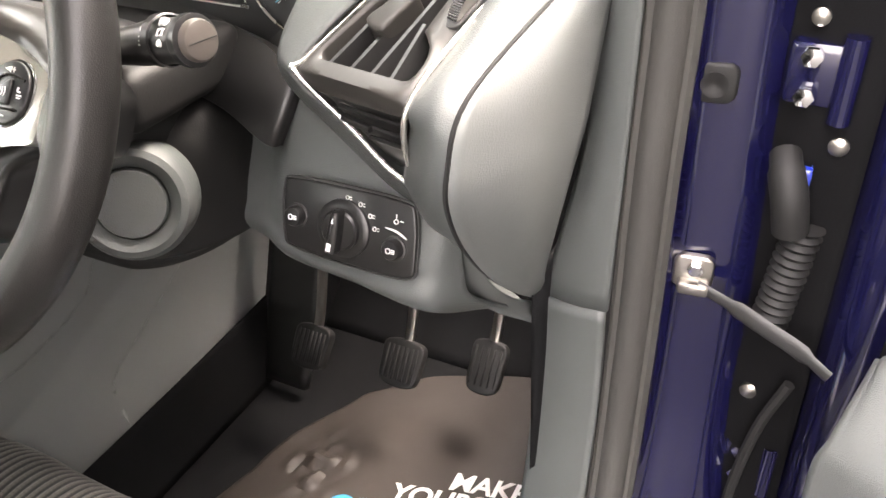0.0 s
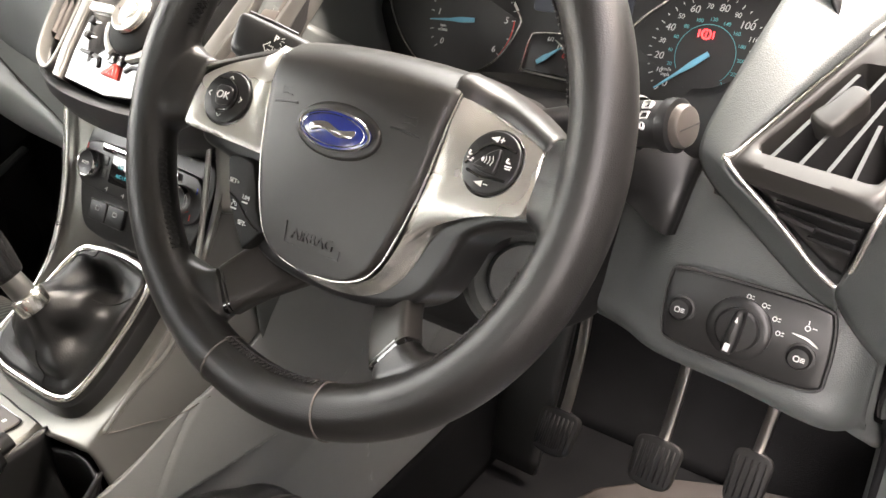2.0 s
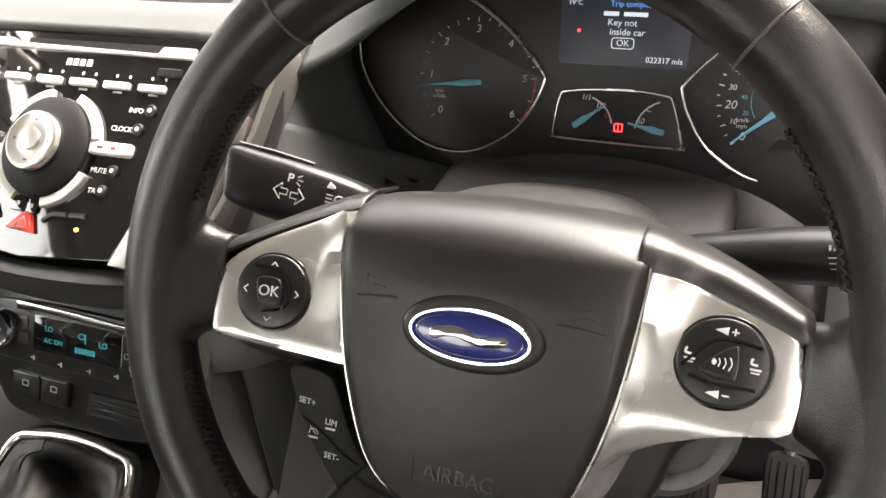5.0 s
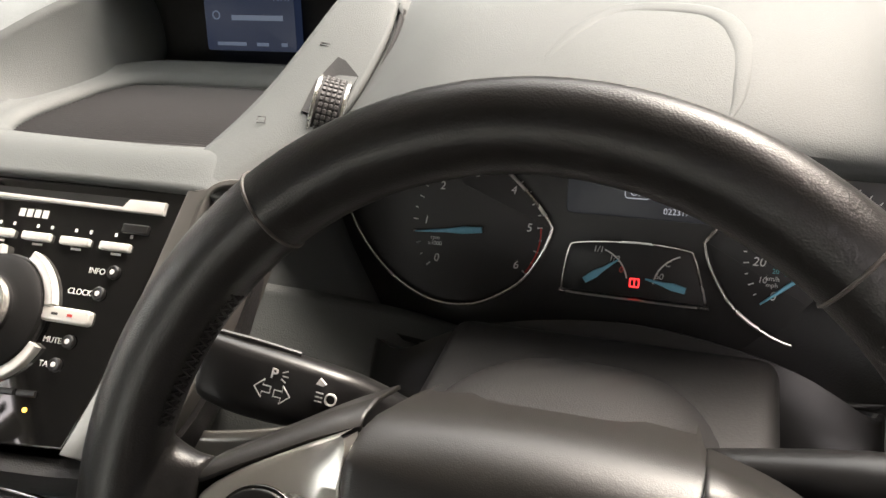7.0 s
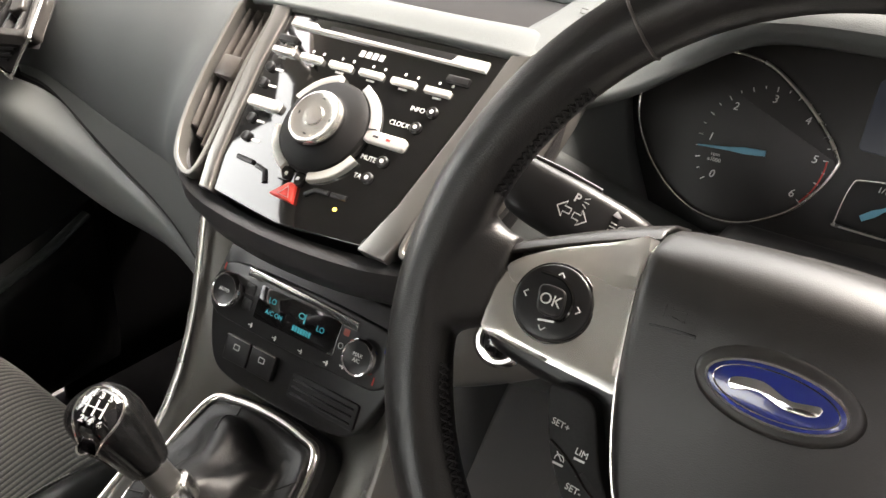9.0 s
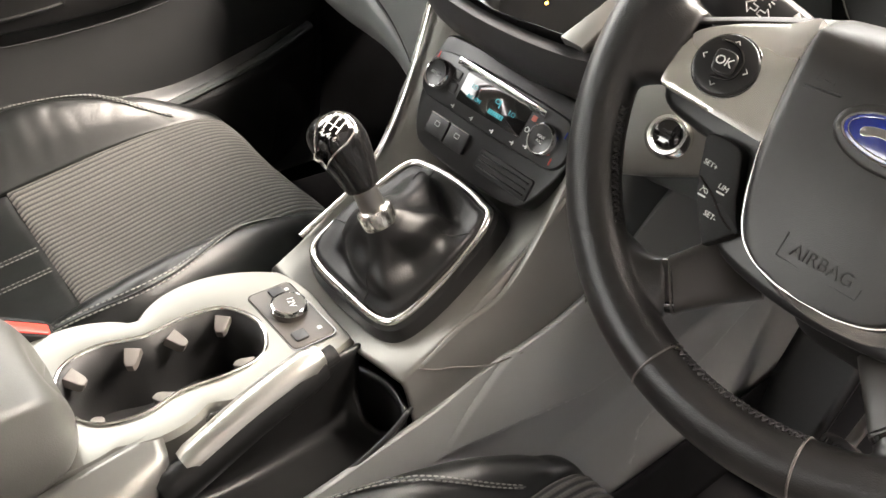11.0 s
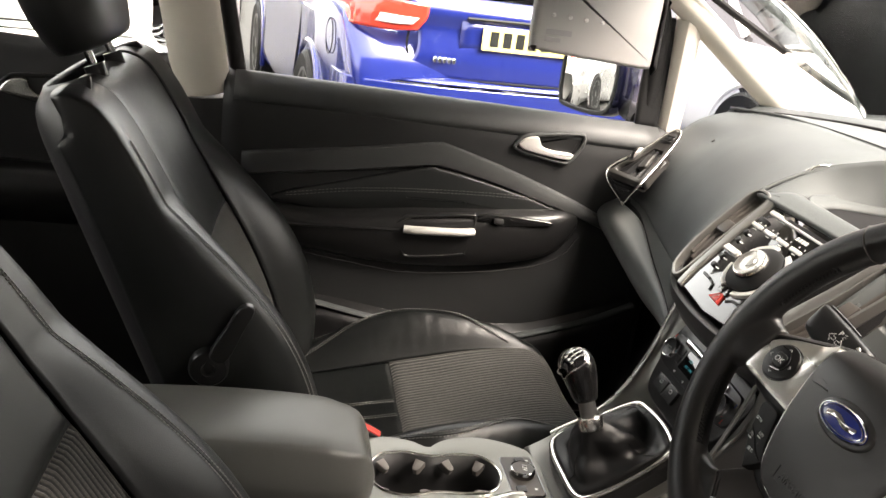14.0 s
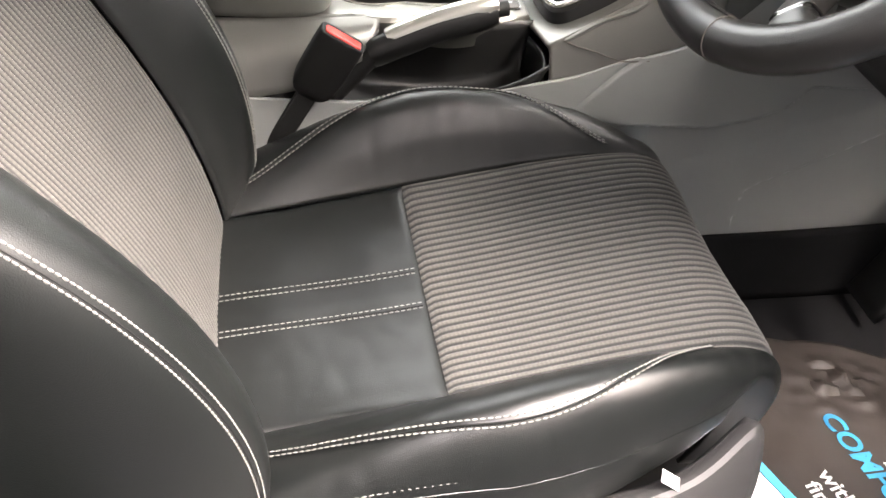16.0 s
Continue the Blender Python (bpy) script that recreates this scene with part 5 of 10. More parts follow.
def cluster():
    k = thing("instrument_cluster", "black instrument cluster with two chrome-ringed dials", "instrument cluster", m=CLUSTER)
    outer = spline([(-0.225, -0.01), (-0.205, 0.052), (-0.14, 0.080), (0, 0.092), (0.14, 0.080), (0.205, 0.052), (0.225, -0.01), (0.200, -0.070), (0.12, -0.092), (0, -0.088), (-0.12, -0.092), (-0.200, -0.070)], 96, True)
    part("face", plate(outer, -0.020, -0.006, 0.001), DIAL_BLACK, k, "black instrument face")
    tun = [np.c_[outer, np.full(96, -0.008)]]
    for f, h, up in ((0.99, 0.015, 0.0), (0.965, 0.032, 0.0)):
        tun.append(np.c_[outer[:, 0] * f, outer[:, 1] * f + up, np.full(96, h)])
    part("hood_inside", grid(np.array(tun), False, True), SATIN_BLACK, k, "dark inner side of the hood", solid=0.003)
    low = spline([(-0.165, -0.084, 0.045), (-0.14, -0.085, 0.055), (-0.09, -0.062, 0.055), (0.0, -0.050, 0.050), (0.09, -0.062, 0.055), (0.14, -0.085, 0.055), (0.150, -0.086, 0.045)], 40)
    part("lower_bezel", grid(np.array([[(x, y - 0.055, z + 0.030) for x, y, z in low], low, [(x, y - 0.008, z - 0.03) for x, y, z in low]])), SATIN_BLACK, k, "dark lower bezel", solid=0.003)

    def dial(cx, side, name, label):
        o = [(-0.0985, 0.005), (-0.0965, 0.030), (-0.0780, 0.0470), (-0.0490, 0.0575), (-0.0150, 0.0555), (0.0120, 0.0410), (0.0370, 0.0200), (0.0530, 0.0010), (0.0545, -0.0060), (0.0480, -0.0230), (0.0330, -0.0440), (0.0050, -0.0610), (-0.0230, -0.0640), (-0.0480, -0.0560), (-0.0710, -0.0390), (-0.0890, -0.0170)]
        o = spline([(cx + side * x, y) for x, y in o], 72, True)
        g = part(name, plate(inset(o, 0.002), -0.008, -0.0045, 0.0005), DIAL_BLACK, k, label)
        part("chrome_ring", tube([(x, y, -0.002) for x, y in o], 0.0013, 8, closed=True), SILVER, g)
        return g

    def scale(g, cx, cy, r, marks, n, a0, a1, name):
        ticks = []
        for i in range(n):
            a = radians(a0 + (a1 - a0) * i / (n - 1))
            L = 0.0036 if i % 2 == 0 else 0.0020
            c, s = math.cos(a), math.sin(a)
            ticks.append(tube([(cx + r * c, cy + r * s, -0.004), (cx + (r - L) * c, cy + (r - L) * s, -0.004)], 0.0004, 4))
        part(name, merge(*ticks), LABEL, g)
        for i, tx in enumerate(marks):
            a = radians(a0 + (a1 - a0) * i / (len(marks) - 1))
            letters(tx, 0.0082, LABEL, g, pose(cx + (r - 0.0095) * math.cos(a), cy + (r - 0.0090) * math.sin(a), -0.0040), "dial_number", shear=0.15)

    tx = -0.110
    t = dial(tx - 0.003, 1, "tachometer", "black rev counter with a pale blue needle")
    scale(t, tx - 0.0025, -0.0075, 0.0475, ["0", "1", "2", "3", "4", "5", "6"], 25, 220, -38, "dial_scale")
    part("red_zone", tube([(tx - 0.0025 + 0.0465 * math.cos(a), -0.0075 + 0.0465 * math.sin(a), -0.004) for a in np.linspace(radians(5), radians(-38), 16)], 0.0006, 5), RED, t)
    letters("rpm\nx1000", 0.0042, LABEL, t, pose(tx - 0.0330, -0.0195, -0.004), "dial_text")
    sx = 0.1135
    s = dial(0.097, -1, "speedometer", "black speedometer with a pale blue needle")
    scale(s, sx, -0.0065, 0.0475, ["0", "20", "40", "60", "80", "100", "120", "140"], 29, 224, -27, "dial_scale")
    for i in range(7):
        a = radians(206 - 35.9 * i)
        letters(str(10 + 20 * i), 0.0056, LABEL, s, pose(sx + 0.0385 * math.cos(a), -0.0065 + 0.0385 * math.sin(a), -0.004), "dial_number", shear=0.15)
    teal = material("teal_print", (0.10, 0.42, 0.45), 0.5, vary=0.02)
    part("inner_scale", tube([(sx + 0.0245 * math.cos(a), -0.0065 + 0.0245 * math.sin(a), -0.0042) for a in np.linspace(radians(212), radians(-46), 60)], 0.0003, 4), teal, s)
    for i in range(12):
        a = radians(201.6 - 22.4 * i)
        letters(str(20 + 20 * i), 0.0042, teal, s, pose(sx + 0.0292 * math.cos(a), -0.0065 + 0.0285 * math.sin(a), -0.004), "dial_number")
    letters("km/h\nmph", 0.0042, LABEL, s, pose(sx - 0.0285, -0.0240, -0.004), "dial_text")
    lamp = glowing("red_lamp", (0.9, 0.03, 0.03), 0.35)
    part("brake_lamp", merge(ring_plate(oval(0.0042, 0.0042, 24, (sx - 0.003, 0.010)), 0.0012, -0.005, -0.0036, 0.0001), box(0.0010, 0.0042, 0.0006, (sx - 0.003, 0.010, -0.0038)), *[box(0.0009, 0.006, 0.0006, (sx - 0.003 + d, 0.010, -0.0038)) for d in (-0.006, 0.006)]), lamp, s, "lit red brake warning lamp")

    def needle(g, x, y, a, L):
        n = plate(np.array([(-0.003, -0.0021), (-0.003, 0.0021), (L * 0.25, 0.0026), (L * 0.5, 0.0014), (L, 0.0005), (L, -0.0005), (L * 0.5, -0.0014), (L * 0.25, -0.0026)]), 0, 0.0016, 0.0005)
        part("needle", moved(n, pose(x, y, -0.002, 0, 0, a)), NEEDLE, g, "pale blue pointer")
    needle(t, tx - 0.0005, -0.0087, 186, 0.047)
    needle(s, sx + 0.0015, -0.0068, 221.5, 0.048)
    # fuel and temperature window
    q = spline([(-0.046, -0.016), (-0.038, -0.010), (0.0, -0.007), (0.030, -0.009), (0.037, -0.014), (0.046, -0.043), (0.044, -0.046), (0.0, -0.046), (-0.046, -0.045), (-0.049, -0.042)], 56, True)
    f = part("fuel_window", plate(inset(q, 0.001), -0.008, -0.0047, 0.0004), SATIN_BLACK, k, "small fuel and temperature gauge window")
    part("chrome_ring", tube([(x, y, -0.003) for x, y in q], 0.0008, 6, closed=True), SILVER, f)
    for x, a in ((-0.0313, 37), (0.030, 169)):
        needle(f, x, -0.035 + (0.001 if a < 90 else 0), a, 0.024)
    for tx_, x, y, mt in (("1/1", -0.026, -0.0140, LABEL), ("1/2", -0.0150, -0.0195, LABEL), ("0", -0.0100, -0.0265, RED), ("C", 0.0200, -0.0195, LABEL), ("60", 0.0150, -0.0285, LABEL)):
        letters(tx_, 0.0058, mt, f, pose(x, y, -0.0042), "gauge_number", shear=0.15)
    for cx, a0, a1 in ((-0.030, 70, 10), (0.036, 110, 175)):
        part("gauge_arc", tube([(cx + 0.0245 * math.cos(a), -0.036 + 0.0235 * math.sin(a), -0.0043) for a in np.linspace(radians(a0), radians(a1), 14)], 0.0005, 4), LABEL, f)
    part("warning_lamp", merge(ring_plate(rounded(0.0066, 0.0062, 0.0006, at=(-0.0005, -0.0345)), 0.0008, -0.005, -0.0038, 0.0001), box(0.0007, 0.005, 0.0004, (-0.0005, -0.0345, -0.0042))), lamp, f, "lit red warning lamp")
    # trip display
    d = part("display", plate(rounded(0.094, 0.050, 0.004, at=(-0.003, 0.034)), -0.008, -0.0048, 0.0006), glowing("display_black", (0.010, 0.012, 0.016), 0.08), k, "dark trip computer display with pale words")
    pale = glowing("display_pale", (0.45, 0.50, 0.56), 0.07)
    letters("Trip computer", 0.0056, glowing("display_blue", (0.08, 0.25, 0.65), 0.08), d, pose(0.002, 0.0530, -0.0045), "display_text")
    part("hidden_text", merge(box(0.011, 0.0030, 0.0003, (-0.0135, 0.0462, -0.0046)), box(0.017, 0.0030, 0.0003, (0.004, 0.0462, -0.0046))), pale, d)
    letters("Key not", 0.0066, pale, d, pose(-0.005, 0.0400, -0.0045), "display_text")
    letters("inside car", 0.0066, pale, d, pose(-0.001, 0.0335, -0.0045), "display_text")
    letters("OK", 0.0062, pale, d, pose(-0.0035, 0.0258, -0.0045), "display_text")
    part("ok_frame", ring_plate(rounded(0.0165, 0.0080, 0.0025, at=(-0.0035, 0.0258)), 0.0006, -0.006, -0.0044, 0.0001), pale, d)
    letters("022317 mls", 0.0056, pale, d, pose(0.0270, 0.0150, -0.0045), "display_text")
    letters("19°C", 0.0050, pale, d, pose(-0.040, 0.0530, -0.0045), "display_text")
    part("red_dot", plate(oval(0.0012, 0.0012, 12, (-0.036, 0.0335)), -0.006, -0.0044, 0.0001), lamp, d)
    return k


cluster()
# ---- centre stack ----
def stack():
    s = thing("centre_stack", "gloss black audio panel flanked by silver-edged air vents", "audio panel", m=FACIA)
    o = np.array([(-0.102, 0.094), (0.117, 0.094), (0.108, 0.040), (0.092, -0.040), (0.080, -0.076), (0.0, -0.084), (-0.074, -0.077), (-0.085, -0.045), (-0.098, 0.035)])
    face = part("audio_face", plate(o, -0.030, 0.0, 0.0015), PIANO, s, "gloss black audio panel")
    # silver flanks
    for k, pts in ((-1, [(-0.103, 0.096), (-0.121, 0.098), (-0.113, 0.030), (-0.098, -0.050), (-0.088, -0.079), (-0.075, -0.079), (-0.086, -0.045), (-0.099, 0.035)]),
                   (1, [(0.119, 0.096), (0.136, 0.098), (0.127, 0.030), (0.113, -0.050), (0.106, -0.080), (0.081, -0.079), (0.094, -0.040), (0.110, 0.040)])):
        part("silver_flank", plate(np.array(pts), -0.03, 0.003, 0.002), STACK_GREY, s, "brushed grey flank")
    # vents on both sides
    for k in (-1, 1):
        dx = 0.012 if k > 0 else 0.0
        A, B, C, D = (k * 0.121 + dx, 0.098), (k * 0.162 + dx, 0.098), (k * 0.148 + dx, -0.030), (k * 0.100 + dx, -0.066)
        E = (k * 0.128 + dx, -0.066)
        loop = spline([A, B, (k * 0.160 + dx, 0.030), C, E, D, (k * 0.113 + dx, 0.030)], 70, True)
        v = part("centre_vent", ring_plate(loop, 0.0045, -0.028, 0.003), CONSOLE_GREY, s, "slim upright air vent with a grey frame")
        part("vent_depth", plate(inset(loop, 0.004), -0.036, -0.026, 0.001), PIANO, v)
        for j in range(4):
            f = (j + 0.5) / 4
            p0 = Vector((A[0] * (1 - f) + B[0] * f, 0.090, -0.012))
            p1 = Vector((D[0] * (1 - f) + C[0] * f, -0.056 + 0.030 * f, -0.012))
            part("slat", tube(spline([p0, (p0 + p1) / 2 + Vector((k * 0.004, 0, 0)), p1], 8), 0.0030, 8, flat=2.4), TAUPE, v)
        part("slat_grip", box(0.024, 0.022, 0.012, (k * 0.138 + dx, 0.030, -0.007), 0.003), TAUPE, v)
    # shelf above and lip below
    lip = spline([(-0.165, 0.075, -0.012), (-0.160, 0.0, -0.010), (-0.140, -0.058, -0.008), (-0.095, -0.086, -0.004), (0, -0.096, -0.002), (0.105, -0.088, -0.004), (0.150, -0.062, -0.008), (0.172, 0.0, -0.010), (0.176, 0.075, -0.012)], 50)
    low = [(x * 0.93, y - 0.012, z - 0.030) for x, y, z in lip]
    low2 = [(x * 0.80, y - 0.010 + 0.010, z - 0.085) for x, y, z in lip]
    part("lower_lip", grid(np.array([[(x * 0.97, y + 0.010, z - 0.004) for x, y, z in lip], lip, [(x * 0.985, y - 0.008, z - 0.012) for x, y, z in lip], low, low2])), DARK, s, "dark rounded lip under the panel", solid=0.003)
    # CD slot
    part("cd_slot", box(0.150, 0.007, 0.004, (0.024, 0.0835, 0.0)), RUBBER, face)
    part("slot_trim", plate(np.array([(-0.092, 0.086), (-0.092, 0.080), (0.106, 0.0775), (0.106, 0.086), (0.078, 0.086), (0.074, 0.0805), (-0.060, 0.0825), (-0.066, 0.086)]), -0.002, 0.003, 0.0006), BUTTON, face, "bright strip along the disc slot")
    part("maker_mark", merge(*[box(0.0046, 0.0056, 0.0006, (-0.0075 + 0.0066 * i, 0.0700, 0.0004)) for i in range(4)]), LABEL, face)
    for i in range(6):
        x = -0.0845 + i * 0.0322
        part("preset_button", plate(rounded(0.0235, 0.0055, 0.0012, at=(x, 0.0548 - 0.0003 * i)), -0.002, 0.0035, 0.001), BUTTON, face, "slim silver preset button")
        part("button_marking", merge(box(0.002, 0.0024, 0.0003, (x - 0.003, 0.0615, 0.0002)), box(0.002, 0.0024, 0.0003, (x + 0.009, 0.0615, 0.0002)), box(0.008, 0.0016, 0.0003, (x + 0.001, 0.0488, 0.0002))), LABEL, face)
    for x in (-0.087, 0.088):
        part("eject_button", plate(rounded(0.020, 0.0062, 0.001, at=(x, 0.0665)), -0.002, 0.003, 0.001), SATIN_BLACK, face)
    # control knob and four-way ring
    part("ring_base", lathe([(0.0400, -0.004), (0.0400, 0.0025), (0.0385, 0.004)], 60), SATIN_BLACK, face)
    for a in (40, 130, 220, 310):
        seg = []
        for t in np.linspace(radians(a - 27), radians(a + 27), 14):
            seg.append([(r * math.cos(t), r * math.sin(t), z) for r, z in ((0.0468, 0.000), (0.0468, 0.0045), (0.0460, 0.0053), (0.0405, 0.0055), (0.0395, 0.0048), (0.0395, 0.000))])
        g = grid(np.array(seg), False, True)
        n = len(g[0])
        part("ring_button", (g[0], g[1] + [tuple(range(5, -1, -1)), tuple(range(n - 6, n))]), BUTTON, face, "silver arc button")
    part("knob_skirt", lathe([(0.0392, 0.002), (0.0388, 0.007), (0.0345, 0.0105), (0.0260, 0.0118), (0.0232, 0.0135), (0.0226, 0.016)], 60), MATTE, face)
    kb = part("control_knob", lathe([(0.0224, 0.009), (0.0227, 0.0185), (0.0220, 0.0206), (0.0206, 0.0212), (0.0190, 0.0204), (0.0120, 0.0198), (0.0085, 0.0202), (0.0078, 0.0216), (0.0001, 0.0220)], 60), SILVER, face, "round silver control knob")
    for a in (0, 90, 180, 270):
        part("knob_mark", moved(box(0.0026, 0.0008, 0.0003, (0, 0.0155, 0.0204)), pose(0, 0, 0, 0, 0, a)), DARK, kb)
    # side buttons
    for tx, x, y in (("INFO", 0.0810, 0.0365), ("CLOCK", 0.0745, 0.0215), ("MUTE", 0.0630, -0.0115), ("TA", 0.0580, -0.0270)):
        part("round_button", moved(lathe([(0.0046, -0.001), (0.0046, 0.0022), (0.0036, 0.0030), (0.0001, 0.0026)], 20), pose(x, y, 0)), SATIN_BLACK, face)
        part("button_dot", moved(lathe([(0.0017, 0.002), (0.0017, 0.0033), (0.0001, 0.0034)], 12), pose(x, y, 0)), LABEL, face)
        letters(tx, 0.0056, LABEL, face, pose(x - 0.0062 - 0.0019 * len(tx), y - 0.0005, 0.0003), "button_text")
    part("phone_button", plate(rounded(0.0385, 0.0100, 0.003, at=(0.0560, 0.0045)), -0.002, 0.0045, 0.0015), BUTTON, face, "wide silver phone button")
    part("phone_symbol", merge(box(0.004, 0.0018, 0.0003, (0.0605, 0.0045, 0.0046))), RED, face)
    part("skip_symbol", merge(box(0.005, 0.0016, 0.0003, (0.0485, 0.0045, 0.0046))), DARK, face)
    part("skip_button", plate(rounded(0.0350, 0.0095, 0.003, at=(-0.0715, 0.0050)), -0.002, 0.0045, 0.0015), BUTTON, face, "wide silver skip button")
    for x, y in ((-0.0895, 0.0385), (-0.0870, 0.0230), (-0.0770, -0.0095), (-0.0715, -0.0260)):
        part("round_button", moved(lathe([(0.0044, -0.001), (0.0044, 0.0022), (0.0034, 0.0030), (0.0001, 0.0026)], 20), pose(x, y, 0)), SATIN_BLACK, face)
        part("button_marking", box(0.009, 0.0020, 0.0003, (x + 0.011, y - 0.001, 0.0003)), LABEL, face)
    for pts in ([(-0.068, -0.044), (-0.050, -0.045)], [(-0.045, -0.046), (-0.035, -0.048), (-0.029, -0.057)], [(0.013, -0.055), (0.020, -0.049), (0.033, -0.048)], [(0.036, -0.048), (0.050, -0.047)]):
        part("slim_button", tube([(x, y, 0.0006) for x, y in pts], 0.0022, 8, flat=0.8), SATIN_BLACK, face)
    part("lock_button", plate(rounded(0.014, 0.012, 0.003, at=(-0.0125, -0.0445)), -0.002, 0.0026, 0.001), PIANO, face)
    part("unlock_button", plate(rounded(0.010, 0.012, 0.003, at=(0.001, -0.0455)), -0.002, 0.0026, 0.001), PIANO, face)
    part("lock_symbol", merge(box(0.003, 0.003, 0.0003, (-0.012, -0.0445, 0.0027)), box(0.003, 0.003, 0.0003, (0.001, -0.0455, 0.0027))), LABEL, face)
    hz = part("hazard_button", plate(np.array([(-0.016, -0.0640), (0.008, -0.0655), (0.003, -0.0515), (-0.001, -0.0500), (-0.005, -0.0510)]), -0.002, 0.0042, 0.0015), RED, face, "red three-cornered hazard button")
    part("hazard_symbol", tube([(-0.0075, -0.0620, 0.0044), (0.0035, -0.0625, 0.0044), (-0.0015, -0.0540, 0.0044)], 0.0004, 5, closed=True), WHITE, hz)
    part("amber_dot", moved(lathe([(0.0016, 0), (0.0016, 0.0008), (0.0001, 0.001)], 12), pose(0.045, -0.0575, 0)), glowing("amber_lamp", (0.8, 0.4, 0.05), 0.6), face)
    return s


stack()


def display_hood():
    h = thing("display_hood", "dark grey hood with a small screen over an open tray", "display hood", (0.03, 0.35, 1.10))
    # pale roof with a speaker grille, flat driver's arm, sloping passenger wall
    part("hood_roof", skin([[(-0.082, 0.408, 1.196), (-0.02, 0.410, 1.199), (0.06, 0.410, 1.200), (0.163, 0.410, 1.199)],
                            [(-0.100, 0.480, 1.204), (-0.02, 0.485, 1.208), (0.06, 0.485, 1.209), (0.155, 0.480, 1.205)],
                            [(-0.112, 0.560, 1.203), (-0.02, 0.570, 1.209), (0.06, 0.570, 1.210), (0.136, 0.560, 1.204)],
                            [(-0.116, 0.640, 1.196), (-0.02, 0.655, 1.203), (0.05, 0.655, 1.203), (0.112, 0.642, 1.197)],
                            [(-0.118, 0.730, 1.172), (-0.02, 0.745, 1.178), (0.04, 0.745, 1.178), (0.092, 0.732, 1.174)]], 30, 30), DASH, h, solid=0.005)
    gr = part("speaker_grille", skin([[(-0.082, 0.545, 1.2085), (-0.02, 0.545, 1.2125), (0.050, 0.540, 1.2145)], [(-0.084, 0.600, 1.2050), (-0.02, 0.605, 1.2110), (0.046, 0.600, 1.2130)], [(-0.070, 0.660, 1.1985), (-0.02, 0.668, 1.2035), (0.036, 0.664, 1.2045)]], 10, 12), RUBBER, h, "dark perforated speaker grille", solid=0.002)
    dots = []
    for i in range(13):
        for j in range(9):
            x, y = -0.072 + 0.0092 * i, 0.552 + 0.0120 * j
            dots.append(moved(lathe([(0.0022, 0), (0.0019, 0.0007)], 6), Matrix.Translation((x, y, 1.2088 + 0.004 * (x + 0.07) / 0.12 - 1.15 * max(0, y - 0.575) ** 2 / 0.10))))
    part("grille_mesh", merge(*dots), DARK, gr)
    part("roof_flank", skin([[(0.163, 0.4105, 1.199), (0.155, 0.480, 1.205), (0.136, 0.560, 1.204), (0.112, 0.642, 1.197), (0.092, 0.732, 1.174)],
                             [(0.177, 0.402, 1.1925), (0.176, 0.480, 1.1985), (0.158, 0.562, 1.1975), (0.132, 0.645, 1.190), (0.108, 0.735, 1.172)],
                             [(0.194, 0.390, 1.183), (0.198, 0.478, 1.186), (0.184, 0.564, 1.184), (0.156, 0.650, 1.179), (0.124, 0.738, 1.168)],
                             [(0.207, 0.377, 1.167), (0.214, 0.475, 1.166), (0.203, 0.566, 1.163), (0.172, 0.655, 1.160), (0.136, 0.742, 1.160)]], 24, 24), DASH, h, solid=0.003)
    part("roof_flank", skin([[(-0.082, 0.408, 1.196), (-0.100, 0.480, 1.204), (-0.112, 0.560, 1.203), (-0.116, 0.640, 1.196), (-0.118, 0.720, 1.168)],
                             [(-0.112, 0.410, 1.184), (-0.128, 0.480, 1.188), (-0.138, 0.560, 1.184), (-0.140, 0.650, 1.178), (-0.140, 0.725, 1.162)],
                             [(-0.150, 0.420, 1.160), (-0.168, 0.480, 1.160), (-0.172, 0.560, 1.156), (-0.170, 0.660, 1.150), (-0.165, 0.735, 1.144)]], 12, 20), DASH, h, solid=0.005)
    arm_rows = [[(0.160, 0.412, 1.202), (0.178, 0.402, 1.193), (0.197, 0.390, 1.181)],
                [(0.150, 0.360, 1.179), (0.176, 0.356, 1.173), (0.202, 0.350, 1.165)],
                [(0.136, 0.308, 1.151), (0.168, 0.304, 1.148), (0.198, 0.300, 1.141)],
                [(0.122, 0.270, 1.132), (0.155, 0.264, 1.130), (0.184, 0.262, 1.122)],
                [(0.108, 0.236, 1.118), (0.138, 0.226, 1.116), (0.162, 0.236, 1.110)],
                [(0.104, 0.206, 1.110), (0.128, 0.204, 1.108), (0.146, 0.212, 1.104)]]
    arm = part("hood_arm", skin(arm_rows, 26, 14), DASH, h, "smooth flat arm of the hood", solid=0.006)
    part("arm_gap", tube(spline([(x + 0.003, y + 0.001, z - 0.004) for x, y, z in [r[2] for r in arm_rows[:5]]], 24), 0.0024, 6), RUBBER, arm)
    part("arm_gap", tube(spline([(0.161, 0.413, 1.2005), (0.179, 0.4025, 1.1935), (0.197, 0.3905, 1.1815)], 8), 0.0014, 6), RUBBER, arm)
    for k in (0, 1):
        part("arm_dash", moved(box(0.007, 0.0008, 0.0006, (0, 0.0022 * k, 0)), Matrix.Translation((0.160, 0.332, 1.1665)) @ pose(0, 0, 0, 28, 10, 0)), DARK, arm)
    part("arm_marking", merge(moved(ring_plate(rounded(0.006, 0.006, 0.0004), 0.0006, 0, 0.0006, 0.0001), Matrix.Translation((0.141, 0.262, 1.1345)) @ pose(0, 0, 0, 28, 10, 20))), DARK, arm)
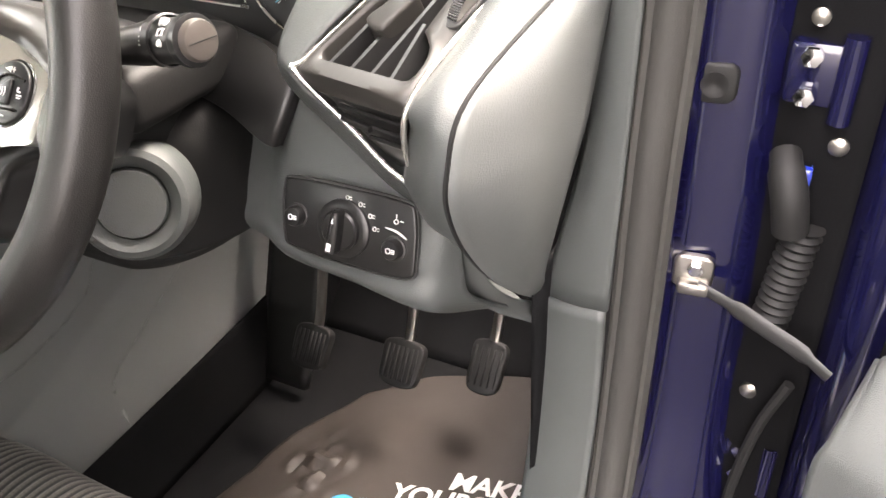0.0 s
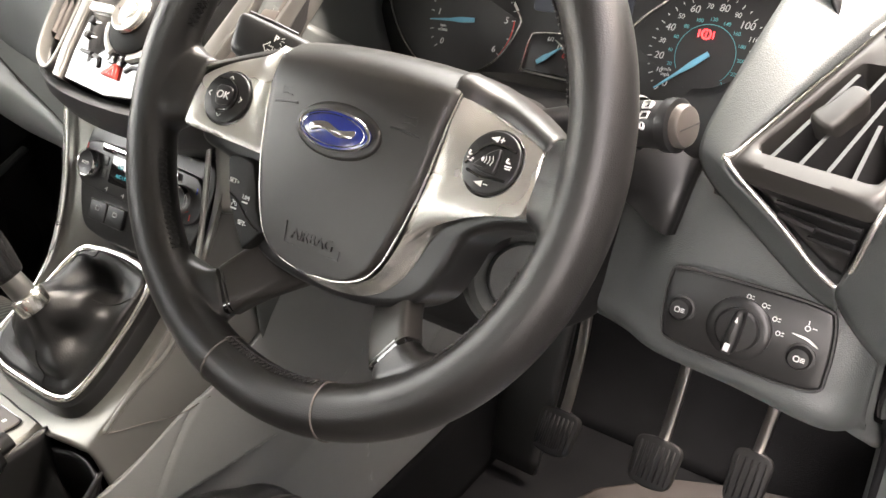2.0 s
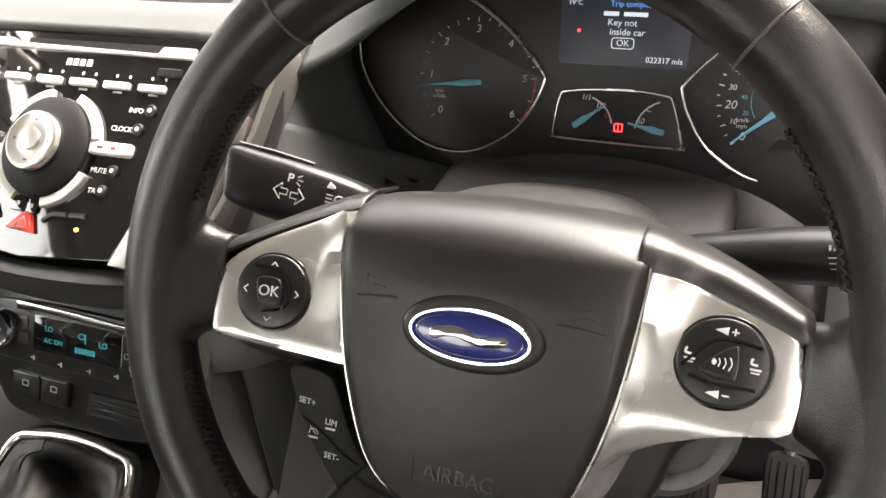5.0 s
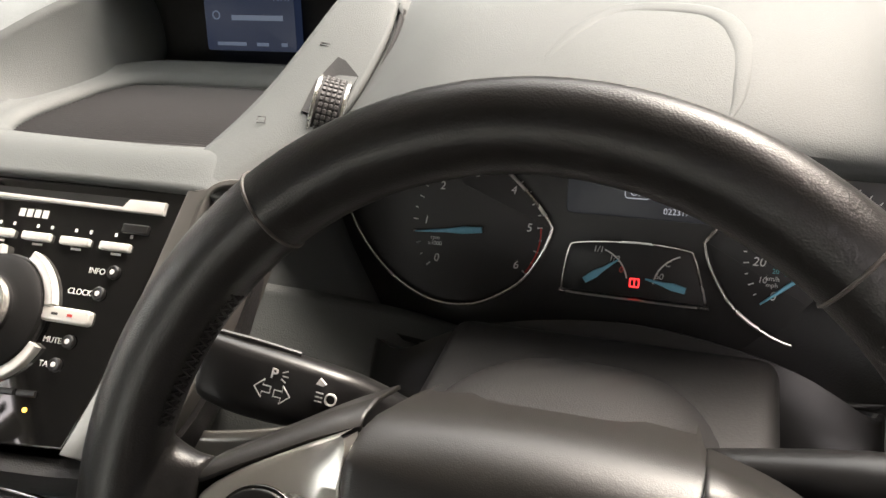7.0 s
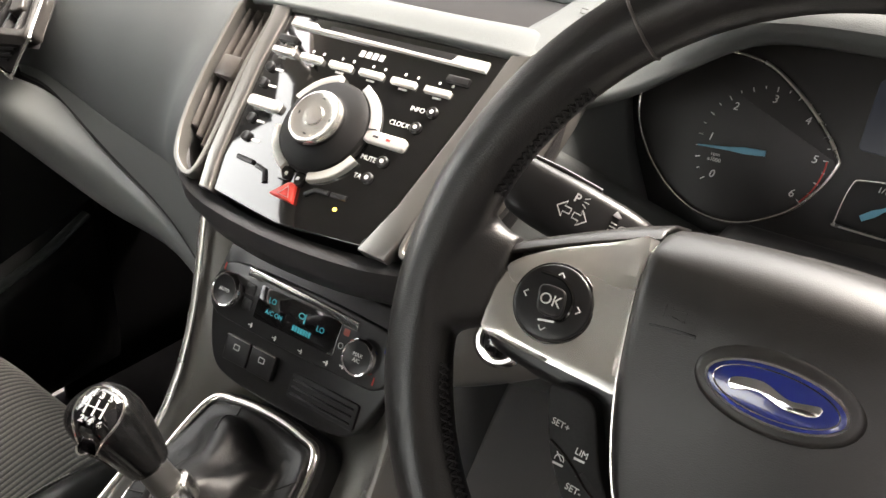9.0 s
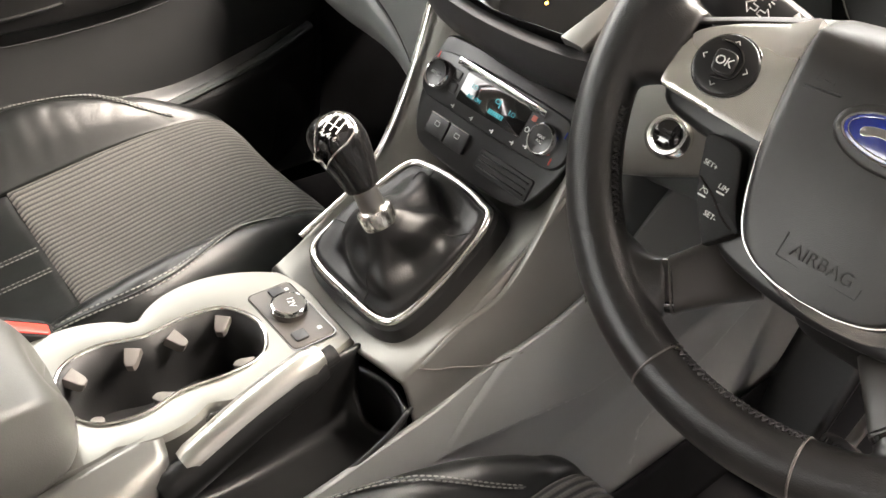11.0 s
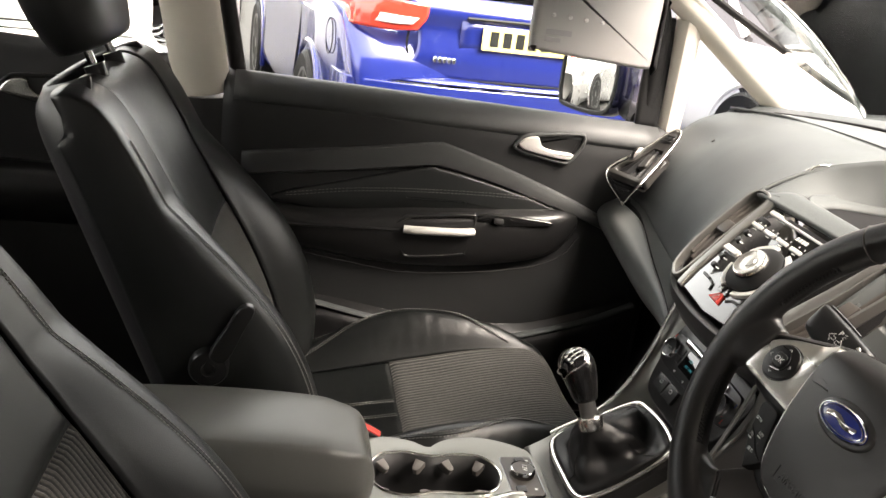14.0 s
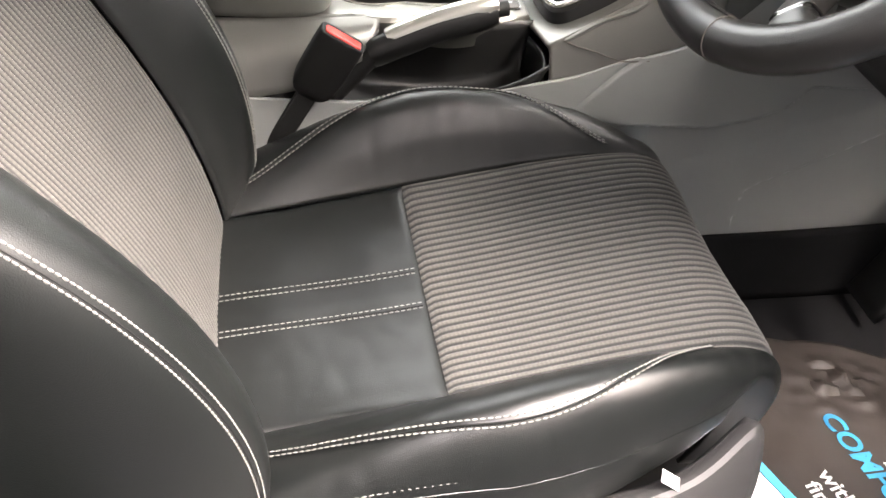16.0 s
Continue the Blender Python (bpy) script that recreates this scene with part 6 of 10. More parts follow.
    part("inner_side", skin([[r[0] for r in arm_rows[:5]], [(0.132, 0.412, 1.115), (0.122, 0.360, 1.113), (0.112, 0.312, 1.113), (0.105, 0.280, 1.114), (0.100, 0.245, 1.114)]], 8, 20), DARK, h, solid=0.004)
    part("passenger_wall", skin([[(-0.086, 0.470, 1.200), (-0.078, 0.480, 1.108)],
                                 [(-0.090, 0.412, 1.196), (-0.076, 0.440, 1.112)],
                                 [(-0.128, 0.348, 1.178), (-0.096, 0.350, 1.112)],
                                 [(-0.156, 0.300, 1.155), (-0.116, 0.290, 1.114)],
                                 [(-0.158, 0.250, 1.132), (-0.122, 0.246, 1.116)],
                                 [(-0.150, 0.205, 1.110), (-0.118, 0.210, 1.114)]], 22, 10), DASH, h, "sloping wall of the open tray", solid=0.004)
    part("screen_recess", skin([[(x, y + 0.003 * (1 - abs(x - 0.04) / 0.12), z) for x in (-0.084, 0.03, 0.158)] for y, z in ((0.414, 1.1905), (0.430, 1.1925), (0.462, 1.165), (0.455, 1.120), (0.425, 1.106))], 20, 16), RUBBER, h, "dark screen recess", solid=0.003)
    scr = part("screen", moved(plate(rounded(0.092, 0.054, 0.003), -0.012, 0.001, 0.0005), frame_at(0.028, 0.4465, 1.153, 80)), glowing("screen_blue", (0.008, 0.013, 0.028), 0.14), h, "small dim blue radio screen")
    f = frame_at(0.028, 0.4465, 1.153, 80)
    pale = glowing("screen_pale", (0.10, 0.13, 0.18), 0.07)
    letters("10:49", 0.0085, pale, scr, f @ pose(0.034, 0.0195, 0.0016), "screen_text")
    part("screen_text", moved(merge(box(0.032, 0.0035, 0.0004, (-0.025, 0.0195, 0.0013)), box(0.052, 0.0045, 0.0004, (0.008, 0.002, 0.0013)), box(0.030, 0.003, 0.0004, (-0.020, -0.021, 0.0013)), box(0.012, 0.003, 0.0004, (0.012, -0.021, 0.0013)), box(0.006, 0.003, 0.0004, (0.034, -0.021, 0.0013))), f), pale, scr)
    part("screen_tune_mark", moved(ring_plate(oval(0.004, 0.004, 18, (-0.034, 0.004)), 0.0010, 0.0009, 0.0016, 0.0001), f), pale, scr)
    # tray
    part("tray", skin([[(-0.090, 0.430, 1.108), (0.03, 0.430, 1.108), (0.135, 0.430, 1.108)], [(-0.098, 0.36, 1.106), (0.03, 0.36, 1.106), (0.126, 0.36, 1.106)], [(-0.116, 0.29, 1.106), (0.02, 0.29, 1.106), (0.112, 0.30, 1.106)], [(-0.110, 0.240, 1.109), (0.02, 0.240, 1.109), (0.104, 0.240, 1.109)]], 14, 12), TRAY, h, "ribbed rubber tray floor", solid=0.004)
    rib = [tube([(-0.092 - 0.22 * (0.385 - y), y, 1.1092), (0.124 - 0.16 * (0.385 - y), y, 1.1092)], 0.0012, 4) for y in np.arange(0.262, 0.385, 0.0042)]
    for g in rib:
        part("tray_rib", g, TRAY, h)
    foot = spline([(0.130, 0.404, 1.116), (0.03, 0.406, 1.116), (-0.050, 0.402, 1.117), (-0.086, 0.376, 1.118), (-0.107, 0.315, 1.118), (-0.110, 0.285, 1.118), (-0.104, 0.264, 1.117), (-0.090, 0.252, 1.114)], 50)
    rows = []
    for k, q in enumerate(foot):
        q = Vector(q)
        t = (Vector(foot[min(k + 1, 49)]) - Vector(foot[max(k - 1, 0)])).normalized()
        out = Vector((t.y, -t.x, 0))
        rows.append([tuple(q + out * d + Vector((0, 0, h))) for d, h in ((0.012, 0.0060), (0.009, 0.0042), (0.005, 0.0022), (0.0, 0.0008), (-0.006, -0.0005), (-0.011, -0.0050), (-0.013, -0.0100))])
    part("tray_ledge", grid(np.array(rows)), DASH, h, "rounded ledge round the tray", solid=0.002)
    part("front_shelf", skin([[(-0.118, 0.262, 1.112), (-0.05, 0.256, 1.112), (0.05, 0.252, 1.112), (0.108, 0.256, 1.112), (0.134, 0.262, 1.1210), (0.156, 0.268, 1.122)], [(-0.128, 0.235, 1.119), (-0.05, 0.230, 1.119), (0.05, 0.228, 1.119), (0.118, 0.232, 1.1185), (0.142, 0.236, 1.1130), (0.164, 0.240, 1.110)], [(-0.150, 0.196, 1.108), (-0.05, 0.197, 1.109), (0.05, 0.197, 1.109), (0.120, 0.197, 1.108), (0.142, 0.198, 1.104), (0.160, 0.206, 1.100)]], 14, 40), DASH, h, solid=0.005)
    # thumb wheels in their pockets on the arms
    for (x, y, z), axis in (((0.1760, 0.293, 1.1275), (0.90, 0.28, -0.32)), ((-0.160, 0.300, 1.131), (0.90, -0.30, 0.30))):
        m = Matrix.Translation((x, y, z)) @ Vector(axis).normalized().to_track_quat('Z', 'Y').to_matrix().to_4x4()
        tw = part("thumb_wheel", moved(lathe([(0.0250, -0.0095), (0.0262, -0.0088), (0.0262, 0.0088), (0.0250, 0.0095)], 48), m), RUBBER, h, "ribbed thumb wheel with chrome edges")
        for e in (-0.0100, 0.0100):
            part("chrome_edge", moved(tube([(0.0262 * math.cos(a), 0.0262 * math.sin(a), e) for a in np.linspace(0, 2 * math.pi, 48, endpoint=False)], 0.0016, 8, closed=True), m), BRIGHT, tw)
        part("wheel_knurling", merge(*[moved(box(0.0018, 0.0034, 0.0030, (0.0265, 0, dz), 0.0006, 1), pose(0, 0, 0, 0, 0, 9 * k)) for k in range(40) for dz in (-0.0055, -0.0018, 0.0018, 0.0055)]), TRAY, tw, at=m)
        if x > 0:
            pocket = [(0.166, 0.274, 1.1372), (0.1665, 0.300, 1.1500), (0.1750, 0.322, 1.1605), (0.1810, 0.321, 1.1585), (0.1940, 0.312, 1.1500), (0.1925, 0.290, 1.1390), (0.1880, 0.274, 1.1315)]
            n = Vector((0.18, -0.48, 0.86)).normalized()
            part("wheel_pocket", grid(np.array([[tuple(Vector(q) - n * 0.010) for q in pocket], [tuple(Vector(q) + n * 0.0012) for q in pocket], [tuple(Vector((0.179, 0.298, 1.1455)).lerp(Vector(q), 0.5) + n * 0.0005) for q in pocket], [(0.179, 0.298, 1.1455)] * 7]), False, True), RUBBER, arm, "dark pocket round the thumb wheel")
    return h


display_hood()


def climate():
    c = thing("climate_panel", "black climate control panel with two chrome-ringed knobs", "climate control", m=CLIMATE)
    o = spline([(-0.108, 0.020), (-0.100, 0.040), (-0.07, 0.044), (0, 0.046), (0.07, 0.044), (0.100, 0.040), (0.108, 0.020), (0.100, -0.025), (0.082, -0.062), (0.055, -0.072), (0.0, -0.074), (-0.055, -0.072), (-0.082, -0.062), (-0.100, -0.025)], 72, True)
    body = part("panel", plate(o, -0.040, -0.004, 0.003), SATIN_BLACK, c)
    up = spline([(-0.104, 0.000), (-0.094, 0.022), (-0.07, 0.028), (0, 0.029), (0.07, 0.027), (0.092, 0.022), (0.102, 0.000), (0.094, -0.020), (0.06, -0.024), (-0.06, -0.024), (-0.094, -0.020)], 60, True)
    part("control_face", plate(up, -0.006, 0.001, 0.002), SATIN_BLACK, c, "black control strip")
    for x, w, y in ((-0.0790, "AUTO", 0.002), (0.0735, "MAX\nA/C", -0.001)):
        k = part("temperature_knob", moved(lathe([(0.0150, -0.001), (0.0150, 0.009), (0.0140, 0.0105), (0.0128, 0.0100), (0.0001, 0.0098)], 40), pose(x, y, 0)), SATIN_BLACK, c, "black knob with a chrome ring")
        part("chrome_ring", moved(lathe([(0.0148, 0.0015), (0.0158, 0.0015), (0.0156, 0.009), (0.0140, 0.0112), (0.0130, 0.0106)], 40, False), pose(x, y, 0)), CHROME, k)
        letters(w, 0.0044, LABEL, k, pose(x, y, 0.0104), "knob_text")
    part("chrome_bar", plate(np.array([(-0.063, 0.0285), (-0.063, 0.0205), (-0.048, 0.0195), (-0.047, 0.0215), (0.040, 0.0195), (0.044, 0.0165), (0.062, 0.0160), (0.062, 0.0240), (0.0, 0.0270)]), -0.002, 0.0045, 0.0012), CHROME, c, "chrome bar over the display")
    d = part("display", plate(rounded(0.092, 0.030, 0.002, at=(-0.001, 0.0035)), -0.002, 0.0018, 0.0006), PIANO, c, "dark display with teal figures")
    teal = glowing("teal_figures", (0.02, 0.26, 0.30), 0.03)
    letters("LO", 0.0066, teal, d, pose(-0.030, 0.0085, 0.0021), "display_text")
    letters("LO", 0.0066, teal, d, pose(0.026, 0.0040, 0.0021), "display_text")
    letters("A/C ON", 0.0056, teal, d, pose(-0.0250, -0.0015, 0.0021), "display_text")
    part("fan_symbol", merge(ring_plate(oval(0.0036, 0.0026, 16, (0.004, 0.0080)), 0.0008, 0.001, 0.0022, 0.0001), box(0.001, 0.008, 0.0004, (0.008, 0.0065, 0.0021))), teal, d)
    part("fan_gauge", merge(*[box(0.0022, 0.0045, 0.0004, (-0.001 + 0.0030 * i, -0.0040, 0.0021)) for i in range(7)]), teal, d)
    for x, y in ((-0.058, 0.0100), (-0.057, -0.0030)):
        part("seat_button", plate(rounded(0.011, 0.0105, 0.002, at=(x, y)), -0.001, 0.0022, 0.001), SATIN_BLACK, c)
        part("button_mark", box(0.0030, 0.0040, 0.0003, (x, y, 0.0023)), DARK, c)
    for x, y in ((-0.047, -0.0185), (-0.018, -0.0195), (0.012, -0.0195), (0.040, -0.0185), (0.056, -0.0150)):
        part("button_mark", merge(box(0.0048, 0.0010, 0.0003, (x, y, 0.0012)), box(0.0014, 0.0040, 0.0003, (x + 0.0012, y, 0.0012))), LABEL, c)
    part("power_mark", ring_plate(oval(0.0026, 0.0026, 16, (0.0490, -0.0005)), 0.0006, 0.0, 0.0014, 0.0001), LABEL, c)
    part("heat_mark", plate(rounded(0.006, 0.0055, 0.001, at=(0.0510, 0.0115)), 0, 0.0014, 0.0002), material("dull_red", (0.28, 0.05, 0.03), 0.5), c)
    for x, y, mt in ((-0.094, 0.0195, RED), (0.091, 0.0125, BADGE_BLUE), (0.0885, -0.0150, RED)):
        part("arc_mark", moved(box(0.0014, 0.0065, 0.0004, (x, y, 0.0012)), Matrix.Identity(4)), mt, c)
    # rocker row and coin slot
    for x in (-0.0545, -0.0240):
        b = part("rocker_button", plate(rounded(0.0285, 0.0220, 0.002, at=(x, -0.0450)), -0.006, 0.0005, 0.0012), SATIN_BLACK, c, "black rocker button")
        part("rocker_edge", box(0.0275, 0.0012, 0.0012, (x, -0.0340, 0.0010), 0.0004, 1), STEEL, b)
        part("button_mark", ring_plate(rounded(0.0070, 0.0052, 0.001, at=(x, -0.0420)), 0.0008, 0.0, 0.0009, 0.0001), LABEL, b)
    part("coin_slot", plate(rounded(0.072, 0.022, 0.003, at=(0.046, -0.0490)), -0.006, -0.0015, 0.001), RUBBER, c)
    for dy in (-0.006, 0.0, 0.006):
        part("slot_rib", box(0.064, 0.0018, 0.003, (0.046, -0.0490 + dy, -0.0005), 0.0006, 1), SATIN_BLACK, c)
    # start button further to the driver's side
    return c


climate()

part("start_panel", skin([
    [(0.122, 0.104, 0.992), (0.165, 0.112, 0.990), (0.215, 0.134, 0.988), (0.262, 0.174, 0.986)],
    [(0.124, 0.097, 0.945), (0.168, 0.104, 0.942), (0.215, 0.126, 0.942), (0.262, 0.168, 0.946)],
    [(0.128, 0.088, 0.892), (0.162, 0.097, 0.898), (0.208, 0.121, 0.912), (0.254, 0.163, 0.926)],
    [(0.130, 0.096, 0.884), (0.162, 0.106, 0.890), (0.206, 0.130, 0.904), (0.250, 0.172, 0.918)]], 20, 24), STACK_GREY, dash, "satin grey panel round the start button", solid=0.003)

start_button = thing("start_button", "black start button in a chrome ring", "start button", m=Matrix.Translation((0.183, 0.104, 0.938)) @ pose(0, 0, 0, 62, 0, 12))
part("button", lathe([(0.0120, -0.01), (0.0120, 0.002), (0.0105, 0.003), (0.0001, 0.0026)], 32), PIANO, start_button)
part("bright_ring", lathe([(0.0122, -0.008), (0.0200, -0.006), (0.0196, -0.001), (0.0160, 0.0038), (0.0135, 0.0040), (0.0122, 0.0025)], 36, False), BRIGHT, start_button, "wide bright ring")
letters("START\nSTOP", 0.0040, DARK, start_button, pose(0, 0, 0.0032), "button_text")
# ---- centre console ----
from mathutils.bvhtree import BVHTree


def by_angle(o, c, n):
    """Points of the closed outline o at n even angles round c."""
    o = np.asarray(o, float) - np.asarray(c, float)
    a = np.unwrap(np.arctan2(o[:, 1], o[:, 0]))
    r = np.hypot(o[:, 0], o[:, 1])
    if a[-1] < a[0]:
        a, r = a[::-1], r[::-1]
    t = np.linspace(0, 2 * math.pi, n, endpoint=False)
    rr = np.interp(t, np.r_[a - 2 * math.pi, a, a + 2 * math.pi], np.r_[r, r, r])
    return np.c_[c[0] + rr * np.cos(t), c[1] + rr * np.sin(t)]


console = thing("centre_console", "metallic grey centre console between the front seats", "centre console", (0, -0.15, 0.4))
# raised front part that carries the gear lever, rising to the climate panel
part("front_body", skin([
    [(-0.150, 0.160, 0.72), (-0.126, 0.120, 0.90), (-0.116, 0.110, 0.955), (0.0, 0.190, 0.955), (0.124, 0.110, 0.955), (0.134, 0.120, 0.90), (0.150, 0.170, 0.72)],
    [(-0.142, 0.110, 0.70), (-0.120, 0.090, 0.87), (-0.112, 0.092, 0.890), (0.0, 0.160, 0.875), (0.120, 0.092, 0.890), (0.128, 0.090, 0.87), (0.148, 0.120, 0.71)],
    [(-0.135, 0.085, 0.68), (-0.112, 0.060, 0.825), (-0.100, 0.066, 0.824), (0.0, 0.110, 0.790), (0.110, 0.066, 0.824), (0.120, 0.060, 0.825), (0.145, 0.095, 0.70)],
    [(-0.120, 0.040, 0.66), (-0.104, 0.020, 0.772), (-0.088, 0.024, 0.772), (0.0, 0.040, 0.756), (0.098, 0.022, 0.774), (0.116, 0.020, 0.772), (0.140, 0.040, 0.68)],
    [(-0.108, -0.050, 0.64), (-0.100, -0.058, 0.716), (-0.086, -0.060, 0.722), (0.0, -0.060, 0.706), (0.096, -0.060, 0.722), (0.114, -0.058, 0.716), (0.134, -0.050, 0.66)],
    [(-0.102, -0.100, 0.62), (-0.098, -0.100, 0.692), (-0.084, -0.100, 0.702), (0.0, -0.100, 0.696), (0.095, -0.092, 0.703), (0.112, -0.088, 0.698), (0.130, -0.085, 0.66)]], 30, 48), CONSOLE_GREY, console, "metallic grey front of the console", solid=0.004)
for s, x0, x1 in ((-1, -0.106, -0.120), (1, 0.118, 0.128)):
    part("silver_strip", tube(spline([(x0 - 0.010 * (s < 0), 0.098, 0.960), (x0 + s * 0.002, 0.060, 0.850), (x0 + s * 0.002, 0.015, 0.772)] + ([(x0 - 0.002, -0.060, 0.722)] if s < 0 else [(0.1145, -0.028, 0.745), (0.1120, -0.070, 0.715)]), 24), 0.0036 if s < 0 else 0.0034, 8, flat=0.7), SILVER if s < 0 else CONSOLE_GREY, console, "bright strip along the console's edge" if s < 0 else "grey strip along the console's edge")
# cup holder deck
FINGER = material("finger_rubber", (0.15, 0.138, 0.125), 0.5, vary=0.06)
CUP = (-0.022, -0.248)
cup = by_angle(spline([(CUP[0], -0.340), (CUP[0] + 0.036, -0.325), (CUP[0] + 0.047, -0.292), (CUP[0] + 0.040, -0.252), (CUP[0] + 0.043, -0.210), (CUP[0] + 0.036, -0.174), (CUP[0], -0.158),
                       (CUP[0] - 0.036, -0.174), (CUP[0] - 0.043, -0.210), (CUP[0] - 0.038, -0.252), (CUP[0] - 0.047, -0.292), (CUP[0] - 0.036, -0.325)], 160, True), CUP, 80)
outer = by_angle(np.array([(-0.082, -0.098), (0.0, -0.092), (0.044, -0.094), (0.050, -0.16), (0.046, -0.24), (0.050, -0.32), (0.050, -0.385), (-0.088, -0.385), (-0.086, -0.25)]), CUP, 80)
mid = inset(outer, 0.004)
deck = part("cup_deck", grid(np.array([np.c_[outer, np.full(80, 0.670)], np.c_[outer, np.full(80, 0.7035)], np.c_[mid, np.full(80, 0.7085)], np.c_[inset(cup, -0.004), np.full(80, 0.7095)], np.c_[cup, np.full(80, 0.7080)]]), False, True), DECK, console, "satin silver deck round the cup holders")
part("cup_rim", tube([(x, y, 0.7095) for x, y in inset(cup, -0.0015)], 0.0021, 8, closed=True), BRIGHT, deck)
part("cup_well", grid(np.array([np.c_[cup, np.full(80, 0.7085)], np.c_[inset(cup, 0.003), np.full(80, 0.670)], np.c_[inset(cup, 0.006), np.full(80, 0.632)], np.c_[np.tile(CUP, (80, 1)) + (inset(cup, 0.006) - CUP) * 0.4, np.full(80, 0.630)], np.c_[np.tile(CUP, (80, 1)), np.full(80, 0.630)]]), False, True), DARK, console, "black double cup holder", solid=0.002)
for x, y, a in ((-0.052, -0.318, 40), (-0.052, -0.268, -35), (-0.052, -0.226, 35), (-0.050, -0.182, -40), (0.008, -0.322, 150), (0.010, -0.266, 205), (0.010, -0.190, 215)):
    part("cup_finger", moved(plate(np.array([(-0.008, -0.0075), (0.006, -0.0055), (0.010, -0.0030), (0.010, 0.0030), (0.006, 0.0055), (-0.008, 0.0075)]), -0.006, 0.004, 0.0015), Matrix.Translation((x, y, 0.699)) @ pose(0, 0, 0, 0, 22, a)), FINGER, console, "pale grey rubber cup finger")
# switch plate with the power socket
sp = thing("console_switch_plate", "grey switch plate with a round 12V socket cover", "switch plate", m=Matrix.Translation((-0.0165, -0.1265, 0.7085)) @ pose(0, 0, 0, 1.5, 0, 0))
part("plate", plate(rounded(0.089, 0.045, 0.006), -0.004, 0.003, 0.0012), TAUPE, sp)
part("plate_edge", tube([(x, y, 0.001) for x, y in rounded(0.0905, 0.0465, 0.0065)], 0.0009, 6, closed=True), PIANO, sp)
sk = part("socket_cover", moved(lathe([(0.0175, 0.001), (0.0178, 0.010), (0.0165, 0.0125), (0.0150, 0.0122), (0.0001, 0.0124)], 40), pose(-0.005, 0.001, 0)), TAUPE, sp, "round 12V socket cover")
part("chrome_ring", moved(lathe([(0.0176, 0.0085), (0.0182, 0.0090), (0.0172, 0.0124), (0.0158, 0.0130), (0.0152, 0.0122)], 40, False), pose(-0.005, 0.001, 0)), CHROME, sk)
letters("12V", 0.0095, LABEL, sk, pose(-0.005, 0.003, 0.0127, 0, 0, -12), "socket_lettering")
for x in (-0.034, 0.031):
    part("seat_heater_button", plate(rounded(0.013, 0.014, 0.002, at=(x, -0.009 if x > 0 else 0.004)), 0.001, 0.0052, 0.001), SATIN_BLACK, sp)
    part("button_mark", box(0.004, 0.004, 0.0003, (x, 0.012 if x > 0 else 0.015, 0.0031)), LABEL, sp)
# tray beside the handbrake, and the console's flank
part("brake_well", skin([
    [(0.048, -0.092, 0.706), (0.060, -0.100, 0.66), (0.085, -0.104, 0.640), (0.118, -0.100, 0.655), (0.128, -0.090, 0.690)],
    [(0.049, -0.13, 0.704), (0.056, -0.13, 0.635), (0.085, -0.13, 0.622), (0.122, -0.13, 0.632), (0.132, -0.13, 0.668)],
    [(0.047, -0.22, 0.702), (0.054, -0.22, 0.62), (0.085, -0.22, 0.612), (0.122, -0.22, 0.615), (0.134, -0.22, 0.640)],
    [(0.054, -0.32, 0.702), (0.062, -0.32, 0.64), (0.090, -0.32, 0.625), (0.122, -0.32, 0.618), (0.136, -0.32, 0.636)],
    [(0.064, -0.42, 0.700), (0.090, -0.42, 0.69), (0.110, -0.42, 0.668), (0.128, -0.42, 0.640), (0.140, -0.42, 0.60)]], 24, 24), SATIN_BLACK, console, "black well for the handbrake", solid=0.004)
part("well_front", skin([[(x, -0.0865 - 0.010 * ((x - 0.09) / 0.04) ** 2, z) for z in (0.57, 0.64, 0.685)] for x in (0.050, 0.075, 0.100, 0.126)], 12, 8), SATIN_BLACK, console, "black front wall of the well", solid=0.004)
part("rear_shoulder", skin([
    [(0.046, -0.285, 0.706), (0.070, -0.290, 0.700), (0.088, -0.300, 0.676)],
    [(0.052, -0.335, 0.707), (0.086, -0.338, 0.698), (0.112, -0.340, 0.668)],
    [(0.060, -0.395, 0.707), (0.100, -0.392, 0.694), (0.128, -0.385, 0.655)],
    [(0.064, -0.50, 0.707), (0.108, -0.50, 0.690), (0.136, -0.50, 0.640)]], 16, 12), CONSOLE_GREY, console, "metallic grey shoulder beside the armrest", solid=0.005)
flank = skin([
    [(0.134, -0.60, 0.66), (0.148, -0.60, 0.58), (0.165, -0.60, 0.36)],
    [(0.136, -0.30, 0.645), (0.150, -0.30, 0.56), (0.168, -0.30, 0.36)],
    [(0.132, -0.090, 0.670), (0.150, -0.08, 0.57), (0.172, -0.06, 0.36)],
    [(0.136, 0.000, 0.700), (0.160, 0.02, 0.58), (0.190, 0.04, 0.36)],
    [(0.145, 0.100, 0.745), (0.172, 0.12, 0.60), (0.215, 0.14, 0.36)],
    [(0.150, 0.200, 0.850), (0.178, 0.24, 0.64), (0.225, 0.28, 0.37)],
    [(0.150, 0.330, 0.900), (0.176, 0.38, 0.68), (0.215, 0.42, 0.40)],
    [(0.145, 0.700, 0.920), (0.160, 0.70, 0.70), (0.180, 0.70, 0.46)]], 170, 130)


def step(v, w):
    v = min(1, max(0, v / w + 0.5))
    return v * v * (3 - 2 * v)


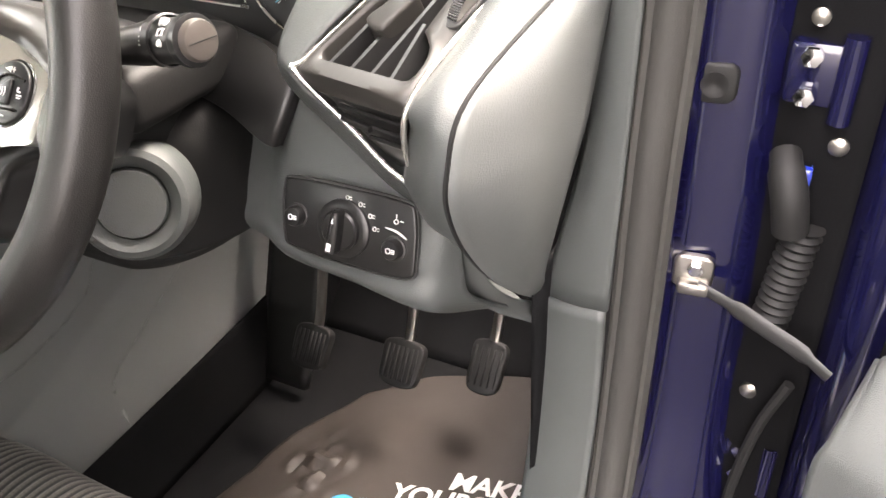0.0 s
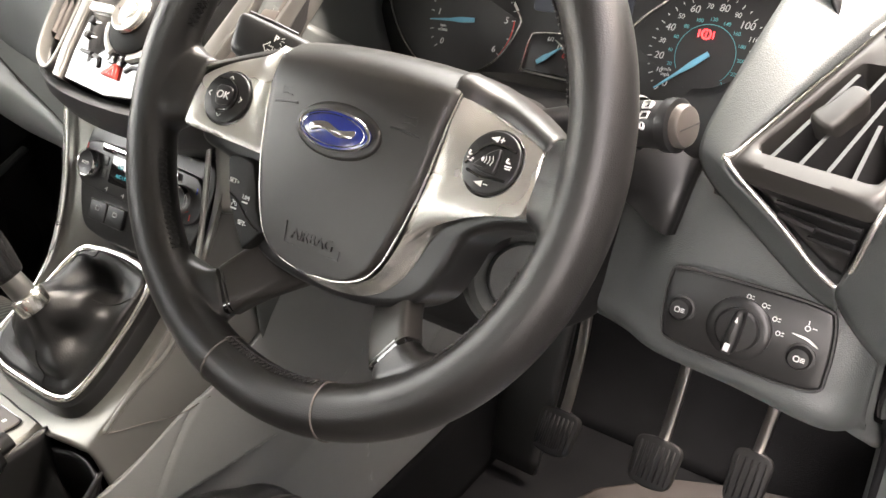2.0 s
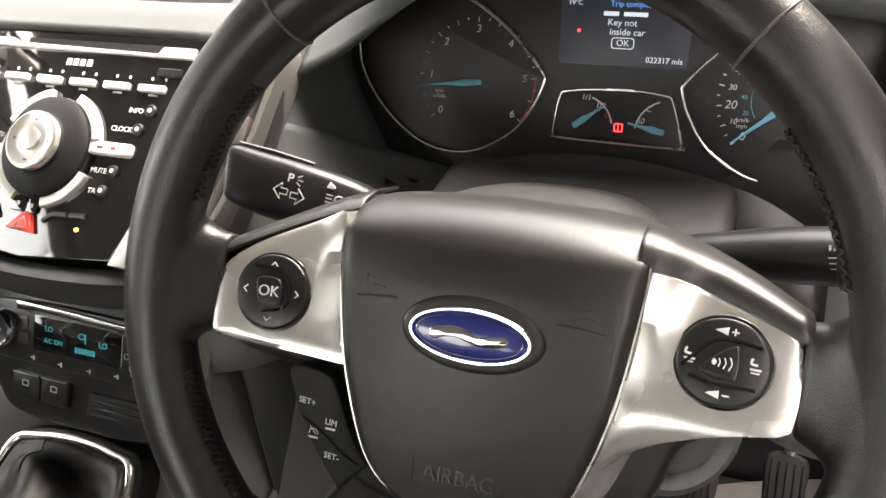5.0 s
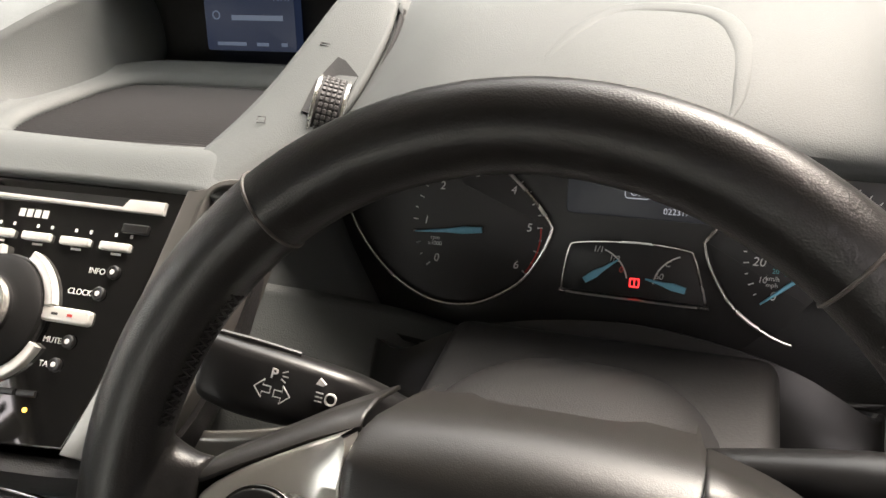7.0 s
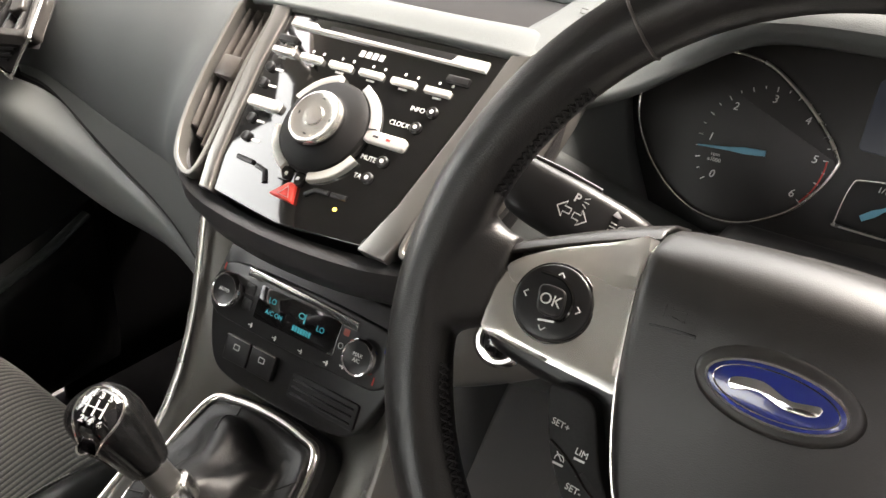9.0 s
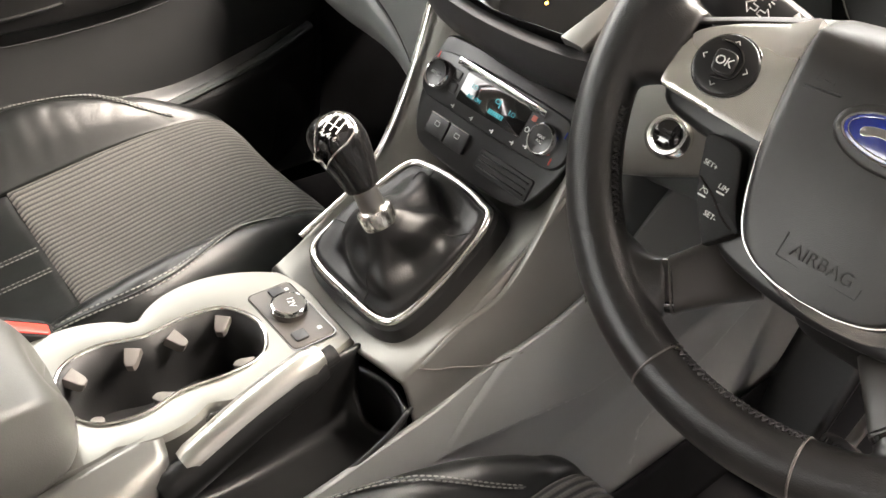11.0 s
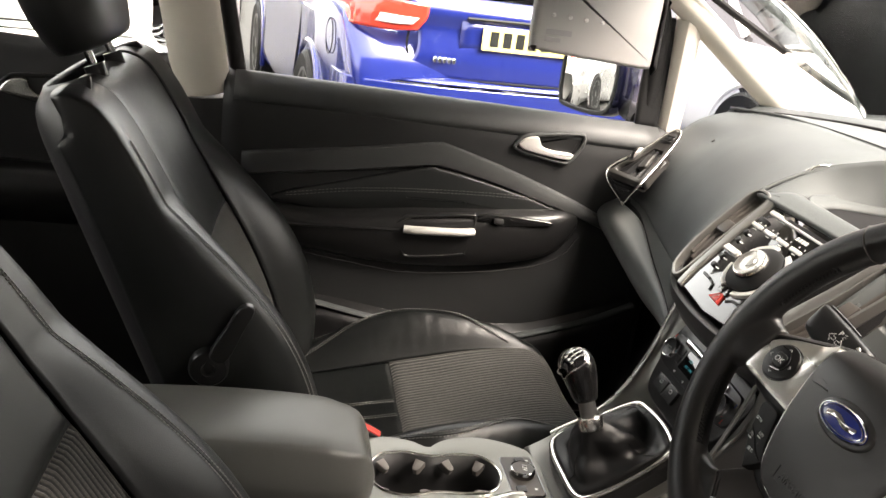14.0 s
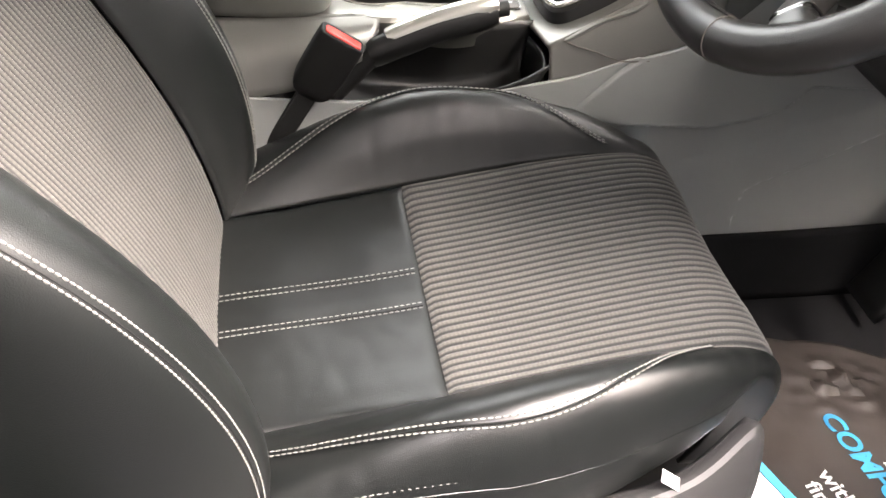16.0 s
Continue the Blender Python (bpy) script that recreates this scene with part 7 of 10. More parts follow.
def flank_relief(y, z):
    """Depth pressed into the flank: a knee panel below the crease, and a lower pocket by the carpet."""
    crease = np.interp(y, [-0.1, 0.014, 0.121, 0.186, 0.225, 0.245], [0.618, 0.620, 0.626, 0.643, 0.662, 0.690])
    arc = np.interp(y, [0.02, 0.092, 0.171, 0.260, 0.362, 0.5], [0.525, 0.556, 0.584, 0.624, 0.652, 0.68])
    pocket = np.interp(y, [0.195, 0.202, 0.219, 0.285, 0.373, 0.5], [0.40, 0.534, 0.548, 0.580, 0.621, 0.66])
    seam = np.interp(y, [-0.06, 0.0, 0.05, 0.12, 0.2], [0.622, 0.690, 0.735, 0.795, 0.86])
    d = 0.0085 * step(crease - z, 0.005) * step(z - arc, 0.030) + 0.0030 * step(z - seam, 0.006)
    d += 0.0150 * step(pocket - z, 0.012) * step(y - 0.200, 0.012)
    d += 0.0022 * math.exp(-((z - seam) / 0.0022) ** 2)
    return d * step(y + 0.05, 0.06)


part("side_panel", ([(x - flank_relief(y, z), y, z) for x, y, z in flank[0]], flank[1]), FLANK, console, "grey plastic flank of the console, paled for the door's light", solid=0.006)
part("knee_panel", skin([[(0.1475, y, z) for z in (0.68, 0.80, 0.935)] for y in (0.10, 0.25, 0.45)], 8, 8), LOW_DASH, console, "grey panel under the start button", solid=0.003)
part("carpet_side", skin([[(0.186 + (0.62 - z) * 0.178, y, z) for z in np.linspace(zt, 0.362, 5)] for y, zt in ((-0.10, 0.476), (0.06, 0.476), (0.15, 0.476), (0.30, 0.479), (0.48, 0.486), (0.70, 0.50))], 24, 10), CARPET, console, "black carpet along the foot of the console", solid=0.004)
# Thin pale line: the highlight along the panel joint, drawn as a part.
part("seam_highlight", tube(spline([(0.1125, -0.073, 0.7148), (0.1200, -0.057, 0.7115), (0.1245, -0.041, 0.7095), (0.1350, -0.004, 0.7020), (0.1420, 0.030, 0.7060)], 24), 0.0008, 6), SEAM_GREY, console)
part("left_side_panel", skin([
    [(-0.100, -0.60, 0.69), (-0.125, -0.60, 0.56), (-0.150, -0.60, 0.36)],
    [(-0.098, -0.20, 0.68), (-0.125, -0.20, 0.56), (-0.150, -0.20, 0.36)],
    [(-0.110, 0.02, 0.72), (-0.135, 0.04, 0.58), (-0.170, 0.05, 0.36)],
    [(-0.130, 0.14, 0.92), (-0.150, 0.20, 0.66), (-0.190, 0.25, 0.36)],
    [(-0.130, 0.60, 0.92), (-0.150, 0.60, 0.66), (-0.180, 0.60, 0.42)]], 24, 16), GREY, console, "grey flank facing the passenger", solid=0.006)
part("rear_box", box(0.150, 0.44, 0.30, (-0.015, -0.60, 0.54), 0.02), DARK, console, "dark storage box under the armrest")
# armrest lid
LID = [(0.0, 1.0), (0.45, 0.99), (0.68, 0.96), (0.76, 0.93), (0.82, 0.86), (0.93, 0.62), (0.985, 0.46), (1.0, 0.36), (0.99, 0.20), (0.95, 0.06), (0.86, 0.0), (0.4, 0.0)]
LID = LID + [(-x, z) for x, z in LID[::-1] if x > 0]
rows = []
for y, hw, zt, zb in ((-0.338, 0.030, 0.742, 0.720), (-0.343, 0.050, 0.760, 0.711), (-0.358, 0.068, 0.780, 0.707), (-0.385, 0.079, 0.790, 0.706), (-0.42, 0.083, 0.798, 0.707), (-0.50, 0.084, 0.804, 0.710), (-0.60, 0.083, 0.807, 0.713), (-0.70, 0.081, 0.805, 0.715)):
    rows.append([(-0.015 + hw * x, y - 0.010 * (1 - abs(x)) * (y > -0.345), zb + (zt - zb) * z) for x, z in LID])
arm = thing("armrest", "smooth dark grey leather armrest lid", "armrest", (-0.015, -0.5, 0.70))
part("lid", skin(rows, 44, 92, close_v=True, cap=True), material("armrest_leather", (0.105, 0.105, 0.096), 0.40, bump=0.12, size=900, kind="cells", vary=0.08), arm)


def gear_lever():
    g = thing("gear_lever", "black six-speed gear knob on a chrome collar and leather gaiter", "gear lever", (0.01, -0.03, 0.73))
    G = frame_at(0.004, -0.012, 0.770, 32)
    o = spline([(-0.062, 0.058), (-0.040, 0.069), (0.0, 0.073), (0.036, 0.070), (0.056, 0.060), (0.066, 0.0), (0.066, -0.052), (0.052, -0.071), (0.0, -0.074), (-0.050, -0.072), (-0.070, -0.058), (-0.069, 0.0)], 80, True)
    base = [np.c_[inset(o, -0.017), np.full(80, -0.045)], np.c_[inset(o, -0.014), np.full(80, -0.016)], np.c_[inset(o, -0.009), np.full(80, -0.003)], np.c_[inset(o, 0.001), np.full(80, 0.001)]]
    part("gaiter_base", moved(grid(np.array(base), False, True), G), SATIN_BLACK, g, "black raised base of the gaiter", solid=0.002)
    part("chrome_frame", moved(tube([(x, y, 0.0036) for x, y in inset(o, -0.0030)], 0.0042, 10, closed=True), G), BRIGHT, g, "bright frame round the gaiter")
    top = G.inverted() @ Vector((0.022, -0.060, 0.826))
    rings = []
    for f in np.linspace(0, 1, 20):
        ring = []
        s = 1 - f
        for k in range(80):
            ox, oy = o[k] * 0.975
            a = math.atan2(oy, ox)
            w = s ** 0.85
            x = top.x * (1 - w) + ox * w + 0.0105 * math.cos(a) * (1 - w)
            y = top.y * (1 - w) + oy * w + 0.0105 * math.sin(a) * (1 - w)
            z = top.z * f ** 1.35
            fold = math.sin(math.pi * min(1, f * 1.15)) * (0.0080 * math.sin(4 * a + 0.6) * (0.6 + 0.4 * math.sin(a)) + 0.0060 * abs(math.sin(3.5 * a + 2.5 * f)) * f + 0.0045 * math.sin(2 * a + 9 * f))
            fold += 0.008 * math.exp(-((f - 0.12) / 0.10) ** 2)
            ring.append((x + fold * 0.8 * math.cos(a), y + fold * 0.8 * math.sin(a), z + fold * 0.9))
        rings.append(ring)
    part("gaiter", moved(grid(np.array(rings), False, True), G), GAITER, g, "creased black leather gaiter", angle=80)
    for k in (9, 29, 50, 70):
        part("gaiter_seam", moved(tube([tuple(Vector(r[k]) + Vector((0, 0, 0.0006))) for r in rings[:12]], 0.0007, 5), G), DARK_THREAD, g)
    # collar and knob
    ax = Vector((-0.025, -0.018, 0.056)).normalized()
    m = Matrix.Translation((0.0235, -0.061, 0.822)) @ ax.to_track_quat('Z', 'Y').to_matrix().to_4x4()
    part("collar", moved(lathe([(0.0160, -0.006), (0.0168, -0.003), (0.0168, 0.0080), (0.0158, 0.0105), (0.0135, 0.0115), (0.0118, 0.0120)], 40), m), BRIGHT, g, "turned chrome collar")
    part("stem", moved(lathe([(0.0112, 0.008), (0.0118, 0.012), (0.0112, 0.030), (0.0100, 0.046)], 32), m), material("grey_stem", (0.20, 0.20, 0.19), 0.32, metal=0.9, vary=0.05), g, "satin metal stem")
    rows = []
    for h, rx, ry, dx, dy in ((0.031, 0.0105, 0.0110, 0, 0), (0.033, 0.0150, 0.0155, 0, 0), (0.042, 0.0172, 0.0180, 0, 0), (0.052, 0.0190, 0.0205, 0, 0), (0.066, 0.0212, 0.0240, 0, -0.001), (0.080, 0.0222, 0.0255, 0, -0.002), (0.092, 0.0200, 0.0230, 0, -0.003), (0.100, 0.0140, 0.0160, 0, -0.003), (0.103, 0.0060, 0.0070, 0, -0.003)):
        rows.append([tuple(m @ Vector((dx + rx * math.cos(a), dy + ry * math.sin(a), h))) for a in np.linspace(0, 2 * math.pi, 30, endpoint=False)])
    shape = skin(rows, 28, 48, close_v=True, cap=True)
    kn = part("knob", shape, material("gloss_knob", (0.007, 0.007, 0.007), 0.20, coat=0.3, vary=0.1), g, "black gear knob with a gloss face")
    # shift diagram faces up and back
    nrm = Vector((0.36, -0.46, 0.81)).normalized()
    kc = m @ Vector((0, -0.001, 0.079))
    fx = (Vector((1, 0.25, 0)) - nrm * nrm.dot(Vector((1, 0.25, 0)))).normalized()
    fm = Matrix.Translation(kc + nrm * 0.0232) @ Matrix((fx, nrm.cross(fx), nrm)).transposed().to_4x4()
    # a gloss face in the shape of a drop, laid on the knob's surface, with a bright loop round it
    drop = spline([(0.0, 0.0150), (0.0105, 0.0130), (0.0150, 0.0045), (0.0145, -0.0060), (0.0095, -0.0170), (0.0035, -0.0270), (0.0, -0.0290), (-0.0035, -0.0270), (-0.0095, -0.0170), (-0.0145, -0.0060), (-0.0150, 0.0045), (-0.0105, 0.0130)], 60, True)
    tree = BVHTree.FromPolygons([Vector(v) for v in shape[0]], shape[1])

    def laid(x, y, lift):
        hit = tree.ray_cast(fm @ Vector((x, y, 0.04)), -nrm)[0] or (fm @ Vector((x, y, -0.012)))
        return tuple(hit + nrm * lift)
    cap = part("gloss_face", grid(np.array([[laid(x * f, y * f, 0.0012 - 0.0010 * f ** 6) for x, y in drop] for f in (0.02, 0.3, 0.55, 0.75, 0.9, 1.0)]), False, True), PIANO, kn, "smooth black face")
    part("bright_loop", tube([laid(x, y, 0.0004) for x, y in drop], 0.0011, 6, closed=True), BRIGHT, cap)
    zl = (fm.inverted() @ Vector(laid(0, 0, 0.0018))).z
    dz = [(x, y, (fm.inverted() @ Vector(laid(x, y, 0.0022))).z) for x, y in ((-0.006, 0.0088), (0, 0.0088), (0.006, 0.0088), (-0.006, -0.0088), (0, -0.0088), (0.006, -0.0088))]
    fm0 = fm
    fm = fm @ Matrix.Translation((0, 0, zl))
    part("diagram", moved(merge(*[tube([(x, -0.0055, 0), (x, 0.0055, 0)], 0.0007, 5) for x in (-0.006, 0, 0.006)], tube([(-0.010, 0, 0), (0.006, 0, 0)], 0.0005, 5), tube([(-0.010, 0, 0), (-0.010, 0.005, 0)], 0.0005, 5)), fm), LABEL, kn, "white shift pattern")
    for tx, (x, y, z) in zip("135246", dz):
        letters(tx, 0.0062, LABEL, kn, fm0 @ pose(x, y, z), "gear_number", 0.0003, bold=0.0002)
    return g


gear_lever()

brake = thing("handbrake", "silver-topped handbrake lever with a black button", "handbrake", (0.08, -0.28, 0.64))
p = spline([(0.084, -0.300, 0.676), (0.083, -0.265, 0.692), (0.079, -0.215, 0.712), (0.073, -0.150, 0.728)], 16)
part("grip", tube(p, [0.0150, 0.0160, 0.0160] + [0.0160] * 11 + [0.0150, 0.0120], 14, flat=1.15), SATIN_BLACK, brake)
top = [(x - 0.003, y, z + 0.0095) for x, y, z in p[3:]]
part("silver_top", tube(top, [0.0125] + [0.0145] * (len(top) - 2) + [0.0105], 16, flat=0.95), SILVER, brake, "satin silver upper grip")
part("release_button", tube([(0.0725, -0.150, 0.7310), (0.071, -0.136, 0.7335)], 0.0085, 16, flat=1.1), RUBBER, brake, "ribbed black release button")
part("lever_stem", tube([(0.084, -0.295, 0.680), (0.098, -0.345, 0.63)], 0.014, 10), RUBBER, brake)


def buckle(top, foot, m=None):
    """A buckle on a stiff strap from foot up to top; its slot faces up along the strap."""
    top, foot = Vector(top), Vector(foot)
    z = (top - foot).normalized()
    x = (Vector((0.15, 1.0, -0.20)) - z * z.dot(Vector((0.15, 1.0, -0.20)))).normalized()
    b = thing("seat_belt_buckle", "black seat belt buckle with a red release button", "seat belt buckle", m=Matrix.Translation(top) @ Matrix((x, z.cross(x), z)).transposed().to_4x4(), group="seat belt buckles")
    rows = []
    for h, hx, hy in ((0.0, 0.0245, 0.0125), (-0.004, 0.0262, 0.0140), (-0.03, 0.0265, 0.0145), (-0.065, 0.0250, 0.0140), (-0.078, 0.0200, 0.0110), (-0.084, 0.0130, 0.0075)):
        rows.append([(hx * math.copysign(abs(math.cos(a)) ** 0.35, math.cos(a)), hy * math.copysign(abs(math.sin(a)) ** 0.45, math.sin(a)), h) for a in np.linspace(0, 2 * math.pi, 32, endpoint=False)])
    part("case", skin(rows, 24, 48, close_v=True, cap=True), MATTE, b)
    part("red_button", plate(rounded(0.043, 0.0150, 0.003, at=(0.0, -0.003)), -0.004, 0.0022, 0.0016), RED, b, "translucent red release button")
    part("slot", box(0.040, 0.0035, 0.002, (0, 0.0080, 0.0003)), RUBBER, b)
    part("stem", plate(rounded(0.024, 0.008, 0.003), -(top - foot).length, -0.075, 0.002), RUBBER, b)
    return b


buckle((0.149, -0.341, 0.737), (0.146, -0.428, 0.565))
buckle((-0.122, -0.335, 0.716), (-0.122, -0.412, 0.556))
part("lid_seam", tube([(-0.015 + 0.0815 * math.copysign(abs(math.cos(a)) ** 0.45, math.cos(a)), -0.52 + 0.172 * math.copysign(abs(math.sin(a)) ** 0.35, math.sin(a)), 0.733) for a in np.linspace(0, 2 * math.pi, 64, endpoint=False)], 0.0014, 6, closed=True), DARK, arm, "dark joint round the lid")
part("latch", box(0.030, 0.006, 0.012, (-0.015, -0.3465, 0.7180), 0.002), SATIN_BLACK, arm, "black lid latch")
# ---- seats ----
CUSHION_LINE = [(-0.56, 0.545), (-0.46, 0.561), (-0.36, 0.574), (-0.28, 0.587), (-0.20, 0.604), (-0.12, 0.624), (-0.05, 0.638), (-0.005, 0.641), (0.030, 0.627), (0.050, 0.590), (0.052, 0.530), (0.045, 0.490)]
BOLSTER = [(0.0, -0.004), (0.06, -0.002), (0.11, 0.002), (0.146, 0.008), (0.175, 0.030), (0.200, 0.043), (0.222, 0.044), (0.243, 0.030), (0.256, 0.000), (0.258, -0.045), (0.250, -0.090)]


class SeatForm:
    """The upholstered surface: a line from back to front, and a cross-section with side bolsters."""

    def __init__(self, line, cross, side):
        self.line = spline(line, 400)
        d = np.r_[0, np.cumsum(np.linalg.norm(np.diff(self.line, axis=0), axis=1))]
        self.len, self.d = d[-1], d
        self.cross = spline(cross, 300)
        e = np.r_[0, np.cumsum(np.linalg.norm(np.diff(self.cross, axis=0), axis=1))]
        self.wid, self.e = e[-1], e
        self.side = side
        self.round_off = 0.0

    def at(self, v, u, lift=0.0):
        """v: metres along the line; u: metres across from the middle, along the section."""
        y, z = (np.interp(v, self.d, self.line[:, k]) for k in (0, 1))
        h = 0.002
        y1, z1 = (np.interp(v + h, self.d, self.line[:, k]) for k in (0, 1))
        y0, z0 = (np.interp(v - h, self.d, self.line[:, k]) for k in (0, 1))
        t = Vector((0, y1 - y0, z1 - z0)).normalized()
        n = Vector((0, -t.z, t.y))
        x, dz = (np.interp(abs(u), self.e, self.cross[:, k]) for k in (0, 1))
        bw, bh = self.side(v / self.len)
        x = x if x < 0.147 else 0.147 + (x - 0.147) * bw
        dz = dz * bh if dz > 0 else dz
        y -= self.round_off * max(0, (v / self.len - 0.66) / 0.34) * min(1, max(0, (x - 0.147) / 0.03))
        return Vector((math.copysign(x, u), y, z)) + n * (dz + lift)

    def sheet(self, v0, v1, u0, u1, nv, nu, lift=0.0, rib=0.0, pitch=0.007, rim=0.0):
        """A piece of the surface, with its edges tucked in by rim, with lengthwise ribs."""
        us, vs_ = np.linspace(u0, u1, nu), np.linspace(v0, v1, nv)
        rows = []
        for v in vs_:
            row = []
            for u in us:
                d = min(u - u0, u1 - u, v - v0, v1 - v)
                tuck = -rim * math.exp(-max(d, 0) / 0.005)
                w = rib * 0.5 * (math.cos(2 * math.pi * u / pitch)) if rib else 0.0
                row.append(tuple(self.at(v, u, lift + tuck + w)))
            rows.append(row)
        return np.array(rows), us, vs_


def add_uv(ob, us, vs_, pitch):
    uv = ob.data.uv_layers.new(name="ribs")
    nu = len(us)
    for loop in ob.data.loops:
        k = loop.vertex_index
        uv.data[loop.index].uv = (us[k % nu] / pitch, vs_[k // nu] / 0.0042)


def ribbed(name, form, v0, v1, u0, u1, parent, label, pitch=0.0086):
    n = int((u1 - u0) / pitch * 7)
    p, us, vs_ = form.sheet(v0, v1, u0, u1, 60, n, 0.0025, 0.0022, pitch, 0.006)
    ob = part(name, grid(p), CLOTH, parent, label, angle=180)
    add_uv(ob, us, vs_, pitch)
    return ob


def seat(name, label, x, dy, dz, headrest):
    s = thing(name, label, "car seat", m=pose(x, dy, dz), group="front seats")
    # cushion
    c = SeatForm(CUSHION_LINE, BOLSTER, lambda f: (1.0 - 0.74 * min(1, max(0, (f - 0.42) / 0.36)) ** 1.35, 0.10 + 1.70 * math.sin(math.pi * min(1, max(0, (f - 0.11) / 0.66))) ** 1.1))
    c.round_off = 0.035
    V0, VS, VF = 0.02, 0.287, c.len
    W = 0.147
    pc = c.sheet(V0, VS, -W, W, 60, 70, 0.0, rim=0.005)[0]
    for q in pc.reshape(-1, 3):
        q[2] += 0.0022 * noise.noise(Vector((q[0] * 9 + x, q[1] * 16, 2))) + 0.0010 * abs(noise.noise(Vector((q[0] * 22, q[1] * 34, 5 + x))))
    cush = part("cushion_centre_rear", grid(pc), LEATHER, s, "black leather rear of the cushion")
    ribbed("cushion_cloth", c, VS, VF - 0.03, -W, W, s, "grey ribbed cloth cushion panel")
    for k in (-1, 1):
        u0, u1 = (W, 0.340) if k > 0 else (-0.340, -W)
        p = c.sheet(V0, VF, u0, u1, 130, 50, 0.001)[0]
        for i in range(p.shape[0]):
            for j in range(p.shape[1]):
                q = p[i, j]
                f = min(1, abs(abs(q[0]) - 0.147) / 0.02)
                wr = 0.0005 * f * math.sin(q[1] * 95 + 6 * math.sin(q[1] * 23 + k)) * math.exp(-((q[1] + 0.2) / 0.12) ** 2) + 0.0010 * f * noise.noise(Vector(q) * 14) - 0.0011 * f * math.exp(-((noise.noise(Vector((q[0] * 7 + k, q[1] * 13, 3))) - 0.1) / 0.05) ** 2)
                p[i, j, 2] += wr
                g = abs(abs(q[0]) - 0.147)
                p[i, j, 2] -= 0.005 * math.exp(-g / 0.004)
        b = part("cushion_bolster", grid(p), LEATHER, s, "black leather side bolster", solid=0.004)
        seam = spline([(0.06, 0.172), (0.117, 0.188), (0.17, 0.206), (0.231, 0.223), (0.30, 0.236), (0.364, 0.242), (0.415, 0.236), (0.458, 0.218), (0.505, 0.182), (0.530, 0.158)], 90)
        for du in (-0.0032, 0.0032):
            part("stitching", stitch_geom([tuple(c.at(v, k * (u + du), 0.0072)) for v, u in seam], r=0.0009), THREAD, b)
        part("seam", tube([tuple(c.at(v, k * u, 0.0058)) for v, u in seam], 0.0013, 6), LEATHER, b)
        rim = spline([(0.10, 0.256), (0.22, 0.268), (0.34, 0.281), (0.46, 0.300), (0.53, 0.316), (0.575, 0.318)], 90)
        part("piping", tube([tuple(c.at(v, k * u, 0.0030)) for v, u in rim], 0.0022, 8), LEATHER, b, "rounded leather piping")
        part("stitching", stitch_geom([tuple(c.at(v, k * (u - 0.006), 0.0048)) for v, u in rim]), THREAD, b)
    for u in (-0.026, 0.022):
        for du in (-0.0035, 0.0035):
            part("stitching", stitch_geom([tuple(c.at(v, u + du, 0.0012)) for v in np.linspace(0.08, VS - 0.004, 40)]), THREAD, cush)
        part("crease", tube([tuple(c.at(v, u, 0.0004)) for v in np.linspace(0.08, VS - 0.004, 30)], 0.0012, 6), LEATHER, cush)
    # base
    part("base", skin([[(k * 0.238, y, 0.500) for k in (-1, 0, 1)] if z > 1 else [(-0.245, y, zz), (-0.245, y, zz - 0.11), (0, y, zz - 0.14), (0.245, y, zz - 0.11), (0.245, y, zz)] for y, zz, z in ((-0.52, 0.50, 0), (-0.2, 0.505, 0), (0.0, 0.52, 0), (0.045, 0.52, 0))], 10, 24), SATIN_BLACK, s, "black plastic seat base", solid=0.01)
    for k in (-1, 1):
        part("side_skirt", skin([[(k * 0.240, -0.56, 0.525), (k * 0.256, -0.56, 0.530), (k * 0.266, -0.56, 0.47), (k * 0.262, -0.56, 0.40)], [(k * 0.240, -0.30, 0.540), (k * 0.262, -0.30, 0.546), (k * 0.274, -0.30, 0.48), (k * 0.268, -0.30, 0.40)], [(k * 0.232, -0.10, 0.565), (k * 0.254, -0.10, 0.571), (k * 0.268, -0.09, 0.50), (k * 0.262, -0.08, 0.41)], [(k * 0.190, 0.000, 0.590), (k * 0.210, 0.004, 0.596), (k * 0.232, 0.012, 0.52), (k * 0.228, 0.015, 0.43)]], 30, 18), TRAY, s, "dark grey plastic skirt", solid=0.005)
    if x > 0:
        part("seat_tag", moved(box(0.024, 0.012, 0.0012, (0, 0, 0), 0.0004), Matrix.Translation((0.2425, -0.098, 0.5870)) @ pose(0, 0, 0, 20, 35, 80)), WHITE, s, "small white tag")
    for k in (-1, 1):
        part("seat_rail", box(0.045, 0.56, 0.045, (k * 0.20, -0.24, 0.378), 0.006), STEEL, s)
    # backrest
    L = radians(26 if x > 0 else 23.2)
    dirb, nb = Vector((0, -math.sin(L), math.cos(L))), Vector((0, math.cos(L), math.sin(L)))
    org = Vector((0, -0.470, 0.535))
    bl = []
    for h, bulge in ((-0.03, -0.02), (0.05, 0.006), (0.15, 0.022), (0.27, 0.026), (0.40, 0.018), (0.55, 0.006), (0.640, -0.008), (0.672, -0.026), (0.684, -0.052), (0.672, -0.080)):
        q = org + dirb * h + nb * bulge
        bl.append((-q.y, q.z))
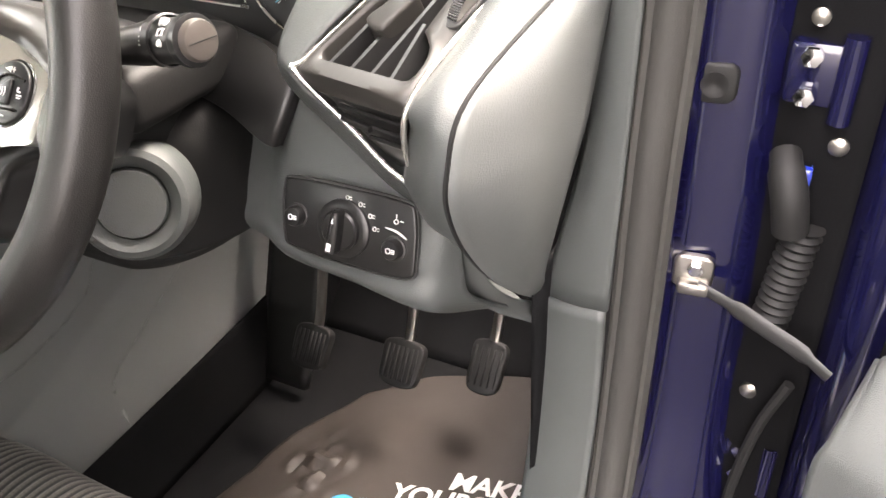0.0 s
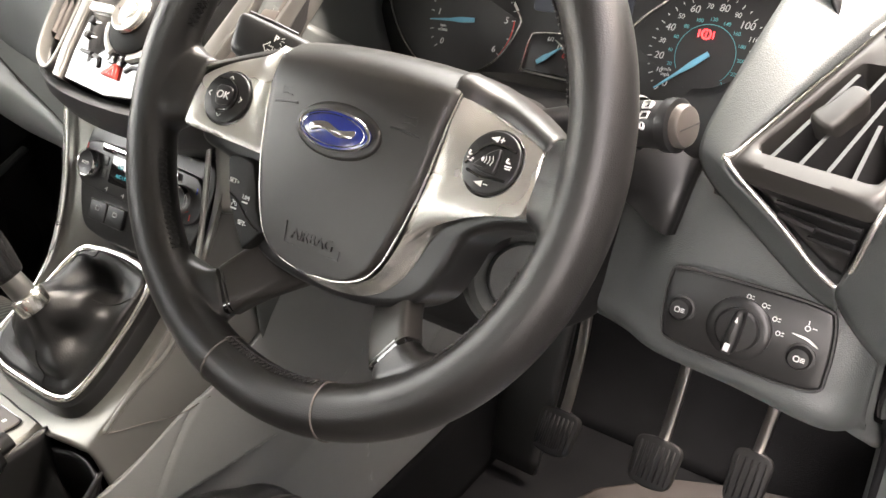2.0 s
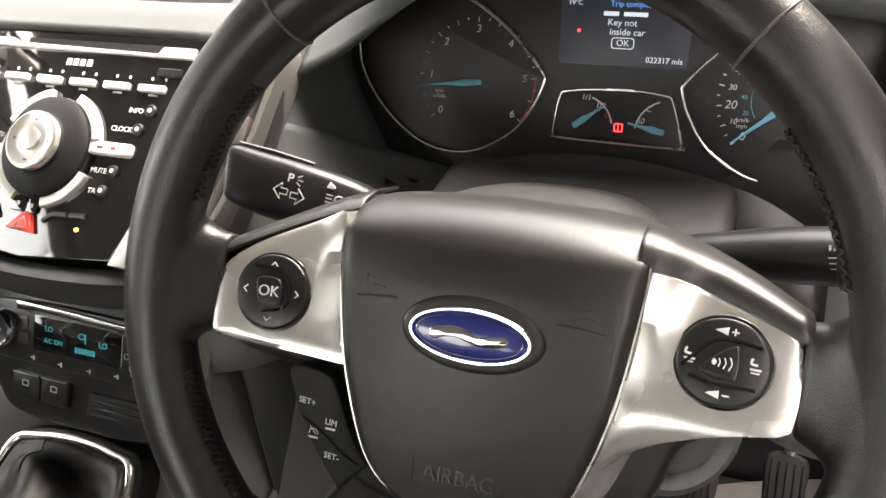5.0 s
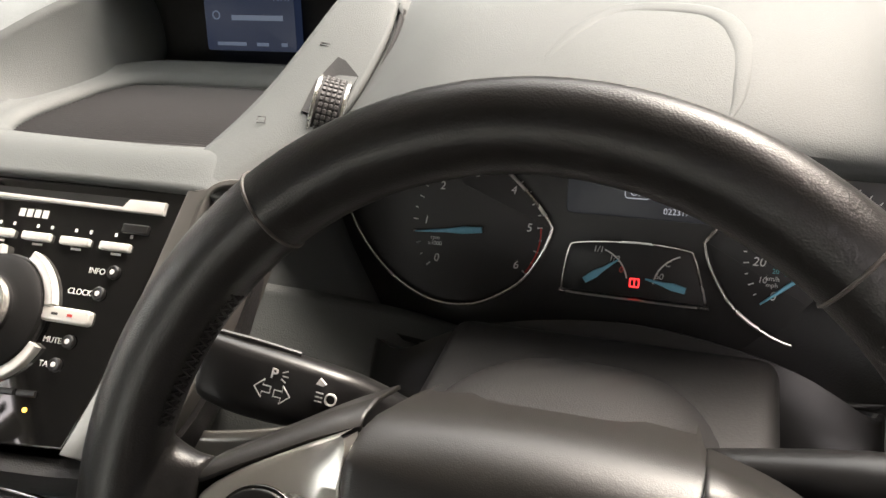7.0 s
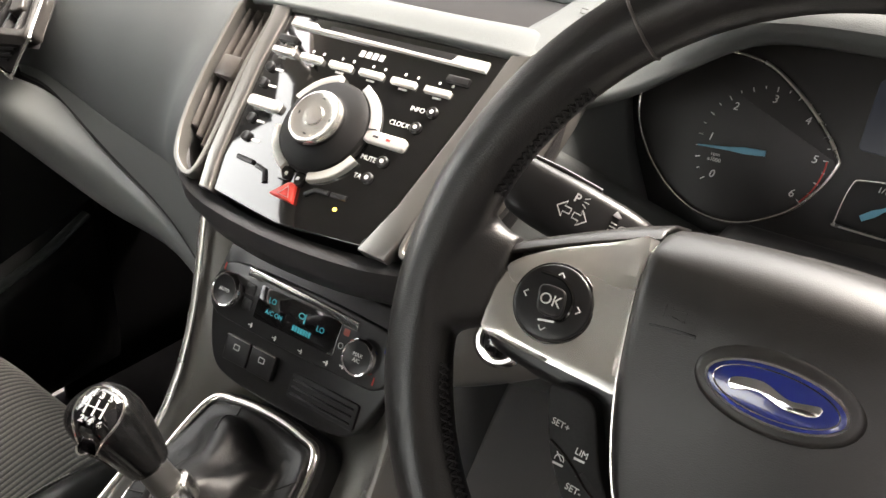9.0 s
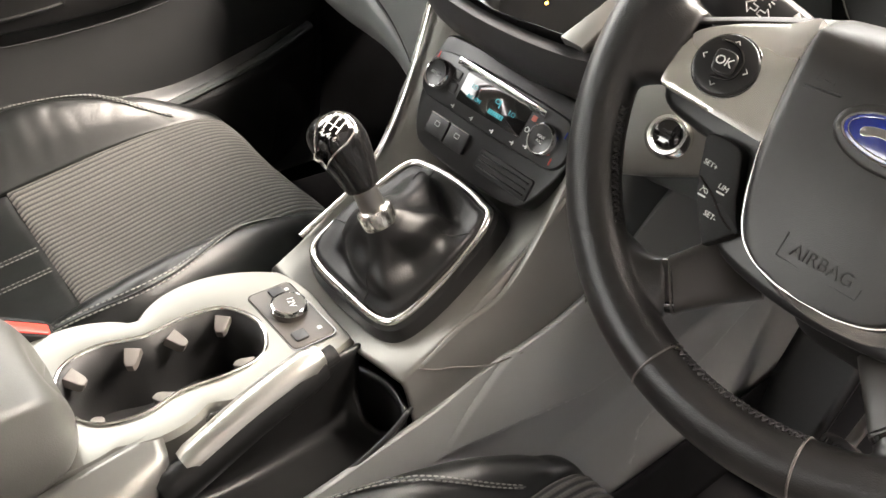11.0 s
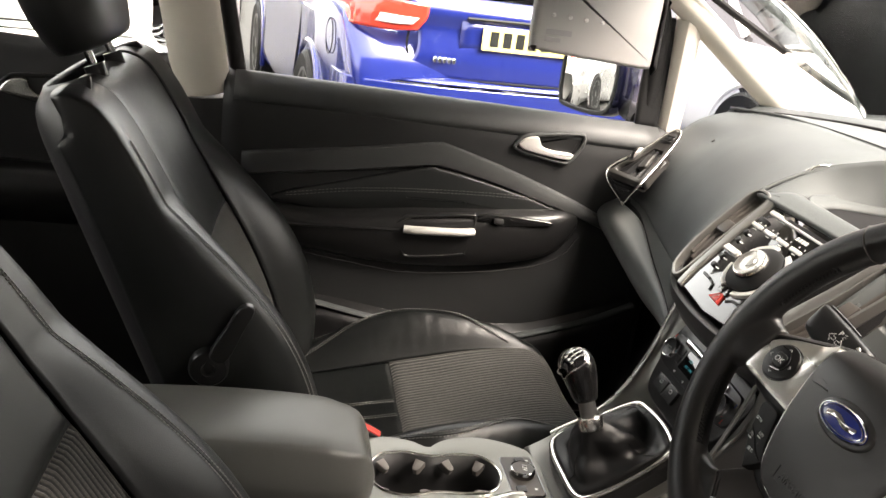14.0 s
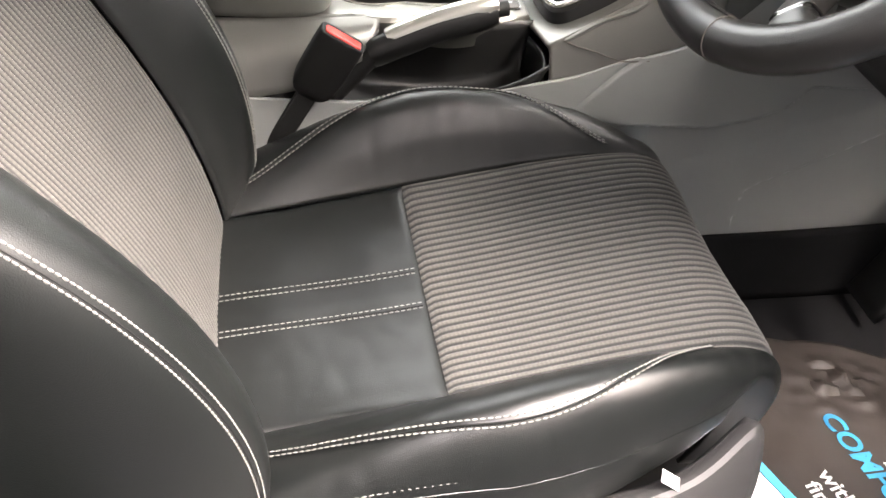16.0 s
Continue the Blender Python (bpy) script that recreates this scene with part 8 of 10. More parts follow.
    # the section is built on a mirrored line so that its normal points to the front
    bf = SeatForm([(-y, z) for y, z in bl], [(0, -0.004), (0.06, -0.002), (0.11, 0.002), (0.140, 0.008), (0.165, 0.030), (0.190, 0.046), (0.215, 0.051), (0.235, 0.044), (0.248, 0.024), (0.254, -0.016), (0.256, -0.065), (0.252, -0.110)],
                  lambda f: (1.0 + 0.02 * math.sin(math.pi * f) - (0.50 if x > 0 else 0.10) * max(0, (f - 0.50) / 0.50) ** 1.5, 0.10 + (1.28 if x > 0 else 1.50) * math.sin(math.pi * min(1, (f + 0.03) / 0.74) ** 0.9)))
    sgn = 1 if (bf.at(0.3, 0.2, 0.0) - bf.at(0.3, 0.0, 0.0)).dot(nb) > 0 else -1
    if sgn < 0:
        bf.cross[:, 1] *= -1

        def flipped(v, u, lift=0.0):
            y, z = (np.interp(v, bf.d, bf.line[:, k]) for k in (0, 1))
            y1, z1 = (np.interp(v + 0.002, bf.d, bf.line[:, k]) for k in (0, 1))
            y0, z0 = (np.interp(v - 0.002, bf.d, bf.line[:, k]) for k in (0, 1))
            t = Vector((0, y1 - y0, z1 - z0)).normalized()
            n = Vector((0, t.z, -t.y))
            x, dz = (np.interp(abs(u), bf.e, bf.cross[:, k]) for k in (0, 1))
            dz = -dz
            bw, bh = bf.side(v / bf.len)
            return Vector((math.copysign(x if x < 0.141 else 0.141 + (x - 0.141) * bw, u), y, z)) + n * ((dz * bh if dz > 0 else dz * (1 - 0.5 * max(0, (v / bf.len - 0.35) / 0.65))) + lift)
        bf.at = flipped
    WB, T = 0.141, bf.len
    TC = 0.485 if x > 0 else 0.43
    ribbed("backrest_cloth", bf, 0.02, TC, -WB, WB, s, "grey ribbed cloth backrest panel", 0.0070)
    part("backrest_upper", grid(bf.sheet(TC, T, -WB, WB, 40, 40, 0.0, rim=0.005)[0]), LEATHER, s, "black leather upper backrest", solid=0.004)
    for k in (-1, 1):
        u0, u1 = (WB, bf.wid) if k > 0 else (-bf.wid, -WB)
        p = bf.sheet(0.0, T - 0.028, u0, u1, 70, 36, 0.001)[0]
        b = part("backrest_bolster", grid(p), LEATHER, s, "black leather side bolster of the backrest", solid=0.004)
        su = 0.252 if (k > 0) == (x > 0) else (0.216 if x > 0 else 0.246)
        for du in (-0.0030, 0.0030):
            part("stitching", stitch_geom([tuple(bf.at(v, k * (su + du), 0.0036)) for v in np.linspace(0.03, T - 0.13, 160)], 0.0036, 0.0011, 0.0010), THREAD, b)
        part("seam", tube([tuple(bf.at(v, k * su, 0.0022)) for v in np.linspace(0.03, T - 0.13, 80)], 0.0012, 6), RUBBER, b)
        part("stitching", stitch_geom([tuple(bf.at(v, k * (WB + 0.004), 0.0015)) for v in np.linspace(0.03, T - 0.10, 90)], 0.0038, 0.0016, 0.0005), THREAD, b)
    for u in (-0.030, 0.030):
        part("seam", tube([tuple(bf.at(v, u * (1 - 0.5 * (v - TC) / (T - TC)), 0.0006)) for v in np.linspace(TC + 0.01, T - 0.10, 30)], 0.0009, 6), LEATHER, s)
    if x > 0:
        for dv in (-0.0035, 0.0035):
            part("stitching", stitch_geom([tuple(bf.at(0.600 + dv + 0.035 * math.cos(math.pi * u / 0.40), u, 0.0024)) for u in np.linspace(-0.139, 0.139, 60)]), THREAD, s)
    # back shell
    rows = []
    for h, w, q_ in ((-0.02, 0.235, 1), (0.15, 0.245, 1), (0.35, 0.243, 0.96), (0.55, 0.228, 0.95), (0.655, 0.205, 0.95), (0.690, 0.170, 0.80)):
        q = org + dirb * h
        rows.append([tuple(Vector((sx * w, q.y, q.z)) + nb * d) for sx, d in ((-1.02, -0.02), (-1.0, -0.075 * q_), (-0.75, -0.115 * q_), (0, -0.125 * q_), (0.75, -0.115 * q_), (1.0, -0.075 * q_), (1.02, -0.02))])
    part("back_shell", skin(rows, 24, 36), DARK, s, "dark back shell", solid=0.006)
    # recliner lever on the inner side
    k = 1 if x < 0 else -1
    if x < 0:
        # disc pivot and a flat paddle that leans forwards
        m = Matrix.Translation((k * 0.268, -0.592, 0.802)) @ Matrix(((0, 0, 1, 0), (1, 0, 0, 0), (0, 1, 0, 0), (0, 0, 0, 1)))
        part("recliner_lever", moved(merge(lathe([(0.027, -0.020), (0.027, 0.004), (0.024, 0.008), (0.010, 0.009), (0.007, 0.003)], 36), plate(spline([(0.000, 0.022), (0.022, 0.012), (0.044, 0.060), (0.056, 0.088), (0.050, 0.097), (0.036, 0.092), (0.022, 0.066)], 40, True), -0.002, 0.010, 0.003)), m), SATIN_BLACK, s, "black recliner lever with a round pivot")
    if headrest:
        top = org + dirb * 0.678 + nb * (-0.040)
        for sx in (-1, 1):
            a = top + Vector((sx * 0.062, 0, 0))
            part("headrest_post", tube([tuple(a - dirb * 0.03), tuple(a + dirb * 0.10)], 0.0062, 12), CHROME, s)
            part("post_sleeve", tube([tuple(a - dirb * 0.010), tuple(a + dirb * 0.016)], 0.014, 16), SATIN_BLACK, s)
        hc = top + dirb * 0.135
        rows = []
        for t, hw, dp in ((-0.098, 0.090, 0.030), (-0.088, 0.118, 0.046), (-0.03, 0.134, 0.058), (0.04, 0.132, 0.056), (0.085, 0.112, 0.044), (0.098, 0.080, 0.028)):
            q = hc + dirb * t
            rows.append([tuple(q + Vector((hw * math.copysign(abs(math.cos(a)) ** 0.7, math.cos(a)), 0, 0)) + nb * (dp * math.copysign(abs(math.sin(a)) ** 0.8, math.sin(a)))) for a in np.linspace(0, 2 * math.pi, 26, endpoint=False)])
        part("headrest", skin(rows, 26, 48, close_v=True, cap=True), LEATHER, s, "black leather headrest")
    return s


seat("driver_seat", "driver's seat in black leather with ribbed grey cloth", 0.383, 0, 0, True)
seat("passenger_seat", "passenger seat in black leather with ribbed grey cloth and recliner lever", -0.383, 0.030, 0.006, True)
# ---- passenger door ----
DOOR_GREY = material("door_soft_plastic", (0.058, 0.061, 0.060), 0.52, bump=0.15, size=1200, kind="cells", vary=0.08, spec=0.45)
DOOR_BLACK = material("door_black_plastic", (0.021, 0.0217, 0.0217), 0.48, bump=0.15, size=1000, kind="cells", vary=0.1)


def passenger_door():
    d = thing("passenger_door", "closed black passenger door with armrest and chrome handles", "car door", (-0.72, -0.2, 0.4))
    Y0, Y1 = -0.60, 0.34

    def waist(y):
        return 1.100 - 0.024 * (y + 0.56) / 0.9

    rows = []
    for y in np.linspace(Y0, Y1, 9):
        w = waist(y)
        rows.append([(-0.775, y, w - 0.02), (-0.768, y, w), (-0.748, y, w + 0.004), (-0.724, y, w - 0.016), (-0.712, y, w - 0.055), (-0.712, y, 0.98), (-0.716, y, 0.90), (-0.716, y, 0.80), (-0.704, y, 0.70), (-0.702, y, 0.58), (-0.712, y, 0.46), (-0.735, y, 0.40)])
    part("inner_panel", skin(rows, 28, 60), DOOR_BLACK, d, "dark grained inner door panel", solid=0.006)
    part("upper_roll", skin([[(-0.770, y, waist(y) + 0.0015), (-0.745, y, waist(y) + 0.0065), (-0.718, y, waist(y) - 0.010), (-0.707, y, waist(y) - 0.032), (-0.713, y, waist(y) - 0.044)] for y in np.linspace(Y0 + 0.02, 0.30, 9)], 24, 20), DOOR_GREY, d, "soft grey top roll", solid=0.003)
    part("outer_skin", skin([[(-0.800, y, waist(y) - 0.03), (-0.860, y, 0.95), (-0.880, y, 0.70), (-0.850, y, 0.38)] for y in np.linspace(Y0, Y1 + 0.1, 4)], 8, 16), PAINT, d, "deep blue outer skin", solid=0.004)
    # angular grey band that rises to a blunt peak
    c = spline([(-0.56, 0.935), (-0.36, 0.960), (-0.19, 0.986), (-0.15, 0.985), (-0.04, 0.956), (0.07, 0.920), (0.16, 0.888), (0.22, 0.862)], 50)
    wid = np.interp(np.linspace(0, 1, 50), [0, 0.4, 0.6, 1], [0.042, 0.046, 0.036, 0.018])
    part("grey_band", grid(np.array([[(-0.714, y, z + w * 0.6), (-0.703, y, z + w * 0.45), (-0.700, y, z), (-0.703, y, z - w * 0.45), (-0.714, y, z - w * 0.6)] for (y, z), w in zip(c, wid)])), DOOR_GREY, d, "raised grey band", solid=0.003)
    ins = spline([(-0.50, 0.872), (-0.36, 0.915), (-0.20, 0.958), (-0.16, 0.958), (-0.05, 0.935), (0.06, 0.905), (0.15, 0.868), (0.05, 0.868), (-0.2, 0.862), (-0.40, 0.852)], 60, True)
    panel = part("leather_insert", moved(plate(ins, 0, 0.012, 0.006, 0.004), Matrix.Translation((-0.716, 0, 0)) @ Matrix(((0, 0, 1, 0), (1, 0, 0, 0), (0, 1, 0, 0), (0, 0, 0, 1)))), LEATHER, d, "black padded leather insert")
    for dz in (0.0, 0.006):
        part("stitching", stitch_geom([(-0.6985, y, z + dz) for y, z in spline([(-0.47, 0.878), (-0.34, 0.898), (-0.20, 0.908), (-0.05, 0.912), (0.05, 0.910)], 60)], 0.005, 0.003, 0.0007), THREAD, panel)
    # armrest: a long boat-shaped bulge
    rows = []
    for y, zt, zb, pr in ((-0.58, 0.845, 0.800, 0.010), (-0.50, 0.848, 0.785, 0.030), (-0.36, 0.850, 0.762, 0.046), (-0.22, 0.864, 0.752, 0.052), (-0.08, 0.874, 0.758, 0.050), (0.05, 0.883, 0.778, 0.042), (0.11, 0.885, 0.802, 0.030), (0.142, 0.878, 0.838, 0.014), (0.150, 0.866, 0.852, 0.004)):
        m = (zt + zb) / 2
        rows.append([(-0.714, y, zt + 0.006), (-0.712 + pr * 0.55, y, zt + 0.002), (-0.712 + pr * 0.95, y, zt - 0.010), (-0.712 + pr, y, m), (-0.712 + pr * 0.75, y, zb + 0.012), (-0.712 + pr * 0.3, y, zb), (-0.714, y, zb - 0.004)])
    part("armrest", skin(rows, 40, 30), SATIN_BLACK, d, "smooth black door armrest", solid=0.004)
    part("armrest_line", tube(spline([(-0.672, -0.45, 0.772), (-0.664, -0.30, 0.752), (-0.661, -0.22, 0.744), (-0.663, -0.08, 0.752), (-0.670, 0.05, 0.771), (-0.682, 0.12, 0.797), (-0.694, 0.155, 0.838)], 40), 0.0012, 6), MATTE, d)
    part("armrest_ledge", tube(spline([(-0.668, -0.52, 0.830), (-0.664, -0.40, 0.832), (-0.660, -0.24, 0.836)], 20), 0.004, 8), SATIN_BLACK, d)
    # pull cup and chrome bar
    M = Matrix.Translation((-0.6635, -0.145, 0.826)) @ Matrix(((0, 0, 1, 0), (1, 0, 0, 0), (0, 1, 0, 0), (0, 0, 0, 1)))
    cupo = spline([(-0.112, 0.015), (-0.092, 0.034), (-0.066, 0.042), (0.046, 0.054), (0.060, 0.048), (0.062, 0.028), (0.050, -0.026), (0.036, -0.038), (-0.066, -0.050), (-0.088, -0.036), (-0.100, -0.010)], 66, True)
    cupp = part("pull_cup", moved(ring_plate(cupo, 0.006, -0.012, 0.003, 0.002), M), SATIN_BLACK, d, "black pull cup behind the handle")
    part("cup_floor", moved(plate(inset(cupo, 0.004), -0.022, -0.004, 0.004), M), RUBBER, cupp)
    part("cup_shelf", moved(plate(spline([(-0.055, -0.010), (-0.040, -0.036), (0.040, -0.034), (0.056, -0.008)], 30, True), -0.010, 0.001, 0.003), M), SATIN_BLACK, cupp)
    part("chrome_bar", tube(spline([(-0.652, -0.232, 0.8410), (-0.646, -0.20, 0.8425), (-0.646, -0.12, 0.8445), (-0.652, -0.088, 0.8455)], 16), 0.0095, 12, flat=0.9), BUTTON, d, "bright pull bar")
    part("switch_plate", moved(plate(spline([(0.064, 0.046), (0.090, 0.055), (0.150, 0.054), (0.214, 0.050), (0.222, 0.042), (0.150, 0.034), (0.076, 0.028)], 44, True), -0.010, 0.001, 0.002), M), PIANO, d, "gloss window switch plate")
    part("window_switch", moved(box(0.022, 0.012, 0.010, (0.108, 0.044, 0.004), 0.003), M), DARK, d, "window switch")
    # inner release
    R = Matrix.Translation((-0.7020, 0.052, 1.026)) @ Matrix(((0, 0, 1, 0), (1, 0, 0, 0), (0, 1, 0, 0), (0, 0, 0, 1)))
    ro = spline([(-0.072, -0.004), (-0.056, 0.018), (-0.030, 0.026), (0.062, 0.036), (0.080, 0.028), (0.078, 0.004), (0.056, -0.028), (0.040, -0.034), (-0.020, -0.024), (-0.062, -0.014)], 60, True)
    rl = part("release_bezel", moved(ring_plate(ro, 0.0075, -0.014, 0.004, 0.003), R), DOOR_GREY, d, "dark bezel of the door release")
    part("release_recess", moved(plate(inset(ro, 0.006), -0.020, -0.004, 0.002), R), RUBBER, rl)
    part("release_lever", moved(plate(spline([(-0.062, 0.001), (-0.050, 0.015), (-0.034, 0.020), (-0.022, 0.018), (-0.012, 0.001), (0.010, -0.006), (0.052, -0.009), (0.056, -0.015), (0.044, -0.023), (-0.010, -0.017), (-0.050, -0.009)], 54, True), -0.004, 0.008, 0.004), R), BUTTON, rl, "bright silver release lever")
    # pocket: shallow bin with a pale strip and speaker
    part("pocket", skin([[(-0.708, y, 0.665 + f), (-0.672 - g, y, 0.640 + f), (-0.662 - g, y, 0.600 + f), (-0.668 - g, y, 0.44), (-0.715, y, 0.40)] for y, f, g in ((-0.58, 0.035, 0.02), (-0.36, 0.000, 0.0), (-0.19, -0.028, 0.0), (0.04, -0.040, 0.0), (0.20, 0.0, 0.0), (0.33, 0.045, 0.02))], 30, 24), SATIN_BLACK, d, "dark door pocket", solid=0.005)
    part("pocket_strip", tube(spline([(-0.682, -0.52, 0.690), (-0.674, -0.367, 0.653), (-0.672, -0.194, 0.617), (-0.672, -0.05, 0.600), (-0.672, 0.037, 0.603), (-0.674, 0.20, 0.648), (-0.686, 0.31, 0.690)], 44), [0.010] * 44, 10, flat=0.6), DASH, d, "grey rim of the door pocket")
    sp = Matrix.Translation((-0.668, 0.20, 0.530)) @ Matrix(((0, 0, 1, 0), (1, 0, 0, 0), (0, 1, 0, 0), (0, 0, 0, 1)))
    part("speaker_grille", moved(lathe([(0.088, -0.004), (0.088, 0.003), (0.080, 0.005), (0.0001, 0.007)], 48), sp), RUBBER, d, "round speaker grille")
    part("window_frame_corner", skin([[(-0.748, 0.250, 1.075), (-0.752, 0.246, 1.20), (-0.735, 0.236, 1.31)], [(-0.745, 0.300, 1.075), (-0.748, 0.298, 1.20), (-0.730, 0.282, 1.31)]], 6, 12), RUBBER, d, "black window frame corner", solid=0.012)
    part("window_frame_rear", tube(spline([(-0.762, -0.575, 1.09), (-0.745, -0.605, 1.25), (-0.690, -0.640, 1.49)], 10), 0.016, 10), RUBBER, d, "black window frame")
    part("window_frame_front", tube(spline([(-0.765, 0.275, 1.06), (-0.750, 0.270, 1.22), (-0.72, 0.235, 1.335), (-0.66, 0.05, 1.475)], 14), 0.018, 10), RUBBER, d, "black window frame")
    gl = part("pane", skin([[(-0.772, y, 1.08), (-0.748, y, 1.25), (-0.672, y, 1.50 if y < 0.1 else 1.34)] for y in (-0.58, -0.2, 0.02, 0.24)], 10, 10), GLASS, d, "clear side window", solid=0.004)
    gl.visible_shadow = False
    return d


passenger_door()


def door_mirror():
    m = thing("door_mirror", "blue door mirror seen through the side window", "mirror", m=Matrix.Translation((-0.94, 0.200, 1.145)) @ pose(0, 0, 0, 0, 0, 20))
    o = spline([(-0.095, -0.060), (-0.100, 0.040), (-0.080, 0.072), (0.060, 0.078), (0.092, 0.060), (0.098, -0.020), (0.070, -0.070), (-0.060, -0.080)], 48, True)
    rings = [np.c_[o[:, 0], np.zeros(48), o[:, 1]]]
    for f, y in ((1.03, 0.03), (0.95, 0.07), (0.75, 0.10), (0.3, 0.115)):
        rings.append(np.c_[o[:, 0] * f, np.full(48, y), o[:, 1] * f])
    part("housing", grid(np.array(rings), False, True), PAINT, m, "deep blue mirror housing", solid=0.004)
    part("bezel", moved(ring_plate(o, 0.008, -0.004, 0.004), pose(0, 0, 0, 90, 0, 0)), RUBBER, m)
    part("mirror_glass", moved(plate(inset(o, 0.007), -0.003, 0.001, 0.0005), pose(0, 0.0, 0, 90, 0, 0)), material("mirror", (0.9, 0.9, 0.9), 0.02, metal=1.0, vary=0.0), m, "mirror glass")
    part("stalk", tube([(0.09, 0.05, -0.05), (0.16, 0.03, -0.06)], 0.022, 10), RUBBER, m)
    return m


door_mirror()


def rear_cabin():
    d = thing("rear_passenger_door", "dark rear door with a silver release handle", "car door", (-0.74, -1.1, 0.4))
    part("inner_panel", skin([[(-0.770, y, 1.115 + 0.02 * (-y - 0.6)), (-0.735, y, 1.10), (-0.715, y, 1.03), (-0.722, y, 0.90), (-0.705, y, 0.75), (-0.725, y, 0.42)] for y in (-0.67, -1.0, -1.35, -1.7)], 14, 24), DARK, d, "dark rear door panel", solid=0.006)
    part("armrest", skin([[(-0.72, y, 0.90), (-0.675, y, 0.885), (-0.665, y, 0.84), (-0.715, y, 0.77)] for y in (-0.80, -1.0, -1.3, -1.45)], 14, 14), SATIN_BLACK, d, solid=0.004)
    R = Matrix.Translation((-0.712, -0.93, 1.035)) @ Matrix(((0, 0, 1, 0), (1, 0, 0, 0), (0, 1, 0, 0), (0, 0, 0, 1)))
    ro = spline([(-0.075, -0.004), (-0.050, 0.024), (-0.02, 0.030), (0.055, 0.034), (0.070, 0.026), (0.060, -0.010), (0.040, -0.030), (0.0, -0.024), (-0.055, -0.012)], 48, True)
    rl = part("release_bezel", moved(ring_plate(ro, 0.007, -0.010, 0.004, 0.002), R), SATIN_BLACK, d)
    part("release_lever", moved(plate(spline([(-0.064, -0.003), (-0.045, 0.018), (-0.018, 0.021), (-0.010, 0.004), (0.010, -0.008), (0.046, -0.014), (0.044, -0.021), (0.020, -0.021), (-0.050, -0.009)], 40, True), -0.004, 0.009, 0.004), R), SILVER, rl, "satin silver release lever")
    gl = part("pane", skin([[(-0.775, y, 1.10), (-0.750, y, 1.28), (-0.68, y, 1.50)] for y in (-0.70, -1.2, -1.70)], 8, 8), GLASS, d, "rear side window", solid=0.004)
    gl.visible_shadow = False
    part("outer_skin", skin([[(-0.800, y, 1.09), (-0.860, y, 0.95), (-0.880, y, 0.70), (-0.850, y, 0.38)] for y in (-0.66, -1.2, -1.75)], 8, 16), PAINT, d, "deep blue outer skin", solid=0.004)
    b = thing("rear_bench", "black leather rear bench seat", "car seat", (0, -1.3, 0.4))
    part("cushion", skin([[(x, -0.95, 0.48), (x, -0.92, 0.58), (x, -1.00, 0.635), (x, -1.25, 0.625), (x, -1.42, 0.60)] for x in (-0.64, -0.3, 0, 0.3, 0.64)], 20, 20), LEATHER, b, solid=0.02)
    part("backrest", skin([[(x, -1.38, 0.58), (x, -1.42, 0.80), (x, -1.50, 1.05), (x, -1.55, 1.10), (x, -1.60, 1.05)] for x in (-0.64, -0.3, 0, 0.3, 0.64)], 20, 20), LEATHER, b, solid=0.02)
    # the far side's rear quarter closes the cabin
    q = part("wall_driver_rear", skin([[(0.80, y, 1.10), (0.76, y, 1.09), (0.735, y, 1.00), (0.725, y, 0.75), (0.74, y, 0.36)] for y in (-0.69, -1.2, -1.75)], 8, 16), DARK, solid=0.02)
    tagged(q, "dark rear door trim behind the driver's seat", "wall", kind="structure")
    w = part("window_3", skin([[(0.775, y, 1.10), (0.750, y, 1.28), (0.68, y, 1.50)] for y in (-0.70, -1.2, -1.70)], 8, 8), GLASS, solid=0.004)
    w.visible_shadow = False
    tagged(w, "rear side window behind the driver's seat", "window", kind="structure")


rear_cabin()


